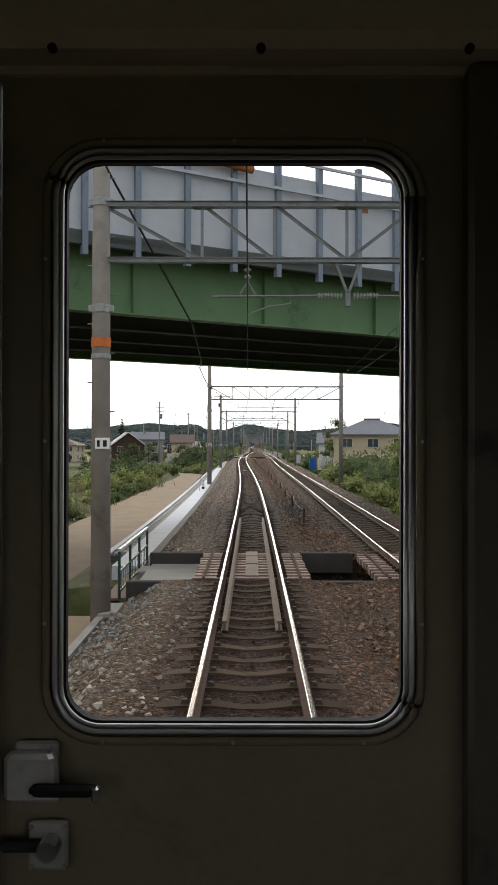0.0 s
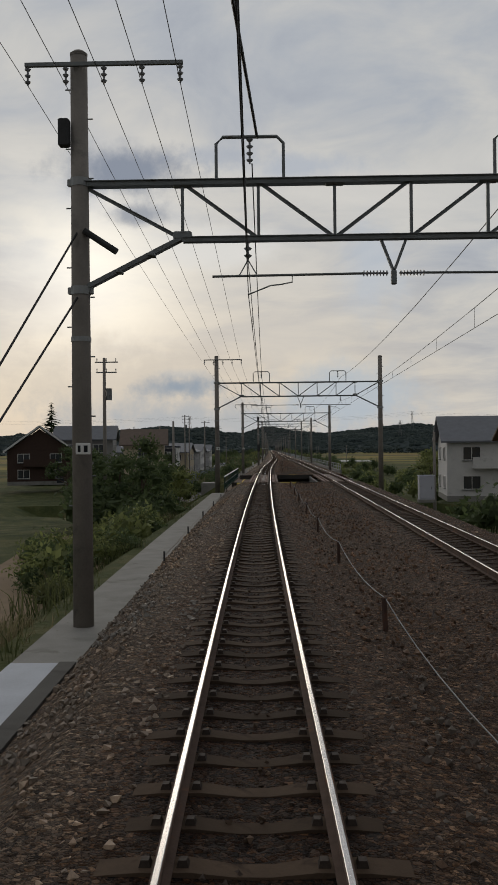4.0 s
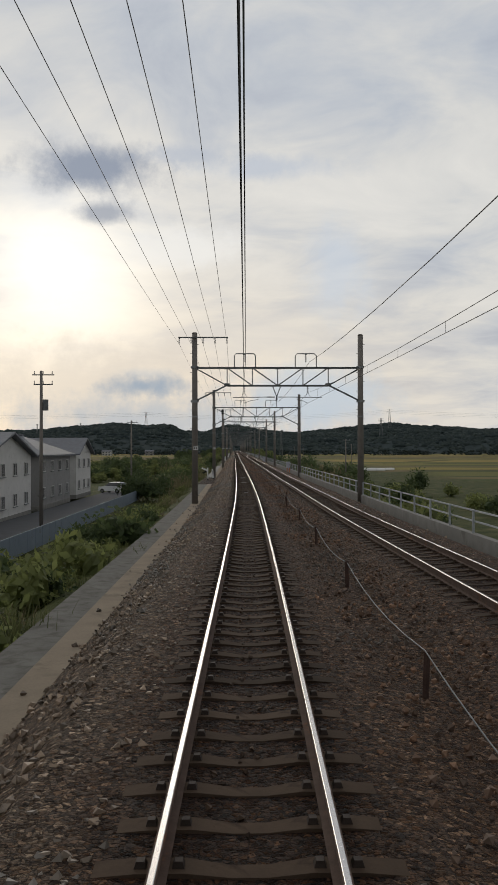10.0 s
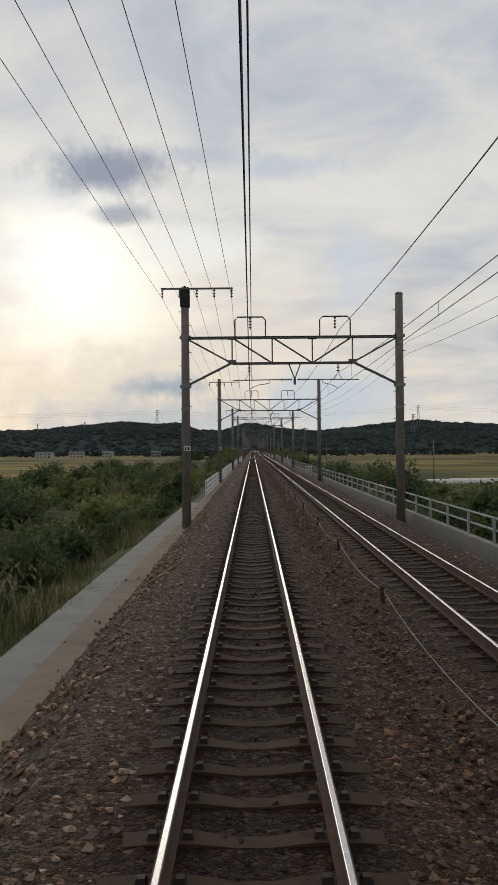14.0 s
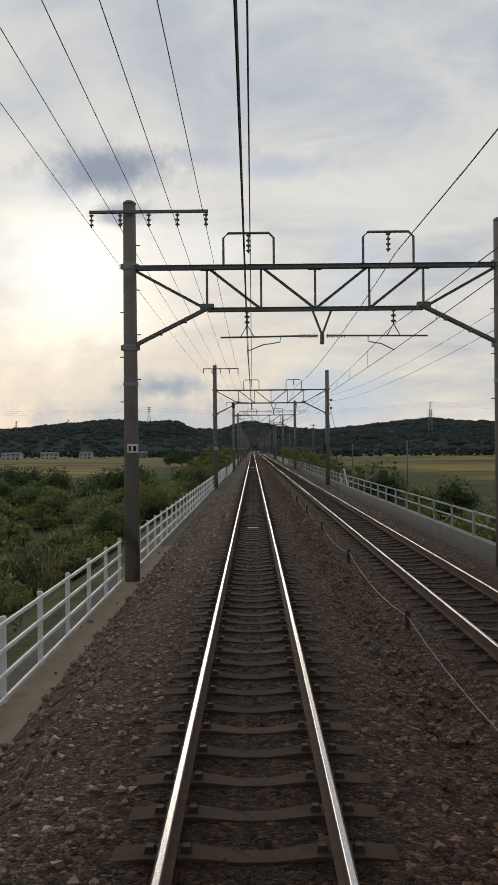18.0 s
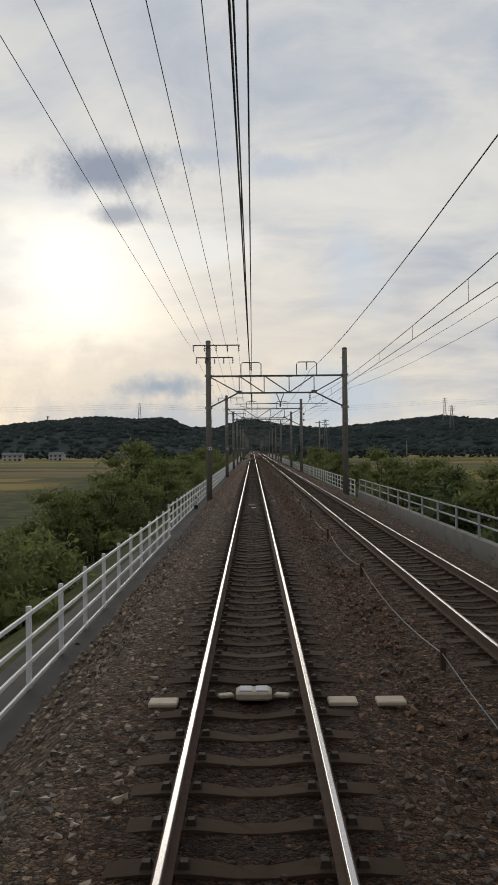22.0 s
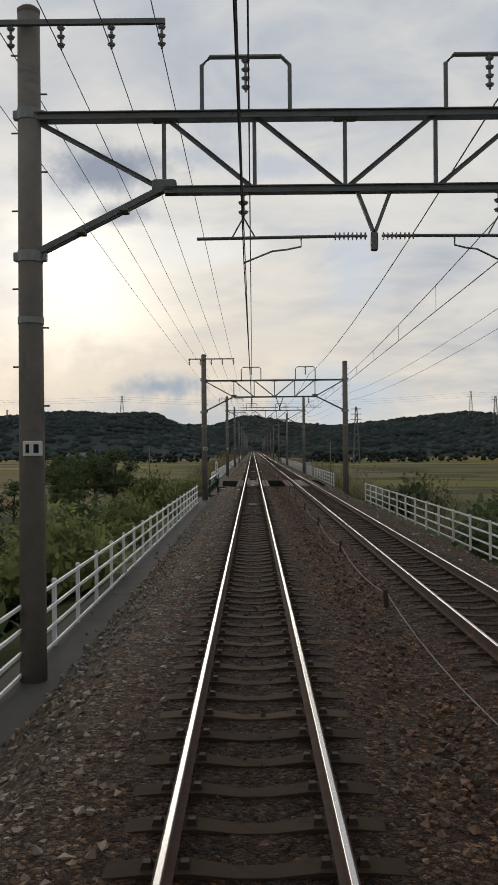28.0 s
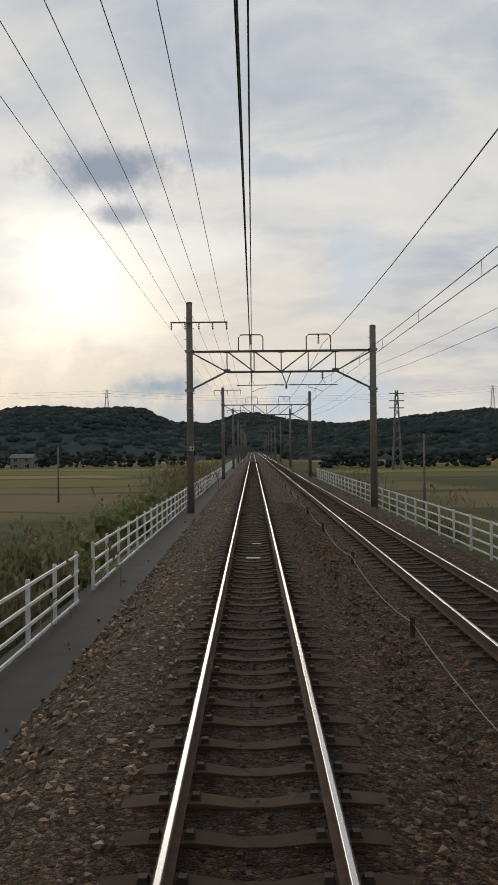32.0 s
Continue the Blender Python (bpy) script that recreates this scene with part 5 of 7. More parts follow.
single("concrete_block", Shape().box((left_x(874) - 1.8, 876.4, -0.4), (0.6, 0.6, 0.4), 0, 0.03), CONCRETE, "weathered concrete block beside the bridge deck", "block")
single("retaining_block", Shape().box((-7.6, 214, -2.2), (2.2, 3, 2.0), 0, 0.05), CONCRETE, "grey concrete retaining block below the bridge railing", "wall")
# blue-green side plate between the two spans
single("side_girder", Shape().box((right_x(195) - 1.5, 195.5, -1.0), (0.12, 18.4, 1.3), 0, 0.02), DARKSTEEL, "dark weathered plate girder between the two spans", "girder", kind="structure")

# ---- road bridge over the line ----
def overpass():
    skew = math.atan(0.62)
    c, sn = math.cos(skew), math.sin(skew)
    o = thing("road_overpass", (0, 0, 0), "green steel girder road bridge with grey barrier panels", "bridge")

    def at(u, w, z):          # u along the bridge, w across it towards the far side
        return Vector((u * c, 27.2 + u * sn, z)) + Vector((-sn, c, 0)) * w

    def slab(u0, u1, w0, w1, z0, z1, bev=0.0):
        m = Matrix.Translation(at((u0 + u1) / 2, (w0 + w1) / 2, (z0 + z1) / 2)) @ Matrix.Rotation(skew, 4, "Z")
        return Shape().box((0, 0, 0), (u1 - u0, w1 - w0, z1 - z0), 0, bev, m)

    W = 12.6
    u0, u1 = -30, 30
    zb, zt = 6.05, 7.75
    # edge girders green, inner ones darkened to stand for the shade underneath
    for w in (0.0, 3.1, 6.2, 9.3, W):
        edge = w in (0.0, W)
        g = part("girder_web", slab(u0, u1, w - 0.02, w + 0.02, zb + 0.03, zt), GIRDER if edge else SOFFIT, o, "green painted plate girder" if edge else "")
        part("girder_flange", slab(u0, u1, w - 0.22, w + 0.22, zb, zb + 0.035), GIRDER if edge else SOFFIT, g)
        if edge:
            for u in runs(u0, u1, 4.2):
                part("stiffener", slab(u - 0.012, u + 0.012, w - 0.17, w + 0.17, zb + 0.04, zt - 0.02), GIRDER, g)
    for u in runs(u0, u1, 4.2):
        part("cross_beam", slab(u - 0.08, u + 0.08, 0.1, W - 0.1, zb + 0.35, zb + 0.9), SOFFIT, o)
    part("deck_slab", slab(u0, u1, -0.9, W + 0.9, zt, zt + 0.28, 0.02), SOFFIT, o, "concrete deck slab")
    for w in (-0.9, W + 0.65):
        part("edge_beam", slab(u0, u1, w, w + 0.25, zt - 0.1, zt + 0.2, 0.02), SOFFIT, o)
    k = 0
    for w in (-0.78, W + 0.78):
        for u in runs(u0, u1 - 1.5, 1.5):
            part("barrier_panel", slab(u + 0.05, u + 1.45, w - 0.03, w + 0.03, zt - 0.02, zt + 2.7 - 0.25 * math.sin(u * 0.05), 0.01), PANEL, o)
            part("barrier_post", slab(u - 0.08, u + 0.08, w - 0.16, w + 0.02, zt - 0.35, zt + 3.3), FENCE_SHEET, o)
            k += 1
    for z in (zt + 2.2, zt + 3.05):
        part("barrier_rail", slab(u0, u1, -0.98, -0.9, z, z + 0.08), PANEL, o)
    for u in (-9.1, 2.9, 7.4):
        part("rust_patch", slab(u, u + 0.5, -0.83, -0.82, zt + 2.0, zt + 2.25), RUST, o, "streak of orange rust")
    part("drain_pipe", Shape().line([at(-9, -1.05, zt + 3.2), at(-5, -1.05, zt + 2.9), at(-1, -1.05, zt + 2.6)], 0.12, 10), RUST, o, "rusty brown pipe", True)
    for u in (-20, 22):
        part("pier", slab(u - 0.7, u + 0.7, 0.6, W - 0.6, -3.0, zb - 0.4, 0.05), CONCRETE, o, "concrete pier")
        part("pier_cap", slab(u - 0.9, u + 0.9, -0.3, W + 0.3, zb - 0.45, zb, 0.05), CONCRETE, o)


overpass()
# ---- plants ----
def leaf_mass(sh, lobes, count, size, rng, droop=0.0, grainy=0.35):
    """Leaves in clumps over lumpy lobes: (centre, radii)."""
    weights = np.array([r[0] * r[1] + r[1] * r[2] + r[0] * r[2] for _, r in lobes])
    pick = rng.choice(len(lobes), count, p=weights / weights.sum())
    for i in pick:
        (cx, cy, cz), (rx, ry, rz) = lobes[i]
        d = rng.normal(size=3)
        d /= np.linalg.norm(d)
        if d[2] < -0.35:
            d[2] *= -0.6
        bump = 1 + grainy * noise.noise(Vector(d * 2.7 + (cx, cy, cz)))
        rad = bump * (0.62 + 0.38 * rng.random() ** 0.4)
        p = Vector((cx + rx * d[0] * rad, cy + ry * d[1] * rad, cz + rz * d[2] * rad))
        a = Vector(rng.normal(size=3)).normalized()
        b = a.cross(Vector(d)).normalized() if abs(a.dot(Vector(d))) < 0.98 else Vector((1, 0, 0))
        w = size * rng.uniform(0.6, 1.4)
        a = (a + Vector(d) * 0.4 + Vector((0, 0, -droop))).normalized() * w
        b = b * w * 0.55
        k = len(sh.v)
        sh.v += [tuple(p - a * 0.5), tuple(p + b * 0.5), tuple(p + a * 0.6), tuple(p - b * 0.5)]
        sh.f.append((k, k + 1, k + 2, k + 3))


def inner(sh, c, r, rng):
    """A rough dark heart of twigs and leaves inside a clump."""
    k = len(sh.v)
    for z, n in ((-0.6, 5), (0.25, 6), (0.8, 4)):
        q = math.sqrt(1 - z * z)
        for i in range(n):
            a = 2 * math.pi * i / n + z
            j = rng.uniform(0.75, 1.15)
            sh.v.append((c[0] + r[0] * q * math.cos(a) * j, c[1] + r[1] * q * math.sin(a) * j, c[2] + r[2] * z * j))
    sh.v.append((c[0], c[1], c[2] + r[2] * rng.uniform(0.9, 1.15)))
    lower, upper, cap = [k + i for i in range(5)], [k + 5 + i for i in range(6)], [k + 11 + i for i in range(4)]
    for i in range(6):
        a, b = lower[i * 5 // 6], lower[(i + 1) * 5 // 6 % 5]
        sh.f.append((a, b, upper[(i + 1) % 6], upper[i]) if a != b else (a, upper[(i + 1) % 6], upper[i]))
        a, b = cap[i * 4 // 6], cap[(i + 1) * 4 // 6 % 4]
        sh.f.append((upper[i], upper[(i + 1) % 6], b, a) if a != b else (upper[i], upper[(i + 1) % 6], a))
    for i in range(4):
        sh.f.append((cap[i], cap[(i + 1) % 4], k + 15))


def bush_shapes(seed, w, h, count, leaf):
    """The stems and the leaves of a bush."""
    rng = np.random.default_rng(seed)
    stems, sh = Shape(), Shape()
    lobes = []
    for i in range(7):
        a = rng.uniform(0, 2 * math.pi)
        r = rng.uniform(0, 0.55) * w
        hh = h * rng.uniform(0.45, 1.0) * (1 - 0.35 * r / w)
        lobes.append(((r * math.cos(a), r * math.sin(a), hh * 0.5), (w * rng.uniform(0.3, 0.5), w * rng.uniform(0.3, 0.5), hh * 0.55)))
        for _ in range(2):
            stems.tube((r * 0.3 * math.cos(a), r * 0.3 * math.sin(a), -0.3), (r * math.cos(a) + rng.uniform(-0.2, 0.2), r * math.sin(a), hh * 0.8), 0.03, 0.01, 4)
    for (cx, cy, cz), (rx, ry, rz) in lobes:
        inner(sh, (cx, cy, cz), (rx * 0.5, ry * 0.5, rz * 0.55), rng)
    leaf_mass(sh, lobes, count, leaf, rng)
    return stems, sh


def bush_mesh(seed, mat, w, h, count, leaf):
    stems, sh = bush_shapes(seed, w, h, count, leaf)
    return sh.put(stems.v, stems.f).mesh("bush", mat)


def tree_meshes(seed, mat, h, w, count, leaf):
    rng = np.random.default_rng(seed)
    tr, cr = Shape(), Shape()
    tr.tube((0, 0, -0.4), (0.05, 0, h * 0.35), 0.16, 0.11, 8).tube((0.05, 0, h * 0.35), (0.1, 0.05, h * 0.75), 0.11, 0.05, 7)
    lobes = []
    for i in range(11):
        a = i * 2.4 + rng.uniform(-0.4, 0.4)
        z = h * rng.uniform(0.35, 0.92)
        r = w * rng.uniform(0.25, 0.62) * (1.15 - z / h * 0.6)
        tip = (r * math.cos(a), r * math.sin(a), z)
        tr.tube((0.05, 0, z * 0.65), tip, 0.055, 0.015, 5)
        lobes.append((tip, (w * rng.uniform(0.2, 0.36), w * rng.uniform(0.2, 0.36), h * rng.uniform(0.09, 0.17))))
    lobes.append(((0.1, 0, h * 0.9), (w * 0.3, w * 0.3, h * 0.14)))
    for c, r in lobes:
        inner(cr, c, [q * 0.48 for q in r], rng)
    leaf_mass(cr, lobes, count, leaf, rng)
    return tr.mesh("trunk", BARK), cr.mesh("crown", mat)


def grass_mesh(seed, mat, n, h, spread, plume=False):
    rng = np.random.default_rng(seed)
    sh = Shape()
    for i in range(n):
        x, y = rng.normal(0, spread, 2)
        hh = h * rng.uniform(0.5, 1.2)
        lean = Vector((rng.normal(0, 0.3), rng.normal(0, 0.3), 0)) * hh
        a = rng.uniform(0, math.pi)
        w = Vector((math.cos(a), math.sin(a), 0)) * 0.02
        p0, p1, p2 = Vector((x, y, -0.1)), Vector((x, y, hh * 0.6)) + lean * 0.4, Vector((x, y, hh)) + lean
        k = len(sh.v)
        sh.v += [tuple(p0 - w), tuple(p0 + w), tuple(p1 + w * 0.7), tuple(p1 - w * 0.7), tuple(p2)]
        sh.f += [(k, k + 1, k + 2, k + 3), (k + 3, k + 2, k + 4)]
        if plume and i % 3 == 0:
            for q in range(3):
                d = Vector((rng.normal(0, 0.05), rng.normal(0, 0.05), 0.12))
                k = len(sh.v)
                sh.v += [tuple(p2 + d * q), tuple(p2 + d * q + w * 2.4 + Vector((0, 0, 0.08))), tuple(p2 + d * (q + 1.6)), tuple(p2 + d * q - w * 2.4 + Vector((0, 0, 0.08)))]
                sh.f.append((k, k + 1, k + 2, k + 3))
    return sh.mesh("grass_tuft", mat)


BUSHES = [bush_mesh(11, LEAF_DARK, 1.5, 1.7, 700, 0.14), bush_mesh(12, LEAF_MID, 1.6, 1.5, 700, 0.135), bush_mesh(13, LEAF_MID, 1.3, 1.2, 600, 0.12), bush_mesh(14, LEAF_DARK, 2.0, 2.4, 880, 0.165), bush_mesh(15, GRASS, 1.6, 1.0, 620, 0.125)]
FAR_BUSHES = [bush_mesh(11, LEAF_DARK, 1.5, 1.7, 175, 0.27), bush_mesh(12, LEAF_MID, 1.6, 1.5, 175, 0.265), bush_mesh(13, LEAF_MID, 1.3, 1.2, 155, 0.22), bush_mesh(14, LEAF_DARK, 2.0, 2.4, 220, 0.31), bush_mesh(15, GRASS, 1.6, 1.0, 160, 0.235)]
BIG_BUSHES = [bush_mesh(11, LEAF_DARK, 1.5, 1.7, 380, 0.19), bush_mesh(12, LEAF_MID, 1.6, 1.5, 380, 0.185), bush_mesh(13, LEAF_MID, 1.3, 1.2, 330, 0.165), bush_mesh(14, LEAF_DARK, 2.0, 2.4, 460, 0.225), bush_mesh(15, GRASS, 1.6, 1.0, 340, 0.17)]
THICKETS = []
for seed, leaf_mat, high in ((51, LEAF_DARK, 3.8), (52, LEAF_MID, 3.4)):
    stems, sprays = bush_shapes(seed, 3.2, high, 1500, 0.205)
    THICKETS.append((stems.mesh("stems", BARK), sprays.mesh("leaves", leaf_mat)))
TREES = [tree_meshes(21, LEAF_DARK, 5.5, 3.4, 1450, 0.22), tree_meshes(22, LEAF_MID, 6.0, 3.6, 1450, 0.22), tree_meshes(23, LEAF_MID, 4.8, 3.0, 1200, 0.21)]
REEDS = [grass_mesh(31, LEAF_DRY, 60, 1.5, 0.5, True), grass_mesh(32, GRASS, 80, 0.8, 0.55), grass_mesh(33, GRASS, 70, 0.5, 0.6), grass_mesh(34, LEAF_DRY, 60, 0.7, 0.5)]
BUSH_WORDS = ["dense dark green bush", "olive green leafy bush", "low olive green scrub", "tall dark green thicket", "low tangle of green weeds"]
GRASS_WORDS = ["dry plumed reed clump", "tall green grass tuft", "short green grass tuft", "dry yellow grass tuft"]
rnd = random.Random(5)
tally = {"bush": 0, "grass": 0, "thicket": 0}
scrub = {}


def join_scrub(me, m, mat):
    """Adds a copy of a plant to the one mesh of far scrub of its leaf."""
    vs, fs = scrub.setdefault(mat.name, ([], [], mat))[:2]
    k = len(vs)
    vs += [tuple(m @ v.co) for v in me.vertices]
    fs += [tuple(i + k for i in q.vertices) for q in me.polygons]


def thicket(k, m):
    """A large bush of dark (0) or olive (1) leaf at the pose m."""
    th = thing("thicket", (0, 0, 0), ("dark green", "olive green")[k] + " leafy thicket on the bank", "bush", "trackside thickets")
    th.matrix_world = m
    part("stems", THICKETS[k][0], BARK, th)
    part("leaves", THICKETS[k][1], (LEAF_DARK, LEAF_MID)[k], th)


def plant(kind, i, x, s, size, keep=True):
    zz = ground_z(x, s) - 0.08
    m = Matrix.Translation((x, s, zz)) @ Matrix.Rotation(rnd.uniform(0, 6.28), 4, "Z") @ Matrix.Diagonal((size * rnd.uniform(0.85, 1.15), size * rnd.uniform(0.85, 1.15), size * rnd.uniform(0.85, 1.15), 1))
    if kind == "bush" and size > 1.4 and abs(x) < 16 and tally["thicket"] < 110:
        tally["thicket"] += 1
        thicket(0 if i in (0, 3) else 1, m @ Matrix.Diagonal((0.55, 0.55, 0.55, 1)))
        return
    if kind != "tree":
        me = (BUSHES if kind == "bush" else REEDS)[i]
        if not keep or tally[kind] >= (290 if kind == "bush" else 200):
            join_scrub((FAR_BUSHES if size <= 1.4 else BIG_BUSHES)[i] if kind == "bush" else me, m, me.materials[0])
            return
        tally[kind] += 1
        if kind == "bush":
            ob = tagged(new("bush", me), BUSH_WORDS[i] + " on the bank", "bush", "trackside bushes")
        else:
            ob = tagged(new("grass_tuft", me), GRASS_WORDS[i] + " on the bank", "grass", "trackside grass")
        ob.matrix_world = m
    else:
        t = thing("tree", (0, 0, 0), ("dark green", "olive green", "small olive green")[i] + " leafy tree below the embankment", "tree", "trackside trees")
        t.matrix_world = m
        part("trunk", TREES[i][0], BARK, t)
        part("crown", TREES[i][1], LEAF_MID, t)


def scatter(kind, ids, count, s0, s1, d0, d1, size0, size1, side=-1):
    """Plants at a distance d from the track centre, on the left (-1) or right (1)."""
    for _ in range(count):
        s = rnd.uniform(s0, s1)
        d = rnd.uniform(d0, d1)
        x = left_x(s) - d if side < 0 else right_x(s) + d
        if any(a - 1.5 < s < b + 1.5 for a, b, _ in UNDER):
            continue
        plant(kind, rnd.choice(ids), x, s, rnd.uniform(size0, size1), d < 9.5 and rnd.random() < 0.6)


# left side, along the line
scatter("bush", [1, 4, 4, 2], 60, 28, 98, 10.5, 19, 0.9, 1.5)
scatter("bush", [0, 4, 2], 26, 28, 95, 9.4, 11.5, 0.6, 1.0)
scatter("grass", [1, 3], 40, 25, 95, 9.2, 18, 0.8, 1.4)
scatter("bush", [0, 1, 3], 26, 142, 178, 5.2, 7.8, 0.7, 1.2)
scatter("bush", [0, 4, 1], 16, 136, 164, 5.2, 6.0, 0.5, 0.8)
scatter("bush", [0, 1, 3], 44, 98, 150, 9.8, 20, 0.8, 1.4)
scatter("tree", [0], 4, 112, 150, 14, 20, 0.6, 0.8)
scatter("grass", [1, 2, 3], 40, 124, 178, 4.7, 5.6, 0.6, 1.0)
scatter("bush", [0, 1, 4], 22, 150, 176, 5.6, 10, 0.6, 1.2)
plant("tree", 2, -8.9, 186.5, 1.1)
scatter("bush", [0, 0, 3, 4, 1], 70, 228, 262, 4.7, 9.5, 0.75, 1.2)
scatter("bush", [0, 3, 0], 46, 240, 276, 4.9, 9.0, 1.0, 1.35)
scatter("bush", [0, 4, 2, 4], 60, 262, 300, 4.8, 9, 0.6, 0.95)
scatter("grass", [1, 2, 3], 120, 208, 300, 4.0, 4.7, 0.4, 0.8)
scatter("bush", [0, 0, 3, 4], 90, 222, 300, 5.2, 11.5, 0.7, 1.1)
scatter("grass", [0, 0, 3, 1], 26, 222, 262, 5.0, 8.5, 0.8, 1.3)
scatter("grass", [1, 2, 3], 90, 240, 460, 4.3, 7, 0.5, 1.0)
scatter("bush", [0, 1, 2], 30, 298, 340, 5.0, 8.2, 0.75, 1.05)
scatter("bush", [1, 2, 4], 26, 340, 372, 5.2, 8.2, 0.4, 0.6)
for x, s, k in ((-11.4, 394, 2.2), (-12.6, 397, 2.4), (-10.0, 399, 1.9)):
    plant("bush", 3, x, s, k)
scatter("bush", [0, 1, 2, 4], 50, 300, 342, 5.2, 11.5, 0.8, 1.4)
scatter("bush", [1, 2, 4, 4], 60, 342, 425, 5.4, 15, 0.4, 0.75)
scatter("bush", [0, 3, 1, 2], 34, 448, 470, 5.2, 13, 0.8, 1.3)
scatter("grass", [1, 2, 3], 70, 384, 450, 4.2, 6.5, 0.4, 0.75)
scatter("grass", [0, 1, 3], 50, 380, 480, 5, 14, 0.8, 1.3)
scatter("bush", [0, 1, 2, 4, 4], 170, 466, 650, 5.2, 13, 0.9, 1.6)
scatter("bush", [1, 4, 3, 2], 110, 470, 690, 13, 36, 1.2, 1.9)
scatter("grass", [1, 3, 0], 60, 470, 690, 5, 20, 1.0, 1.8)
scatter("tree", [1, 2], 10, 500, 640, 12, 24, 0.5, 0.7)
scatter("tree", [1, 1, 2], 48, 672, 790, 6.2, 14, 0.66, 0.95)
scatter("bush", [1, 2, 1, 4], 80, 640, 856, 5.0, 12, 1.0, 1.9)
scatter("bush", [3, 0, 3], 16, 428, 448, 6.8, 12, 1.4, 1.9)
scatter("bush", [3, 0, 1], 44, 440, 660, 7, 24, 1.5, 2.4, 1)
for x, s, k in ((-8.6, 167, 1.5), (-10.2, 168, 1.7), (-12.0, 169, 1.7), (-10.6, 178.0, 1.9), (-12.4, 179.5, 2.2), (-14.2, 181.0, 2.1), (-12.6, 207.0, 2.3), (-11, 174, 1.6)):
    plant("bush", 3, x, s, k)
for x, s, k in ((14.2, 150, 1.5), (-8.9, 168, 0.85), (-10.6, 170, 0.95), (-12.2, 172, 0.9), (-9.6, 176, 1.0), (-13.5, 177, 1.0), (-25.5, 222, 1.2), (-14.5, 235, 1.0)):
    plant("tree", 0, x, s, k)


scatter("bush", [1, 1, 4, 2], 46, 822, 859, 4.8, 9.5, 0.9, 1.35)
for x, s, k in ((-16.7, 910, 1.3), (-19.5, 912, 1.4), (-22.4, 911, 1.2), (-18.0, 917, 1.25)):
    plant("tree", 0, x, s, k)
scatter("grass", [3, 0, 3], 44, 612, 684, 2.2, 3.0, 0.4, 0.8, 1)
scatter("grass", [0, 0, 3], 46, 921, 940, 4.7, 7.5, 0.8, 1.25)
scatter("grass", [0, 0, 3], 50, 980, 1012, 4.7, 7.5, 1.0, 1.5)
scatter("grass", [2, 1, 2], 90, 548, 588, 2.3, 2.95, 0.3, 0.55, 1)


def conifer(x, y, h, w):
    """A dark spruce: drooping whorls of needle sprays round a straight trunk."""
    rng = np.random.default_rng(64)
    c = thing("conifer_tree", (x, y, ground_z(x, y)), "tall dark green conifer tree behind the houses", "tree")
    part("trunk", Shape().tube((0, 0, -0.4), (0, 0, h * 0.95), 0.22, 0.03, 8), BARK, c)
    sh = Shape()
    for k in range(26):
        z = h * (0.12 + 0.86 * k / 26)
        reach = w * (1.05 - k / 26) * rng.uniform(0.8, 1.15)
        for i in range(9):
            a = i * 0.7 + k * 1.1 + rng.uniform(-0.2, 0.2)
            d = Vector((math.cos(a), math.sin(a), 0))
            side = Vector((-d.y, d.x, 0))
            lift = rng.uniform(-0.45, 0.45)
            for q in (0.35, 0.6, 0.85, 1.0):
                p0 = d * reach * q + Vector((0, 0, z + lift - 0.28 * reach * q))
                sz = 0.40 * reach * (1.2 - 0.6 * q) + 0.16
                j = len(sh.v)
                sh.v += [tuple(p0 - d * sz), tuple(p0 + side * sz * 0.7 - Vector((0, 0, 0.15 * sz))), tuple(p0 + d * sz - Vector((0, 0, 0.3 * sz))), tuple(p0 - side * sz * 0.7 - Vector((0, 0, 0.15 * sz)))]
                sh.f.append((j, j + 1, j + 2, j + 3))
    part("crown", sh, LEAF_DARK, c, "drooping dark green boughs")


conifer(-38.5, 268, 14.8, 4.2)
scatter("bush", [1, 3, 0, 1], 60, 700, 856, 6, 15, 1.5, 2.2)
scatter("bush", [1, 3, 2], 120, 470, 700, 12, 50, 1.6, 2.5)
scatter("tree", [0, 0], 5, 880, 900, 18, 34, 0.9, 1.2)
for x, s in ((-34.0, 1007), (-36.5, 1011), (-39.5, 1008), (-43, 1012), (-46, 1009)):
    plant("bush", 3, x, s, 2.5)
scatter("grass", [0, 1, 3], 60, 876, 1100, 4.6, 8, 0.6, 1.0)
scatter("bush", [1, 2, 4], 50, 876, 1080, 5.2, 11, 0.6, 1.1)
scatter("bush", [1, 2, 4, 1], 100, 882, 1010, 4.9, 7.0, 1.0, 1.5)
scatter("grass", [0, 3, 0], 34, 915, 1010, 4.6, 6.4, 0.9, 1.3)
# right side
scatter("tree", [0, 0, 1], 8, 40, 66, 5.8, 8.5, 0.75, 0.95, 1)
scatter("bush", [1, 1, 4], 40, 40, 110, 3.8, 6.0, 0.7, 1.2, 1)
scatter("bush", [1, 0, 3], 30, 56, 100, 5.2, 8.5, 1.2, 1.8, 1)
scatter("bush", [1, 0, 3], 40, 110, 225, 5.5, 16, 0.9, 1.4, 1)
scatter("tree", [0, 1], 7, 150, 225, 10, 20, 0.8, 1.0, 1)
scatter("bush", [0, 1, 1, 3], 80, 225, 420, 6.0, 26, 0.9, 1.6, 1)
scatter("bush", [1, 3, 0], 70, 420, 640, 5.2, 18, 0.9, 1.6, 1)
scatter("grass", [0, 3, 1], 50, 380, 640, 4.4, 10, 0.8, 1.4, 1)
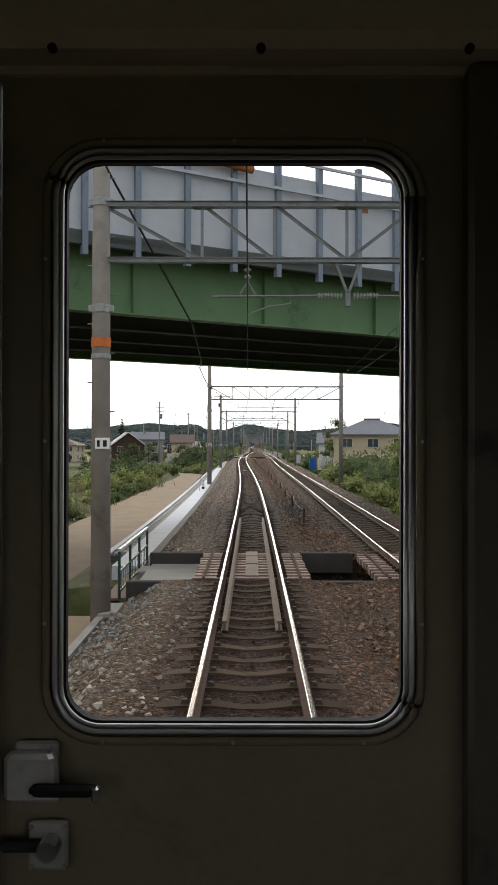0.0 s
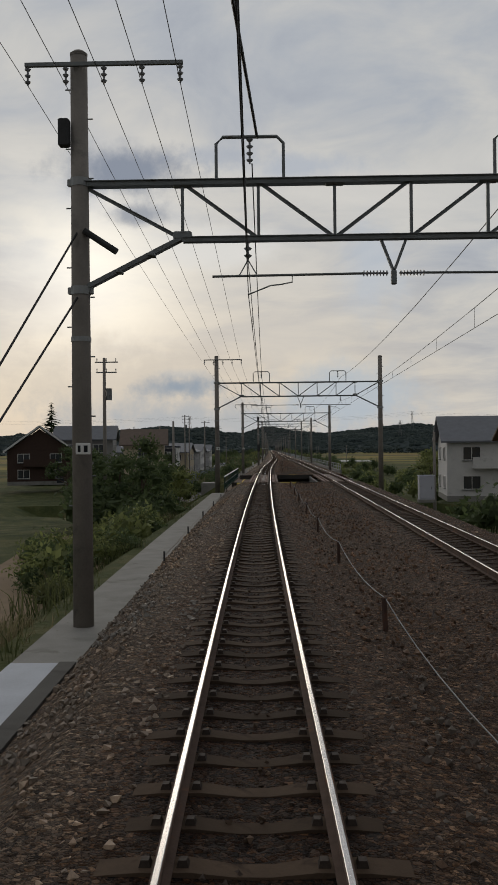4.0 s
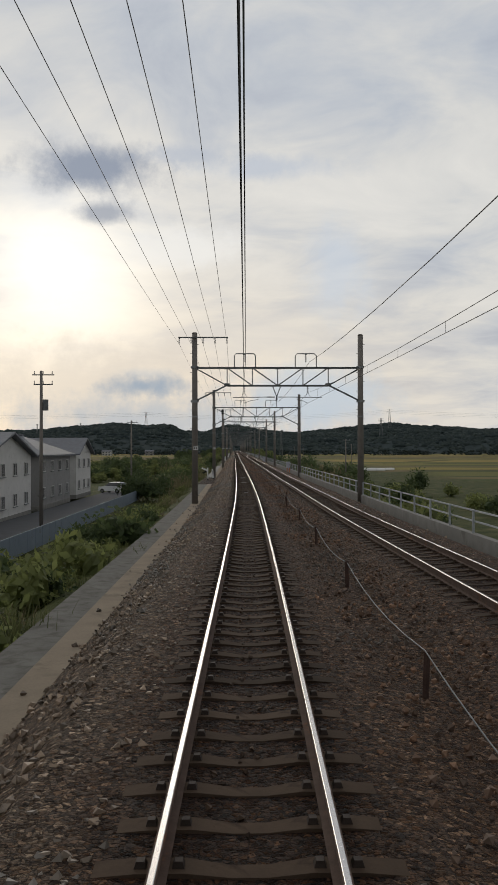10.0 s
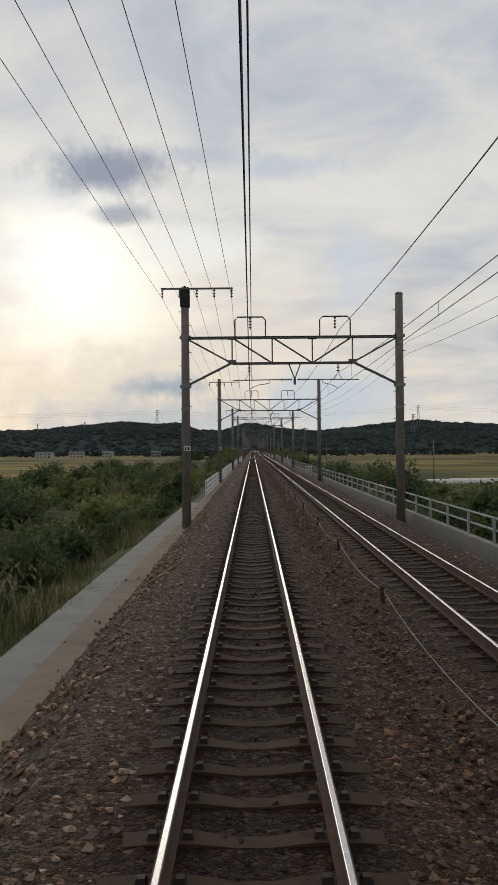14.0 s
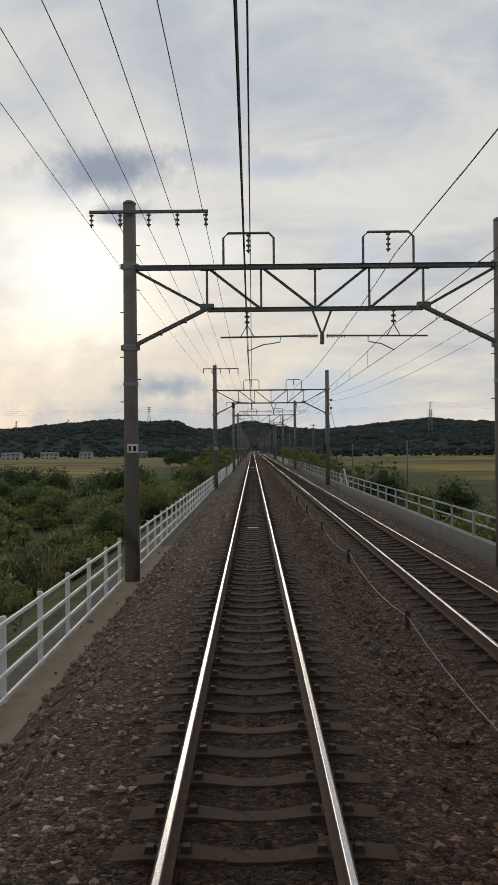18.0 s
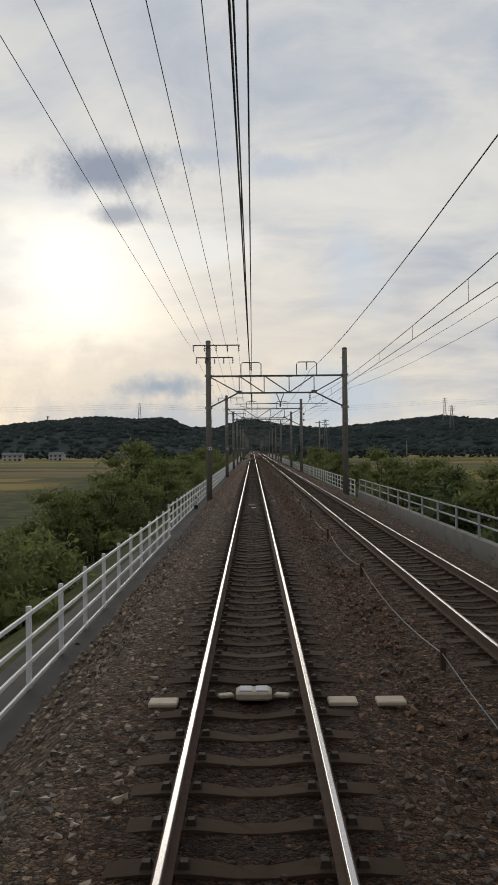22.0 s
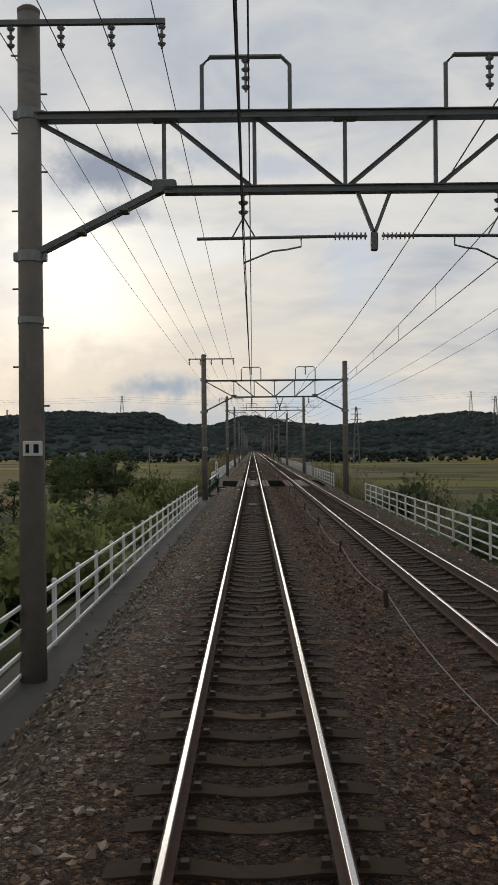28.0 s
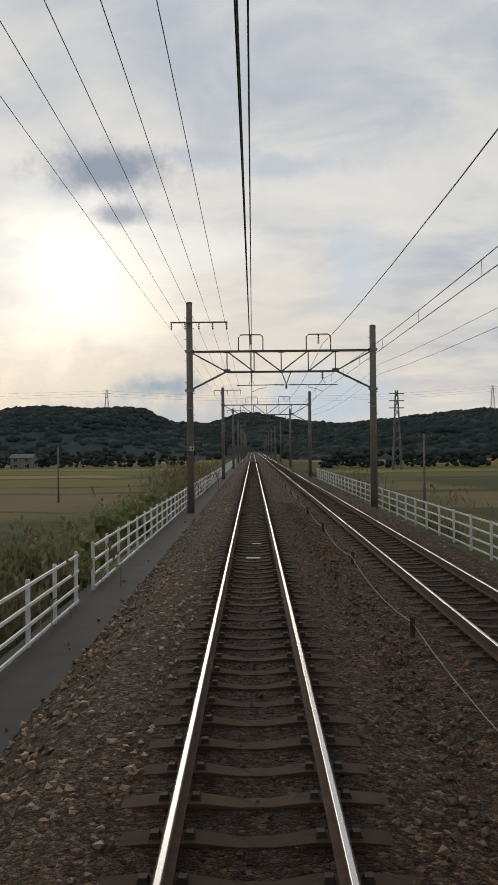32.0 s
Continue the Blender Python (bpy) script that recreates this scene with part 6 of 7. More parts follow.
scatter("tree", [1, 1, 0, 2], 36, 655, 800, 5.8, 15, 0.75, 1.05, 1)
scatter("bush", [1, 3], 50, 640, 860, 4.4, 10, 0.9, 1.5, 1)
scatter("bush", [1, 2, 4], 40, 876, 1080, 4.8, 12, 0.7, 1.2, 1)
scatter("grass", [0, 1, 3], 50, 790, 1080, 4.0, 9, 0.8, 1.4, 1)
scatter("bush", [1, 2, 4, 1], 60, 800, 882, 9, 22, 1.5, 2.3)
scatter("bush", [3, 0], 10, 1004, 1016, 34, 46, 2.2, 3.0)
for x, s, k in ((-35.0, 1008, 1.15), (-38.0, 1012, 1.3), (-41.5, 1009, 1.25), (-36.5, 1016, 1.2), (-45, 1012, 1.3)):
    plant("tree", 0, x, s, k)
for _ in range(34):
    s, d, k = rnd.uniform(802, 858), rnd.uniform(5.2, 9.5), rnd.uniform(0.75, 1.1)
    thicket(1 if rnd.random() < 0.8 else 0, Matrix.Translation((left_x(s) - d, s, ground_z(left_x(s) - d, s) - 0.1)) @ Matrix.Rotation(rnd.uniform(0, 6.28), 4, "Z") @ Matrix.Diagonal((k * 0.85, k * 0.85, k * 0.7, 1)))
for vs, fs, mat in scrub.values():
    single("scrub", Shape().put(vs, fs), mat, "mixed green and dry scrub covering the railway banks", "scrub", kind="stuff")


def wood_edge(x0, x1, y, n, size, seed):
    """A far belt of trees, each a heap of small crowns."""
    rng = np.random.default_rng(seed)
    spots = []
    for i in range(n):
        x = rng.uniform(x0, x1)
        h = size * rng.uniform(0.5, 1.15)
        yy = y + rng.uniform(-25, 25)
        for _ in range(6):
            r = h * rng.uniform(0.12, 0.24)
            spots.append((x + rng.normal(0, h * 0.3), yy + rng.normal(0, h * 0.3), low(yy) + h * rng.uniform(0.1, 0.85), r, r * rng.uniform(0.7, 1.1)))
    lumps("far_woods", spots, "dark belt of trees beyond the fields", rng, False)


wood_edge(-420, -60, 1380, 190, 8, 41)
wood_edge(-120, -26, 1300, 60, 6, 42)
wood_edge(24, 300, 1260, 170, 7, 43)
# ---- houses and roads ----
def window(parent, x, y, z, w, h, axis, sill=True):
    """A window set on a wall; axis is the side it looks to: -y, +x or -x."""
    turn = {"-y": 0.0, "+x": math.pi / 2, "-x": -math.pi / 2}[axis]
    m = Matrix.Translation((x, y, z)) @ Matrix.Rotation(turn, 4, "Z")
    sh = Shape()
    for cx, cz, sx, sz in ((0, h / 2, w + 0.12, 0.07), (0, -h / 2, w + 0.12, 0.07), (-w / 2, 0, 0.07, h), (w / 2, 0, 0.07, h), (0, 0, 0.05, h)):
        sh.box((0, 0, 0), (sx, 0.1, sz), 0, 0, m @ Matrix.Translation((cx, -0.03, cz)))
    win = part("window", sh, HOUSE_WHITE, parent)
    part("pane", Shape().box((0, 0, 0), (w, 0.03, h), 0, 0, m @ Matrix.Translation((0, -0.012, 0))), WINDOW_GLASS, win)
    if sill:
        part("sill", Shape().box((0, 0, 0), (w + 0.25, 0.16, 0.06), 0, 0, m @ Matrix.Translation((0, -0.07, -h / 2 - 0.07))), GALV, win)


def house(x, y, w, d, h, turn, roof, wall_mat, roof_mat, label, rise=1.8, storeys=2, z=None, front=None, balcony=False):
    """A house: x, y its middle, w across its front, d deep, h to the eaves; its front looks to -y before the turn."""
    base = (ground_z(x, y) if z is None else z) - 0.1
    ob = thing("house", (x, y, base), label, "house", "houses near the line")
    ob.rotation_euler = (0, 0, turn)
    part("wall", Shape().box((0, 0, h / 2), (w, d, h), 0, 0.02), wall_mat, ob)
    part("plinth", Shape().box((0, 0, 0.2), (w + 0.06, d + 0.06, 0.5), 0, 0.02), CONCRETE, ob)
    e = 0.55
    hw, hd = w / 2 + e, d / 2 + e
    if roof == "gable":        # ridge runs back from the front
        for sg in (-1, 1):
            part("roof_slope", Shape().put([(sg * hw, -hd, h - 0.12), (sg * hw, hd, h - 0.12), (0, hd, h + rise), (0, -hd, h + rise), (sg * hw, -hd, h - 0.28), (sg * hw, hd, h - 0.28), (0, hd, h + rise - 0.17), (0, -hd, h + rise - 0.17)],
                                           [(0, 1, 2, 3), (7, 6, 5, 4), (0, 4, 5, 1), (1, 5, 6, 2), (2, 6, 7, 3), (3, 7, 4, 0)]), roof_mat, ob)
        for sg in (-1, 1):
            part("barge_board", Shape().beam((sg * hw, -hd - 0.02, h - 0.2), (0, -hd - 0.02, h + rise - 0.08), 0.05, 0.24), BARGE, ob, "white barge board")
        part("gable", Shape().put([(-w / 2, -d / 2, h), (w / 2, -d / 2, h), (0, -d / 2, h + rise * 0.86), (-w / 2, d / 2, h), (w / 2, d / 2, h), (0, d / 2, h + rise * 0.86)], [(0, 1, 2), (5, 4, 3), (0, 2, 5, 3), (1, 4, 5, 2)]), wall_mat, ob)
    elif roof == "cross":      # ridge runs along the front
        for sg in (-1, 1):
            part("roof_slope", Shape().put([(-hw, sg * hd, h - 0.12), (hw, sg * hd, h - 0.12), (hw, 0, h + rise), (-hw, 0, h + rise), (-hw, sg * hd, h - 0.28), (hw, sg * hd, h - 0.28), (hw, 0, h + rise - 0.17), (-hw, 0, h + rise - 0.17)],
                                           [(0, 1, 2, 3), (7, 6, 5, 4), (0, 4, 5, 1), (1, 5, 6, 2), (2, 6, 7, 3), (3, 7, 4, 0)]), roof_mat, ob)
        part("gable", Shape().put([(-w / 2, -d / 2, h), (-w / 2, d / 2, h), (-w / 2, 0, h + rise * 0.86), (w / 2, -d / 2, h), (w / 2, d / 2, h), (w / 2, 0, h + rise * 0.86)], [(0, 1, 2), (5, 4, 3), (0, 2, 5, 3), (1, 4, 5, 2)]), wall_mat, ob)
    elif roof == "hip":
        r = max(0.6, (w - d) / 2)
        part("roof", Shape().put([(-hw, -hd, h - 0.1), (hw, -hd, h - 0.1), (hw, hd, h - 0.1), (-hw, hd, h - 0.1), (-r, 0, h + rise), (r, 0, h + rise), (-hw, -hd, h - 0.28), (hw, -hd, h - 0.28), (hw, hd, h - 0.28), (-hw, hd, h - 0.28)],
                                 [(0, 1, 5, 4), (1, 2, 5), (2, 3, 4, 5), (3, 0, 4), (0, 6, 7, 1), (1, 7, 8, 2), (2, 8, 9, 3), (3, 9, 6, 0), (9, 8, 7, 6)]), roof_mat, ob)
        part("ridge_cap", Shape().box((0, 0, h + rise + 0.06), (2 * r + 0.3, 0.35, 0.22), 0, 0.03), roof_mat, ob)
    else:
        part("roof", Shape().box((0, 0, h + 0.12), (w + 0.3, d + 0.3, 0.3), 0, 0.03), roof_mat, ob)
    per = (h - 0.3) / storeys
    for k in range(storeys):
        zc = 0.35 + per * (k + 0.5)
        for i in range(max(1, int(w // 3.2))):
            n = max(1, int(w // 3.2))
            window(ob, -w / 2 + w * (i + 0.5) / n, -d / 2, zc, 1.5, 1.15, "-y")
        for i in range(max(1, int(d // 3.6))):
            n = max(1, int(d // 3.6))
            for sg, ax in ((1, "+x"), (-1, "-x")):
                window(ob, sg * w / 2, -d / 2 + d * (i + 0.5) / n, zc, 1.2, 1.05, ax)
    part("door", Shape().box((w * 0.32, -d / 2 - 0.04, 1.25), (0.95, 0.1, 2.1), 0, 0.02), HOUSE_DARK, ob)
    if front:
        part("cladding", Shape().box((0, -d / 2 - 0.03, h * 0.74), (w * 0.96, 0.08, h * 0.46), 0, 0.01), front, ob, "charcoal cladding on the upper floor")
        for xx in (0.12, 0.3):
            window(ob, w * xx, -d / 2 - 0.08, h * 0.74, 0.5, 1.2, "-y", False)
        window(ob, -w * 0.25, -d / 2 - 0.08, h * 0.74, 2.4, 1.6, "-y", False)
    if balcony:
        part("balcony", Shape().box((0, -d / 2 - 0.45, 0.35 + per), (w * 0.5, 0.9, 0.12), 0, 0.02).box((0, -d / 2 - 0.87, 0.85 + per), (w * 0.5, 0.06, 0.9), 0, 0.01), wall_mat, ob)
    return ob


house(-33.4, 240, 8.5, 9.0, 4.6, 0.25, "gable", HOUSE_BROWN, ROOF_GREY, "red-brown timber house with a steep grey gable roof", 3.4, balcony=True, z=-2.0)
house(-18.4, 238, 5.4, 6.0, 5.4, 0.1, "cross", HOUSE_BEIGE, ROOF_BROWN, "small beige house with a brown tiled roof", 2.0, z=-2.0)
house(-29.0, 251, 8.4, 8.0, 6.3, 0.1, "cross", HOUSE_GREY, ROOF_GREY, "grey two-storey house with a dark tiled roof", 2.0, z=-2.0)
house(-49, 232, 10, 8, 4.6, -0.1, "hip", HOUSE_BEIGE, ROOF_BROWN, "beige two-storey house with a brown hipped roof", 1.8, z=-2.0)
house(-64, 250, 9, 8, 5.0, 0.2, "hip", HOUSE_WHITE, ROOF_GREY, "pale two-storey house with a grey hipped roof", 1.6, z=-2.0)
house(16.6, 126, 10.5, 8.5, 5.6, -0.1, "hip", HOUSE_BEIGE, ROOF_GREY, "beige two-storey house with a grey hipped roof", 2.0, z=-1.4)
house(18.0, 173, 7, 7, 5.0, -0.05, "cross", HOUSE_BEIGE, ROOF_BROWN, "small beige house with a balcony and a brown tiled roof", 1.5, z=-1.8, balcony=True)
house(19.0, 198, 8.5, 9, 5.4, -0.1, "cross", HOUSE_WHITE, ROOF_GREY, "off-white house with a dark grey roof", 2.2, z=-2.2, balcony=True)
# row of flats below the bank
house(-24.2, 303, 7.6, 8, 6.4, 0.0, "flat", HOUSE_WHITE, HOUSE_DARK, "white and charcoal modern house with a flat roof", storeys=2, z=-3.4, front=HOUSE_DARK)
house(-33, 300, 7.5, 8, 5.6, 0.0, "hip", HOUSE_GREY, ROOF_GREY, "grey house beside the modern house", 1.4, z=-3.4)
for i, y in enumerate((320, 341, 362, 383, 402)):
    house(-23.5 - 0.2 * i, y, 8.5, 16.5 if i < 4 else 11, 5.6, 0.0, "hip" if i % 2 else "cross", HOUSE_GREY if i % 2 else HOUSE_BEIGE if i == 0 else HOUSE_WHITE, ROOF_GREY, ("beige", "grey", "off-white", "grey", "off-white")[i] + " two-storey block of flats with grey roof", 1.9, z=-3.5)
single("lane", Shape().sweep([(-3.0, 0), (3.0, 0), (3.0, 0.04), (-3.0, 0.04)], [(-16.2, q, low(q) + 0.45) for q in runs(208, 425, 6)]), ROAD, "grey asphalt lane in front of the flats", "road", kind="structure")
single("yard", Shape().box((-14.6, 226, low(226) + 0.22), (10.5, 40, 0.3), 0, 0.02), WALK_DARK, "bare dark grey concrete yard below the railway", "yard", kind="structure")
wall = thing("sheet_fence", (0, 0, 0), "blue-grey corrugated sheet fence beside the lane", "fence")
for q in runs(214, 300, 2.0):
    zz = low(q) + 0.3
    part("fence_panel", Shape().box((-12.6, q, zz + 0.95), (0.05, 1.94, 1.9), 0, 0.01), FENCE_SHEET, wall)
    part("fence_post", Shape().box((-12.54, q + 0.99, zz + 0.95), (0.07, 0.07, 2.0), 0, 0.01), GALV, wall)
low_wall = thing("sheet_fence", (0, 0, 0), "low blue-grey sheet fence along the lane", "fence")
for q in runs(302, 396, 2.0):
    part("fence_panel", Shape().box((-12.4, q, low(q) + 0.9), (0.05, 1.94, 1.2), 0, 0.01), FENCE_SHEET, low_wall)

# dirt track and stepped edge by the first houses
single("dirt_track", Shape().sweep([(-8.8, 0), (-4.58, 0), (-4.58, 0.06), (-8.8, 0.06)], [(left_x(q) - max(0, q - 128) * 0.085, q, ground_z(left_x(q) - 7.2 - max(0, q - 128) * 0.085, q) + 0.12) for q in runs(-30, 166, 4)]), EARTH, "sandy brown dirt track beside the railway", "path", kind="structure")
rev = thing("block_edge", (0, 0, 0), "pale stepped concrete edging blocks below the walkway", "edging", kind="structure")
blk = Shape().box((0, 0, 0), (0.25, 0.52, 0.22), 0, 0.03).mesh("edge_block", CONCRETE)
single("block_bed", Shape().sweep([(-4.4, -1.5), (-3.72, -1.5), (-3.72, -0.86), (-4.4, -1.0)], [(left_x(q), q, 0) for q in runs(28, 124, 4)]), WALK_DARK, "dark earth between the edging blocks", "edging", kind="structure")
for j, (dx, dz) in enumerate(((-3.88, -0.93), (-4.2, -1.0))):
    for q in runs(28 + 0.35 * j, 124, 0.7):
        ob = part("edge_block", blk, CONCRETE, rev)
        ob.location = (left_x(q) + dx, q, dz)
single("white_kerb", Shape().sweep([(-4.58, -1.9), (-4.4, -1.9), (-4.4, -0.9), (-4.58, -0.9)], [(left_x(q), q, 0) for q in runs(28, 124, 4)]), PALE_CONCRETE, "pale concrete kerb along the dirt track", "kerb", kind="structure")

# far farm buildings below the ridge
for x, y, w in ((-196, 1250, 16), (-168, 1262, 14), (-140, 1275, 10), (-95, 1290, 9)):
    house(x, y, w, 8, 5, 0.1 * math.sin(x), "cross", HOUSE_WHITE if w > 9 else HOUSE_GREY, ROOF_GREY, "small pale farm building below the ridge", 1.5, z=-5.2)


# ---- poles and pylons ----
def pole(x, y, h, arms, label="grey concrete utility pole with cross-arms and fittings"):
    z = ground_z(x, y)
    p = thing("utility_pole", (x, y, z), label, "utility pole", "utility poles")
    part("shaft", Shape().tube((0, 0, -0.4), (0, 0, h), 0.16, 0.1, 10), POLE, p, "", True)
    for k in range(arms):
        arm = part("cross_arm", Shape().box((0.15, 0, h - 0.3 - 0.7 * k), (1.6 - 0.2 * k, 0.08, 0.08), 0, 0.01), GALV, p)
        for dx in (-0.5, 0.15, 0.8):
            part("insulator", disc_insulator(Shape(), (dx, 0, h - 0.26 - 0.7 * k), (dx, 0, h - 0.02 - 0.7 * k), 0.05, 2), PORCELAIN, arm)
    if arms > 1:
        part("transformer", Shape().tube((0.32, 0, h - 2.9), (0.32, 0, h - 2.1), 0.2, None, 10), GALV, p)


for x, y, h, arms in ((-19.7, 311, 13.5, 3), (-18.8, 311.5, 13.0, 0), (-14.8, 352, 12, 2), (-16, 420, 11, 1), (-13.5, 285, 11, 1), (-15.5, 150, 12, 3), (-12.5, 176, 11.5, 2), (-30, 250, 12, 2), (-22, 285, 10.5, 1), (-11, 206, 8.5, 0), (12.5, 190, 8.5, 0), (22, 470, 9, 1), (40, 600, 9, 1), (30, 690, 9, 1), (36, 840, 9, 0), (18, 1010, 9, 1), (46, 360, 9, 1), (58, 420, 9, 1), (-40, 1030, 8, 1), (-28, 1045, 8, 0), (10.5, 770.5, 9.5, 2)):
    pole(x, y, h, arms)


def pylon(x, y, z, h, w, label="red and white steel lattice power pylon"):
    p = thing("power_pylon", (x, y, z), label, "pylon", "pylons on the hills")
    for sx in (-1, 1):
        for sy in (-1, 1):
            part("leg", Shape().beam((sx * w / 2, sy * w / 2, -4), (sx * w * 0.1, sy * w * 0.1, h), 0.3, 0.3), GALV, p)
    n = 9
    for k in range(n):
        a, b = k / n, (k + 1) / n
        wa, wb = w / 2 * (1 - 0.8 * a), w / 2 * (1 - 0.8 * b)
        part("lattice", Shape().beam((-wa, -wa, h * a), (wb, -wb, h * b), 0.2, 0.2).beam((wa, -wa, h * a), (-wb, -wb, h * b), 0.2, 0.2).beam((-wa, -wa, h * a), (-wb, wb, h * b), 0.2, 0.2).beam((wa, -wa, h * a), (wb, wb, h * b), 0.2, 0.2), GALV if "grey" in label or "small" in label else WHITE_PAINT if k % 2 else SIGN_ORANGE, p)
    for zz in (0.78, 0.87, 0.96):
        part("pylon_arm", Shape().beam((-w * 0.75, 0, h * zz), (w * 0.75, 0, h * zz), 0.3, 0.3), GALV, p)


pylon(-158, 1895, 37, 31, 6)
pylon(305, 2060, 46, 34, 6, "grey steel lattice power pylon on the ridge")
pylon(47, 1209, -5, 26, 3.2, "slim grey lattice tower behind the far fence")
pylon(-300, 1660, 30, 10, 2, "small lattice mast on the wooded ridge")
pylon(-235, 1665, 33, 9, 2, "small lattice mast on the wooded ridge")
pylon(210, 1580, 22, 24, 5, "grey steel lattice power pylon on the hillside")


for k, zz in enumerate((0.78, 0.87, 0.96)):
    pts = hang((-930, 1700, 34 + 30 * zz), (-158, 1895, 37 + 31 * zz), 7, 12) + hang((-158, 1895, 37 + 31 * zz), (305, 2060, 46 + 34 * zz), 9, 12)[1:] + hang((305, 2060, 46 + 34 * zz), (980, 2140, 44 + 34 * zz), 9, 12)[1:]
    single("power_line", Shape().line(pts, 0.07, 4), GALV, "thin grey power line strung between the hill pylons", "wire", "power lines on the hills")


# ---- parked car on the lane ----
def car(x, y, z, turn, paint, label):
    c = thing("car", (x, y, z), label, "car")
    c.rotation_euler = (0, 0, turn)

    def shell(prof, w0, w1):
        """A side outline drawn in across the width, narrower at the top."""
        zs = [q[1] for q in prof]
        lo, hi = min(zs), max(zs)
        half = [w0 + (w1 - w0) * (q[1] - lo) / (hi - lo) for q in prof]
        n = len(prof)
        vs = [(-hw, yy, zz) for (yy, zz), hw in zip(prof, half)] + [(hw, yy, zz) for (yy, zz), hw in zip(prof, half)]
        return Shape().put(vs, [tuple(range(n)), tuple(range(2 * n - 1, n - 1, -1))] + [((i + 1) % n, i, n + i, n + (i + 1) % n) for i in range(n)])

    part("body", shell([(-2.0, 0.3), (2.0, 0.3), (2.08, 0.55), (1.95, 0.86), (0.95, 0.98), (-1.9, 0.98), (-2.05, 0.6)], 0.82, 0.78), paint, c)
    part("cabin_glass", shell([(0.95, 0.97), (0.3, 1.44), (-1.5, 1.46), (-1.92, 0.97)], 0.76, 0.6), WINDOW_GLASS, c, "dark car windows")
    part("roof", shell([(0.28, 1.44), (0.2, 1.5), (-1.4, 1.52), (-1.52, 1.45)], 0.62, 0.55), paint, c)
    for sx in (-0.76, 0.76):
        for yy in (-1.25, 1.3):
            wheel = part("wheel", Shape().tube((sx - 0.1, yy, 0.3), (sx + 0.1, yy, 0.3), 0.3, None, 16), RUBBER, c)
            part("rim", Shape().tube((sx - 0.108, yy, 0.3), (sx + 0.108, yy, 0.3), 0.18, None, 12), GALV, wheel)
        part("tail_lamp", Shape().box((sx * 0.92, -2.03, 0.78), (0.2, 0.08, 0.16), 0, 0.02), SIGN_ORANGE, c)
    part("bumper", Shape().box((0, -2.06, 0.45), (1.55, 0.12, 0.2), 0, 0.04), paint, c)


car(-17.6, 412, low(412) + 0.49, radians(60), CAR_PAINT, "white hatchback car parked on the grey lane")
# ---- trackside posts, signs and boxes ----
def km_post(s, off, top, bottom):
    x = left_x(s) - off
    z = -0.78
    p = thing("distance_post", (x, s, z), "short white distance post with black numerals and base", "distance post", "distance posts")
    part("base", Shape().box((0, 0, 0.09), (0.2, 0.14, 0.22), 0, 0.01), SIGN_BLACK, p)
    part("board", Shape().box((0, 0, 0.5), (0.2, 0.13, 0.6), 0, 0.012), SIGN_WHITE, p)
    face = Matrix.Rotation(math.pi / 2, 4, "X")
    letters(top, 0.24, SIGN_BLACK, p, Matrix.Translation((0, -0.067, 0.62)) @ face, "numeral")
    letters(bottom, 0.10, SIGN_BLACK, p, Matrix.Translation((0, -0.067, 0.36)) @ face, "numeral")


km_post(277.0, 3.35, "4", "278")
km_post(66.3, 3.3, "2", "278")
km_post(678.3, 3.1, "8", "278")


def tall_post(s, off):
    x = left_x(s) - off
    p = thing("kilometre_post", (x, s, -0.75), "tall white kilometre post with a black foot", "kilometre post")
    part("foot", Shape().box((0, 0, 0.4), (0.22, 0.2, 0.85), 0, 0.01), SIGN_BLACK, p)
    part("shaft", Shape().box((0, 0, 1.47), (0.2, 0.18, 1.3), 0, 0.012), SIGN_WHITE, p)
    part("point", Shape().put([(-0.1, -0.09, 2.12), (0.1, -0.09, 2.12), (0.1, 0.09, 2.12), (-0.1, 0.09, 2.12), (0, 0, 2.27)], [(0, 1, 4), (1, 2, 4), (2, 3, 4), (3, 0, 4), (3, 2, 1, 0)]), SIGN_WHITE, p)
    for k, ch in enumerate("279"):
        letters(ch, 0.27, SIGN_BLACK, p, Matrix.Translation((0, -0.093, 1.9 - 0.24 * k)) @ Matrix.Rotation(math.pi / 2, 4, "X"), "numeral")


tall_post(874.2, 2.95)

# gradient post with two arms, and a half-kilometre post
gx, gy = left_x(381) - 3.55, 381.0
g = thing("gradient_post", (gx, gy, -0.8), "white gradient post with a white and a black arm", "gradient post")
part("foot", Shape().box((0, 0, 0.04), (0.15, 0.12, 0.16), 0, 0.01), SIGN_BLACK, g)
part("post", Shape().box((0, 0, 0.7), (0.15, 0.12, 1.16), 0, 0.012), SIGN_WHITE, g)
arm_m = Matrix.Translation((-0.32, -0.075, 1.12)) @ Matrix.Rotation(radians(24), 4, "Y")
arm = part("upper_arm", Shape().box((0, 0, 0), (0.62, 0.03, 0.17), 0, 0.006, arm_m), SIGN_WHITE, g)
letters("10", 0.16, SIGN_BLACK, arm, arm_m @ Matrix.Translation((-0.12, -0.018, 0)) @ Matrix.Rotation(math.pi / 2, 4, "X"), "numeral")
part("lower_arm", Shape().box((0, 0, 0), (0.55, 0.03, 0.15), 0, 0.006, Matrix.Translation((-0.3, 0.075, 0.82)) @ Matrix.Rotation(radians(-30), 4, "Y")), SIGN_BLACK, g)
h = thing("half_kilometre_post", (left_x(383) - 3.0, 383.2, -0.78), "leaning white half-kilometre post with black numerals", "distance post", "distance posts")
h.rotation_euler = (0, radians(-6), 0)
part("shaft", Shape().box((0, 0, 0.55), (0.17, 0.13, 0.92), 0, 0.012), SIGN_WHITE, h)
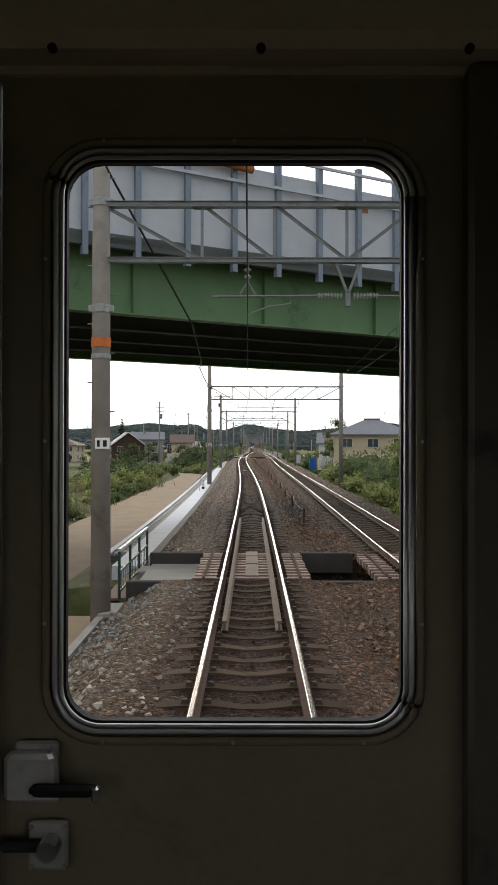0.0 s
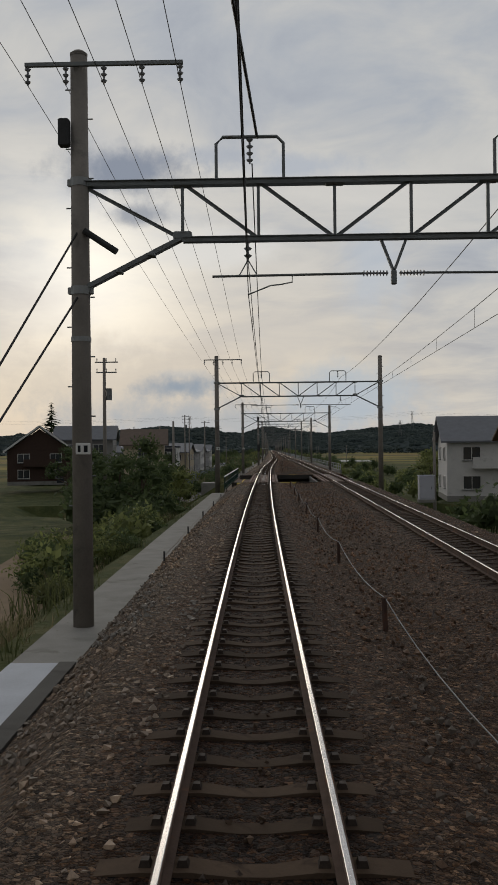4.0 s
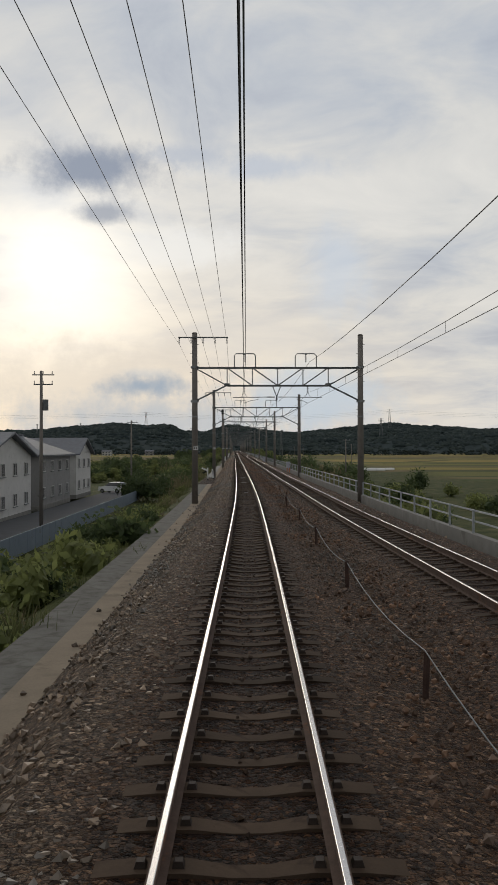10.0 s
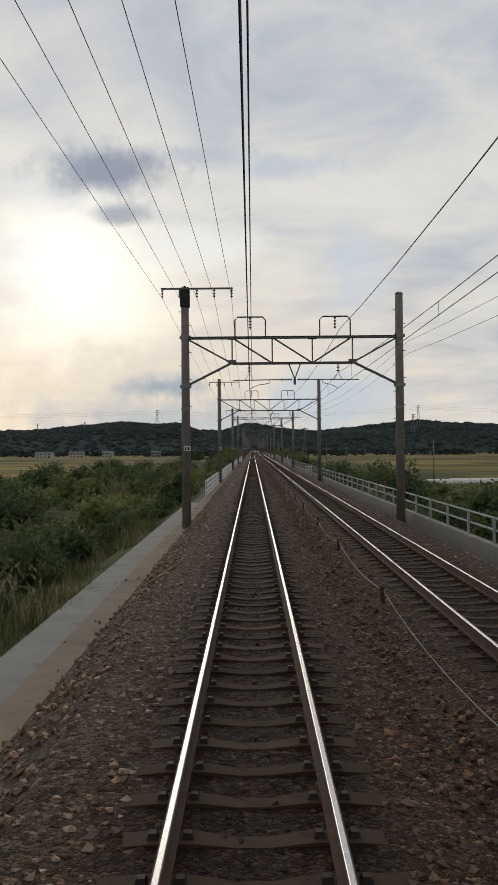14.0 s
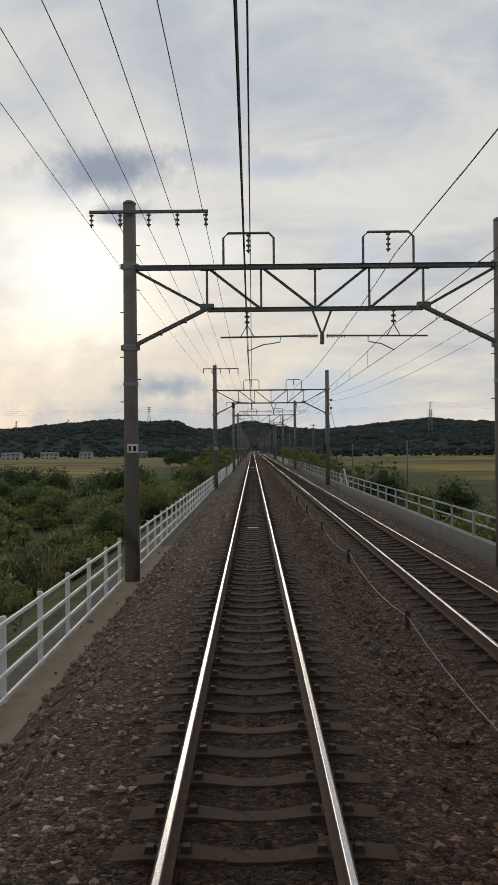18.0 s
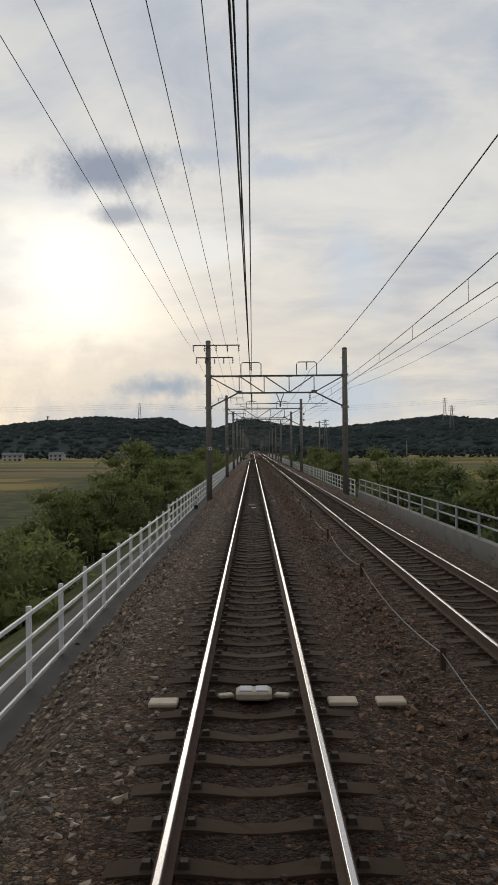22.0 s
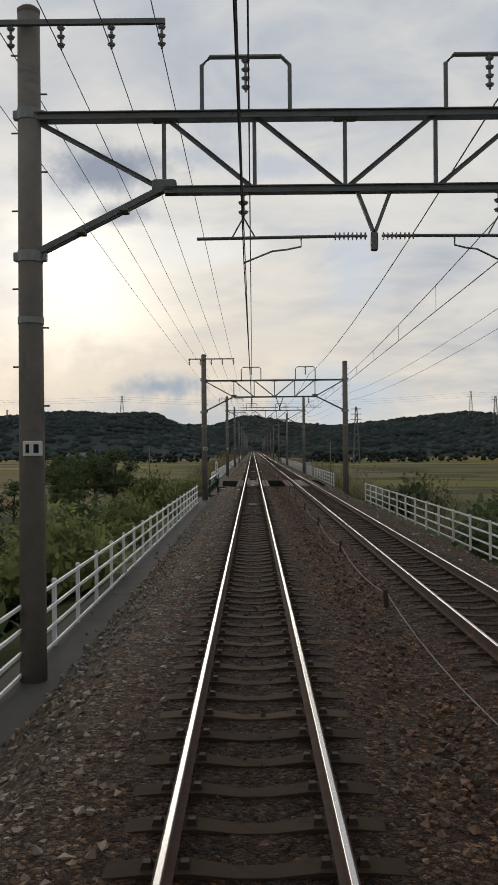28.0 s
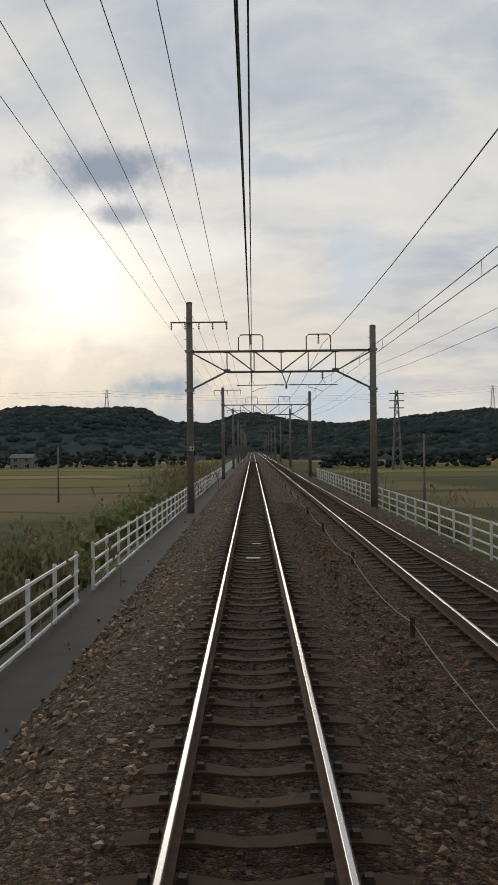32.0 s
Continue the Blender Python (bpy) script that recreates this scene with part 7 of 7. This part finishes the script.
part("point", Shape().put([(-0.085, -0.065, 1.01), (0.085, -0.065, 1.01), (0.085, 0.065, 1.01), (-0.085, 0.065, 1.01), (-0.05, 0, 1.1)], [(0, 1, 4), (1, 2, 4), (2, 3, 4), (3, 0, 4), (3, 2, 1, 0)]), SIGN_WHITE, h)
part("foot", Shape().box((0, 0, 0.05), (0.17, 0.13, 0.1), 0, 0.01), SIGN_BLACK, h)
for ch, zz in (("1", 0.82), ("2", 0.5)):
    letters(ch, 0.24, SIGN_BLACK, h, Matrix.Translation((0, -0.068, zz)) @ Matrix.Rotation(math.pi / 2, 4, "X"), "numeral")
part("fraction_bar", Shape().box((0, -0.067, 0.67), (0.13, 0.006, 0.022)), SIGN_BLACK, h)

# cable on short posts between the tracks
rope = thing("cable_line", (0, 0, 0), "pale sagging cable on short rusty posts between the tracks", "cable")
stake = Shape().box((0, 0, 0.2), (0.07, 0.05, 0.75), 0, 0.006).mesh("stake", RUST_STEEL)
lengths, at = [], None
for i, s in enumerate(runs(24, 1000, 8.0)):
    if any(a - 3 < s < b + 3 for a, b, _ in UNDER):
        at = None
        continue
    sep = glide(GAPS, s)
    x = left_x(s) + (1.75 if sep < 3.9 else 1.85) + (0.5 if s > 330 else 0.1)
    tall = 0.22 if s < 330 else -0.02
    ob = part("stake", stake, RUST_STEEL, rope)
    ob.location = (x, s, -0.35 if s < 330 else -0.5)
    ob.rotation_euler = (rnd.uniform(-0.08, 0.08), rnd.uniform(-0.08, 0.08), rnd.uniform(0, 1))
    here = Vector((x, s, tall + rnd.uniform(-0.04, 0.04)))
    if at is not None:
        lengths[-1] += hang(at, here, 0.16, 6)[1:]
    else:
        lengths.append([here])
    at = here
for pts in lengths:
    if len(pts) > 1:
        part("cable", Shape().line(pts, 0.008, 5), GALV, rope, "thin grey cable")

# edge cable along the walkway
edge = thing("edge_cable", (0, 0, 0), "pale cable on pegs along the walkway edge", "cable")
for a, b in ((140, 181), (208, 268)):
    q = [(left_x(s) - 2.72, s, -0.62 + 0.012 * math.sin(s * 0.9)) for s in runs(a, b, 1.0)]
    part("cable", Shape().line(q, 0.018, 5), TROUGH, edge)
    for s in runs(a, b, 9.0):
        part("peg", Shape().tube((left_x(s) - 2.66, s, -0.9), (left_x(s) - 2.66, s, -0.42), 0.03, None, 6), DARKSTEEL, edge)

# white paint marks on sleepers
for s, dx, w in ((211.2, -0.02, 0.16), (210.5, -0.02, 0.16), (211.2, -0.9, 0.22), (210.5, -0.92, 0.26), (67.0, 0.92, 0.22), (97.4, 0.92, 0.24), (97.0, -0.02, 0.3), (95.4, -0.02, 0.36), (181.6, -0.95, 0.22), (180.9, 0.05, 0.18), (266.3, 0.9, 0.28), (265.0, -0.05, 0.3), (266.6, 0.0, 0.25), (269.3, 0.0, 0.4), (274.6, 0.92, 0.25), (358, 0.0, 0.4), (545.2, 0.0, 0.35), (670.0, 0.04, 0.2), (671.8, -0.05, 0.42), (674.5, 1.05, 0.22), (674.5, 2.3, 0.22), (937.0, 0.0, 0.35), (940.6, 0.1, 0.25), (859.4, -0.95, 0.2), (401.0, 2.4, 0.25), (844.1, 0.0, 0.42), (905.5, 0.0, 0.5), (905.5, -0.9, 0.34), (905.5, 0.92, 0.34), (626.4, 0.0, 0.5), (626.4, -0.9, 0.3), (341.2, 0.05, 0.45), (368.3, 0.0, 0.4), (480.0, 0.0, 0.4)):
    k = round(s / SPACING) * SPACING
    zz = -0.158 if abs(dx) > 0.4 else -0.183
    n = 5
    edge_a = [(left_x(k) + dx + w * (i / n - 0.5), k - 0.05 + rnd.uniform(-0.025, 0.025), zz) for i in range(n + 1)]
    edge_b = [(x, y + rnd.uniform(0.05, 0.11), z) for x, y, z in edge_a]
    low_a, low_b = [(x, y, z - 0.02) for x, y, z in edge_a], [(x, y, z - 0.02) for x, y, z in edge_b]
    m = n + 1
    faces = [(i, i + 1, m + i + 1, m + i) for i in range(n)] + [(2 * m + i, 2 * m + i + 1, i + 1, i) for i in range(n)]
    single("paint_mark", Shape().put(edge_a + edge_b + low_a + low_b, faces), SIGN_WHITE, "worn white paint mark on a sleeper", "paint mark", "paint marks on sleepers")

# transponder between the rails, with pale blocks beside it
tx = left_x(638.8)
t = thing("transponder", (tx, 638.8, -0.17), "cream ribbed transponder box bolted between the rails", "transponder")
part("case", Shape().box((0, 0, 0.04), (0.38, 0.28, 0.09), 0, 0.02), CREAM_BOX, t)
for dx in (-0.085, 0.085):
    part("lid", Shape().box((dx, 0, 0.09), (0.14, 0.2, 0.02), 0, 0.008), CABINET, t)
for dx in (-0.3, 0.3):
    part("bracket", Shape().box((dx, 0.02, 0.015), (0.16, 0.1, 0.04), 0.3 if dx < 0 else -0.3, 0.01), CREAM_BOX, t)
for dx in (-0.94, 0.92, 1.42):
    single("marker_block", Shape().box((tx + dx, 638.6, -0.165), (0.3, 0.24, 0.05), 0, 0.012), CREAM_BOX, "pale flat marker plate beside the rail", "marker plate", "marker plates")
for k in range(326, 363, 3):
    single("paint_dot", Shape().box((left_x(k * SPACING), k * SPACING, -0.19), (0.07, 0.07, 0.008), 0.4), SIGN_WHITE, "small white paint dot on a sleeper", "paint mark", "paint dots on sleepers")

# cabinets and boxes beyond the far track
def cabinet(x, s, z, w, d, hgt, label, legs=None):
    c = thing("equipment_cabinet", (x, s, z), label, "cabinet", "trackside cabinets")
    lift = 0.7 if legs else 0.08
    part("body", Shape().box((0, 0, lift + hgt / 2), (w, d, hgt), 0, 0.025), CABINET, c)
    part("cap", Shape().box((0, 0, lift + hgt + 0.03), (w + 0.08, d + 0.08, 0.06), 0, 0.02), CABINET, c)
    part("door", Shape().box((0, -d / 2 - 0.012, lift + hgt / 2), (w * 0.86, 0.02, hgt * 0.88), 0, 0.006), CABINET, c)
    part("handle", Shape().box((w * 0.3, -d / 2 - 0.04, lift + hgt / 2), (0.03, 0.03, 0.16), 0, 0.006), DARKSTEEL, c)
    if legs:
        for dx in (-0.14, 0.14):
            part("leg", Shape().box((dx, 0, lift / 2 - 0.1), (0.09, 0.09, lift + 0.2), 0, 0.006), legs, c, "red painted leg")
    else:
        part("plinth", Shape().box((0, 0, 0), (w + 0.1, d + 0.1, 0.2), 0, 0.02), CONCRETE, c)


cabinet(8.7, 172, -0.95, 0.95, 0.7, 1.5, "tall pale grey equipment cabinet on a concrete plinth")
cabinet(right_x(404) + 2.72, 404, -0.75, 0.5, 0.35, 0.75, "small white box on two red legs", SIGN_ORANGE)
cabinet(right_x(913) + 3.3, 913, -0.9, 0.7, 0.5, 1.5, "grey equipment cabinet beside the white fence")
cabinet(right_x(500) + 2.7, 500, -0.9, 0.45, 0.4, 1.2, "narrow grey equipment cabinet beside the railing")
tp = thing("tarpaulin_screen", (8.7, 131, -1.1), "bright blue tarpaulin stretched on a frame", "tarpaulin")
part("sheet", Shape().put([(-0.45 + 0.1125 * i, 0.05 * math.sin(i * 1.9), 0.05 + 1.65 * j) for j in (0, 1) for i in range(9)] + [(-0.45 + 0.1125 * i, 0.03 + 0.05 * math.sin(i * 1.9), 0.05 + 1.65 * j) for j in (0, 1) for i in range(9)],
                          [(i, i + 1, i + 10, i + 9) for i in range(8)] + [(i + 27, i + 28, i + 19, i + 18) for i in range(8)] + [(i + 9, i + 10, i + 28, i + 27) for i in range(8)]), TARP, tp)
for dx in (-0.45, 0.45):
    part("frame_post", Shape().tube((dx, 0, -0.2), (dx, 0, 1.75), 0.03, None, 6), GALV, tp)
cf = thing("panel_fence", (0, 0, 0), "pale corrugated panel fence beside the houses", "fence")
for i in range(9):
    part("fence_panel", Shape().box((9.6 + 0.62 * i, 130 - 0.3 * i, -0.2), (0.58, 0.06, 1.7), 0, 0.01), CABINET if i % 2 else HOUSE_WHITE, cf)


# return panel at the start of the last white railing
rp = thing("white_fence_end", (-3.7, 881.7, -0.76), "short white railing panel closing the end of the fence", "fence")
for dx, dy in ((0.0, 0.0), (0.55, -1.7)):
    part("post", Shape().box((dx, dy, 0.56), (0.07, 0.07, 1.12), 0, 0.008), WHITE_PAINT, rp)
for z in (1.05, 0.72, 0.40, 0.1):
    part("rail", Shape().beam((0.0, 0.0, z), (0.55, -1.7, z), 0.04, 0.05), WHITE_PAINT, rp)

# low plastic tunnels on the field
for x, y, ln in ((38, 578, 9), (43, 583, 12), (47, 589, 12)):
    z = ground_z(x, y)
    tun = thing("plastic_tunnel", (x, y, z), "low white plastic growing tunnel on the field", "tunnel", "growing tunnels")
    arc = [(0.9 * math.cos(a), 0.85 * math.sin(a)) for a in [math.pi * i / 8 for i in range(9)]]
    part("cover", Shape().put([(sx * ln / 2, q, w) for sx in (-1, 1) for q, w in arc], [(i, i + 1, i + 10, i + 9) for i in range(8)] + [tuple(range(8, -1, -1)), tuple(range(9, 18))]), SIGN_WHITE, tun)
    for k in range(int(ln / 3) + 1):
        part("hoop", Shape().line([(-ln / 2 + 3 * k, q * 1.02, w * 1.02) for q, w in arc], 0.03, 5), GALV, tun)


# ---- first carriage: the end wall with its window, at the start of the line ----
def rounded(w, hgt, r, n=6):
    out = []
    for cx, cz, a0 in ((w / 2 - r, hgt / 2 - r, 0), (-w / 2 + r, hgt / 2 - r, 90), (-w / 2 + r, -hgt / 2 + r, 180), (w / 2 - r, -hgt / 2 + r, 270)):
        out += [(cx + r * math.cos(radians(a0 + 90 * i / n)), cz + r * math.sin(radians(a0 + 90 * i / n))) for i in range(n + 1)]
    return out


def ring_plate(inner, outer, y0, y1):
    """A plate with a hole: two closed outlines with as many corners."""
    n = len(inner)
    vs = [(x, y, z) for y in (y0, y1) for line in (inner, outer) for x, z in line]
    fs = []
    for i in range(n):
        j = (i + 1) % n
        fs += [(i, j, n + j, n + i), (2 * n + j, 2 * n + i, 3 * n + i, 3 * n + j), (j, i, 2 * n + i, 2 * n + j), (n + i, n + j, 3 * n + j, 3 * n + i)]
    return Shape().put(vs, fs)


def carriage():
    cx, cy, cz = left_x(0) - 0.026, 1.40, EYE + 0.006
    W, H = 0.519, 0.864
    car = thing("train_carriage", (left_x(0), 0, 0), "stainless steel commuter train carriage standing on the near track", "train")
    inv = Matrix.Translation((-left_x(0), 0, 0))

    def put(name, sh, mat, parent=car, label="", smooth=False):
        sh.v = [tuple(inv @ Vector(p)) for p in sh.v] if parent is car or parent.parent is car else sh.v
        return part(name, sh, mat, parent, label, smooth)

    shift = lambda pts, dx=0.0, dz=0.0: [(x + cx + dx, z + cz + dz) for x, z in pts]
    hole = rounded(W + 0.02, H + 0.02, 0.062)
    # door panel round the window, its dimmer light put into a darker paint
    put("door_panel", ring_plate(shift(hole), shift([(max(-0.36, min(0.36, x * 3)), max(-1.28, min(0.62, z * 3))) for x, z in hole]), cy, cy + 0.035), DOOR_SHADED, car, "brown-grey gangway door with shade painted into its colour")
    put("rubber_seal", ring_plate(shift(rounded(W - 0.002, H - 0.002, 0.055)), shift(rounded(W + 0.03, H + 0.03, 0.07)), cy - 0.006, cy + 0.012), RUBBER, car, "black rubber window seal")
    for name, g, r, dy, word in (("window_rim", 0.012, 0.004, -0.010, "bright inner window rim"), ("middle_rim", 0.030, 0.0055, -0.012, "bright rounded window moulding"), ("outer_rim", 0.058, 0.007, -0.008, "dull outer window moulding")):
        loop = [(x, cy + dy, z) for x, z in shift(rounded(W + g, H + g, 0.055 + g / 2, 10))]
        put(name, Shape().line(loop + loop[:1], r, 8), CAB_TRIM if g < 0.05 else DOOR_SHADED, car, word, True)
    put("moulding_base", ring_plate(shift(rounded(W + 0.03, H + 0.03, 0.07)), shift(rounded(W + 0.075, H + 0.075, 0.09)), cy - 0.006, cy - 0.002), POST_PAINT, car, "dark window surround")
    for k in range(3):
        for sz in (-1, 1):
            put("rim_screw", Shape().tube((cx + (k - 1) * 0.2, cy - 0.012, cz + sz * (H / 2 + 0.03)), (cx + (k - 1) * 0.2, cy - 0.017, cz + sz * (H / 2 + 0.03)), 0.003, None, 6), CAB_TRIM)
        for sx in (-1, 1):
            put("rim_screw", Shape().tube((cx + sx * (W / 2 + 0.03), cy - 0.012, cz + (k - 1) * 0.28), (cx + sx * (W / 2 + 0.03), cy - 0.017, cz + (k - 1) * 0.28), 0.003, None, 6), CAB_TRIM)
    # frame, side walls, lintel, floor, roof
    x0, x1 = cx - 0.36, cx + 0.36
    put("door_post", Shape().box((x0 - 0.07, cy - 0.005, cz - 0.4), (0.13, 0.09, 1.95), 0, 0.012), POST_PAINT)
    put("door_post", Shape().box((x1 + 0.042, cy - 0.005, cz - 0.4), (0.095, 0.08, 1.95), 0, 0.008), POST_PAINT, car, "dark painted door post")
    put("post_edge", Shape().box((x1 + 0.1, cy - 0.04, cz - 0.4), (0.012, 0.03, 1.95), 0, 0.003), DOOR_SHADED, car, "lighter edge strip of the door post")
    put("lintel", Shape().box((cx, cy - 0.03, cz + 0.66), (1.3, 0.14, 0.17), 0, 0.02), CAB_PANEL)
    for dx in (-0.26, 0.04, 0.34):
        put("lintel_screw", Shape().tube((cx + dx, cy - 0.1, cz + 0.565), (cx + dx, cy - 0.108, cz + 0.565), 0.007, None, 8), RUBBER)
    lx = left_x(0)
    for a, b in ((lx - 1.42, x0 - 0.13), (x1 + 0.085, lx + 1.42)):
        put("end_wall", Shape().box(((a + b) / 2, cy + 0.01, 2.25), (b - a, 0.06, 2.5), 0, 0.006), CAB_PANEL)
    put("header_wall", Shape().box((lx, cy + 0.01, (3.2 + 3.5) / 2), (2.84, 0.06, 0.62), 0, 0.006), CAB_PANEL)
    put("floor", Shape().box((lx, -8.6, 1.02), (2.84, 20.2, 0.12), 0, 0.01), DARK_CONCRETE)
    put("roof", Shape().sweep([(-1.46, 3.42), (-1.2, 3.66), (-0.6, 3.78), (0.6, 3.78), (1.2, 3.66), (1.46, 3.42), (1.38, 3.42), (1.15, 3.6), (0.6, 3.7), (-0.6, 3.7), (-1.15, 3.6), (-1.38, 3.42)], [(lx, -18.7, 0), (lx, 1.46, 0)]), CAR_BODY)
    for sg in (-1, 1):
        x = lx + sg * 1.43
        put("side_wall", Shape().box((x, -8.6, 1.45), (0.06, 20.2, 1.0), 0, 0.006), CAR_BODY)
        put("side_wall", Shape().box((x, -8.6, 3.13), (0.06, 20.2, 0.64), 0, 0.006), CAR_BODY)
        for y0, y1 in ((-18.7, -17.4), (-15.6, -14.8), (-13.0, -12.2), (-10.4, -9.6), (-7.8, -7.0), (-5.2, -3.9), (-2.6, -2.1), (-0.4, 1.44)):
            put("window_pillar", Shape().box((x, (y0 + y1) / 2, 2.38), (0.06, y1 - y0, 0.88), 0, 0.006), CAR_BODY)
    put("end_wall", Shape().box((lx, -18.72, 2.3), (2.9, 0.06, 2.7), 0, 0.006), CAR_BODY)
    put("underframe", Shape().box((lx, -8.6, 0.86), (2.5, 19.4, 0.22), 0, 0.02), DARKSTEEL)
    for yb in (-3.0, -14.8):
        put("bogie_frame", Shape().box((lx, yb, 0.55), (1.9, 2.6, 0.25), 0, 0.03), DARKSTEEL)
        for dy in (-1.0, 1.0):
            for sg in (-1, 1):
                put("wheel", Shape().tube((lx + sg * 0.53, yb + dy, 0.43), (lx + sg * 0.64, yb + dy, 0.43), 0.43, None, 20), DARKSTEEL)
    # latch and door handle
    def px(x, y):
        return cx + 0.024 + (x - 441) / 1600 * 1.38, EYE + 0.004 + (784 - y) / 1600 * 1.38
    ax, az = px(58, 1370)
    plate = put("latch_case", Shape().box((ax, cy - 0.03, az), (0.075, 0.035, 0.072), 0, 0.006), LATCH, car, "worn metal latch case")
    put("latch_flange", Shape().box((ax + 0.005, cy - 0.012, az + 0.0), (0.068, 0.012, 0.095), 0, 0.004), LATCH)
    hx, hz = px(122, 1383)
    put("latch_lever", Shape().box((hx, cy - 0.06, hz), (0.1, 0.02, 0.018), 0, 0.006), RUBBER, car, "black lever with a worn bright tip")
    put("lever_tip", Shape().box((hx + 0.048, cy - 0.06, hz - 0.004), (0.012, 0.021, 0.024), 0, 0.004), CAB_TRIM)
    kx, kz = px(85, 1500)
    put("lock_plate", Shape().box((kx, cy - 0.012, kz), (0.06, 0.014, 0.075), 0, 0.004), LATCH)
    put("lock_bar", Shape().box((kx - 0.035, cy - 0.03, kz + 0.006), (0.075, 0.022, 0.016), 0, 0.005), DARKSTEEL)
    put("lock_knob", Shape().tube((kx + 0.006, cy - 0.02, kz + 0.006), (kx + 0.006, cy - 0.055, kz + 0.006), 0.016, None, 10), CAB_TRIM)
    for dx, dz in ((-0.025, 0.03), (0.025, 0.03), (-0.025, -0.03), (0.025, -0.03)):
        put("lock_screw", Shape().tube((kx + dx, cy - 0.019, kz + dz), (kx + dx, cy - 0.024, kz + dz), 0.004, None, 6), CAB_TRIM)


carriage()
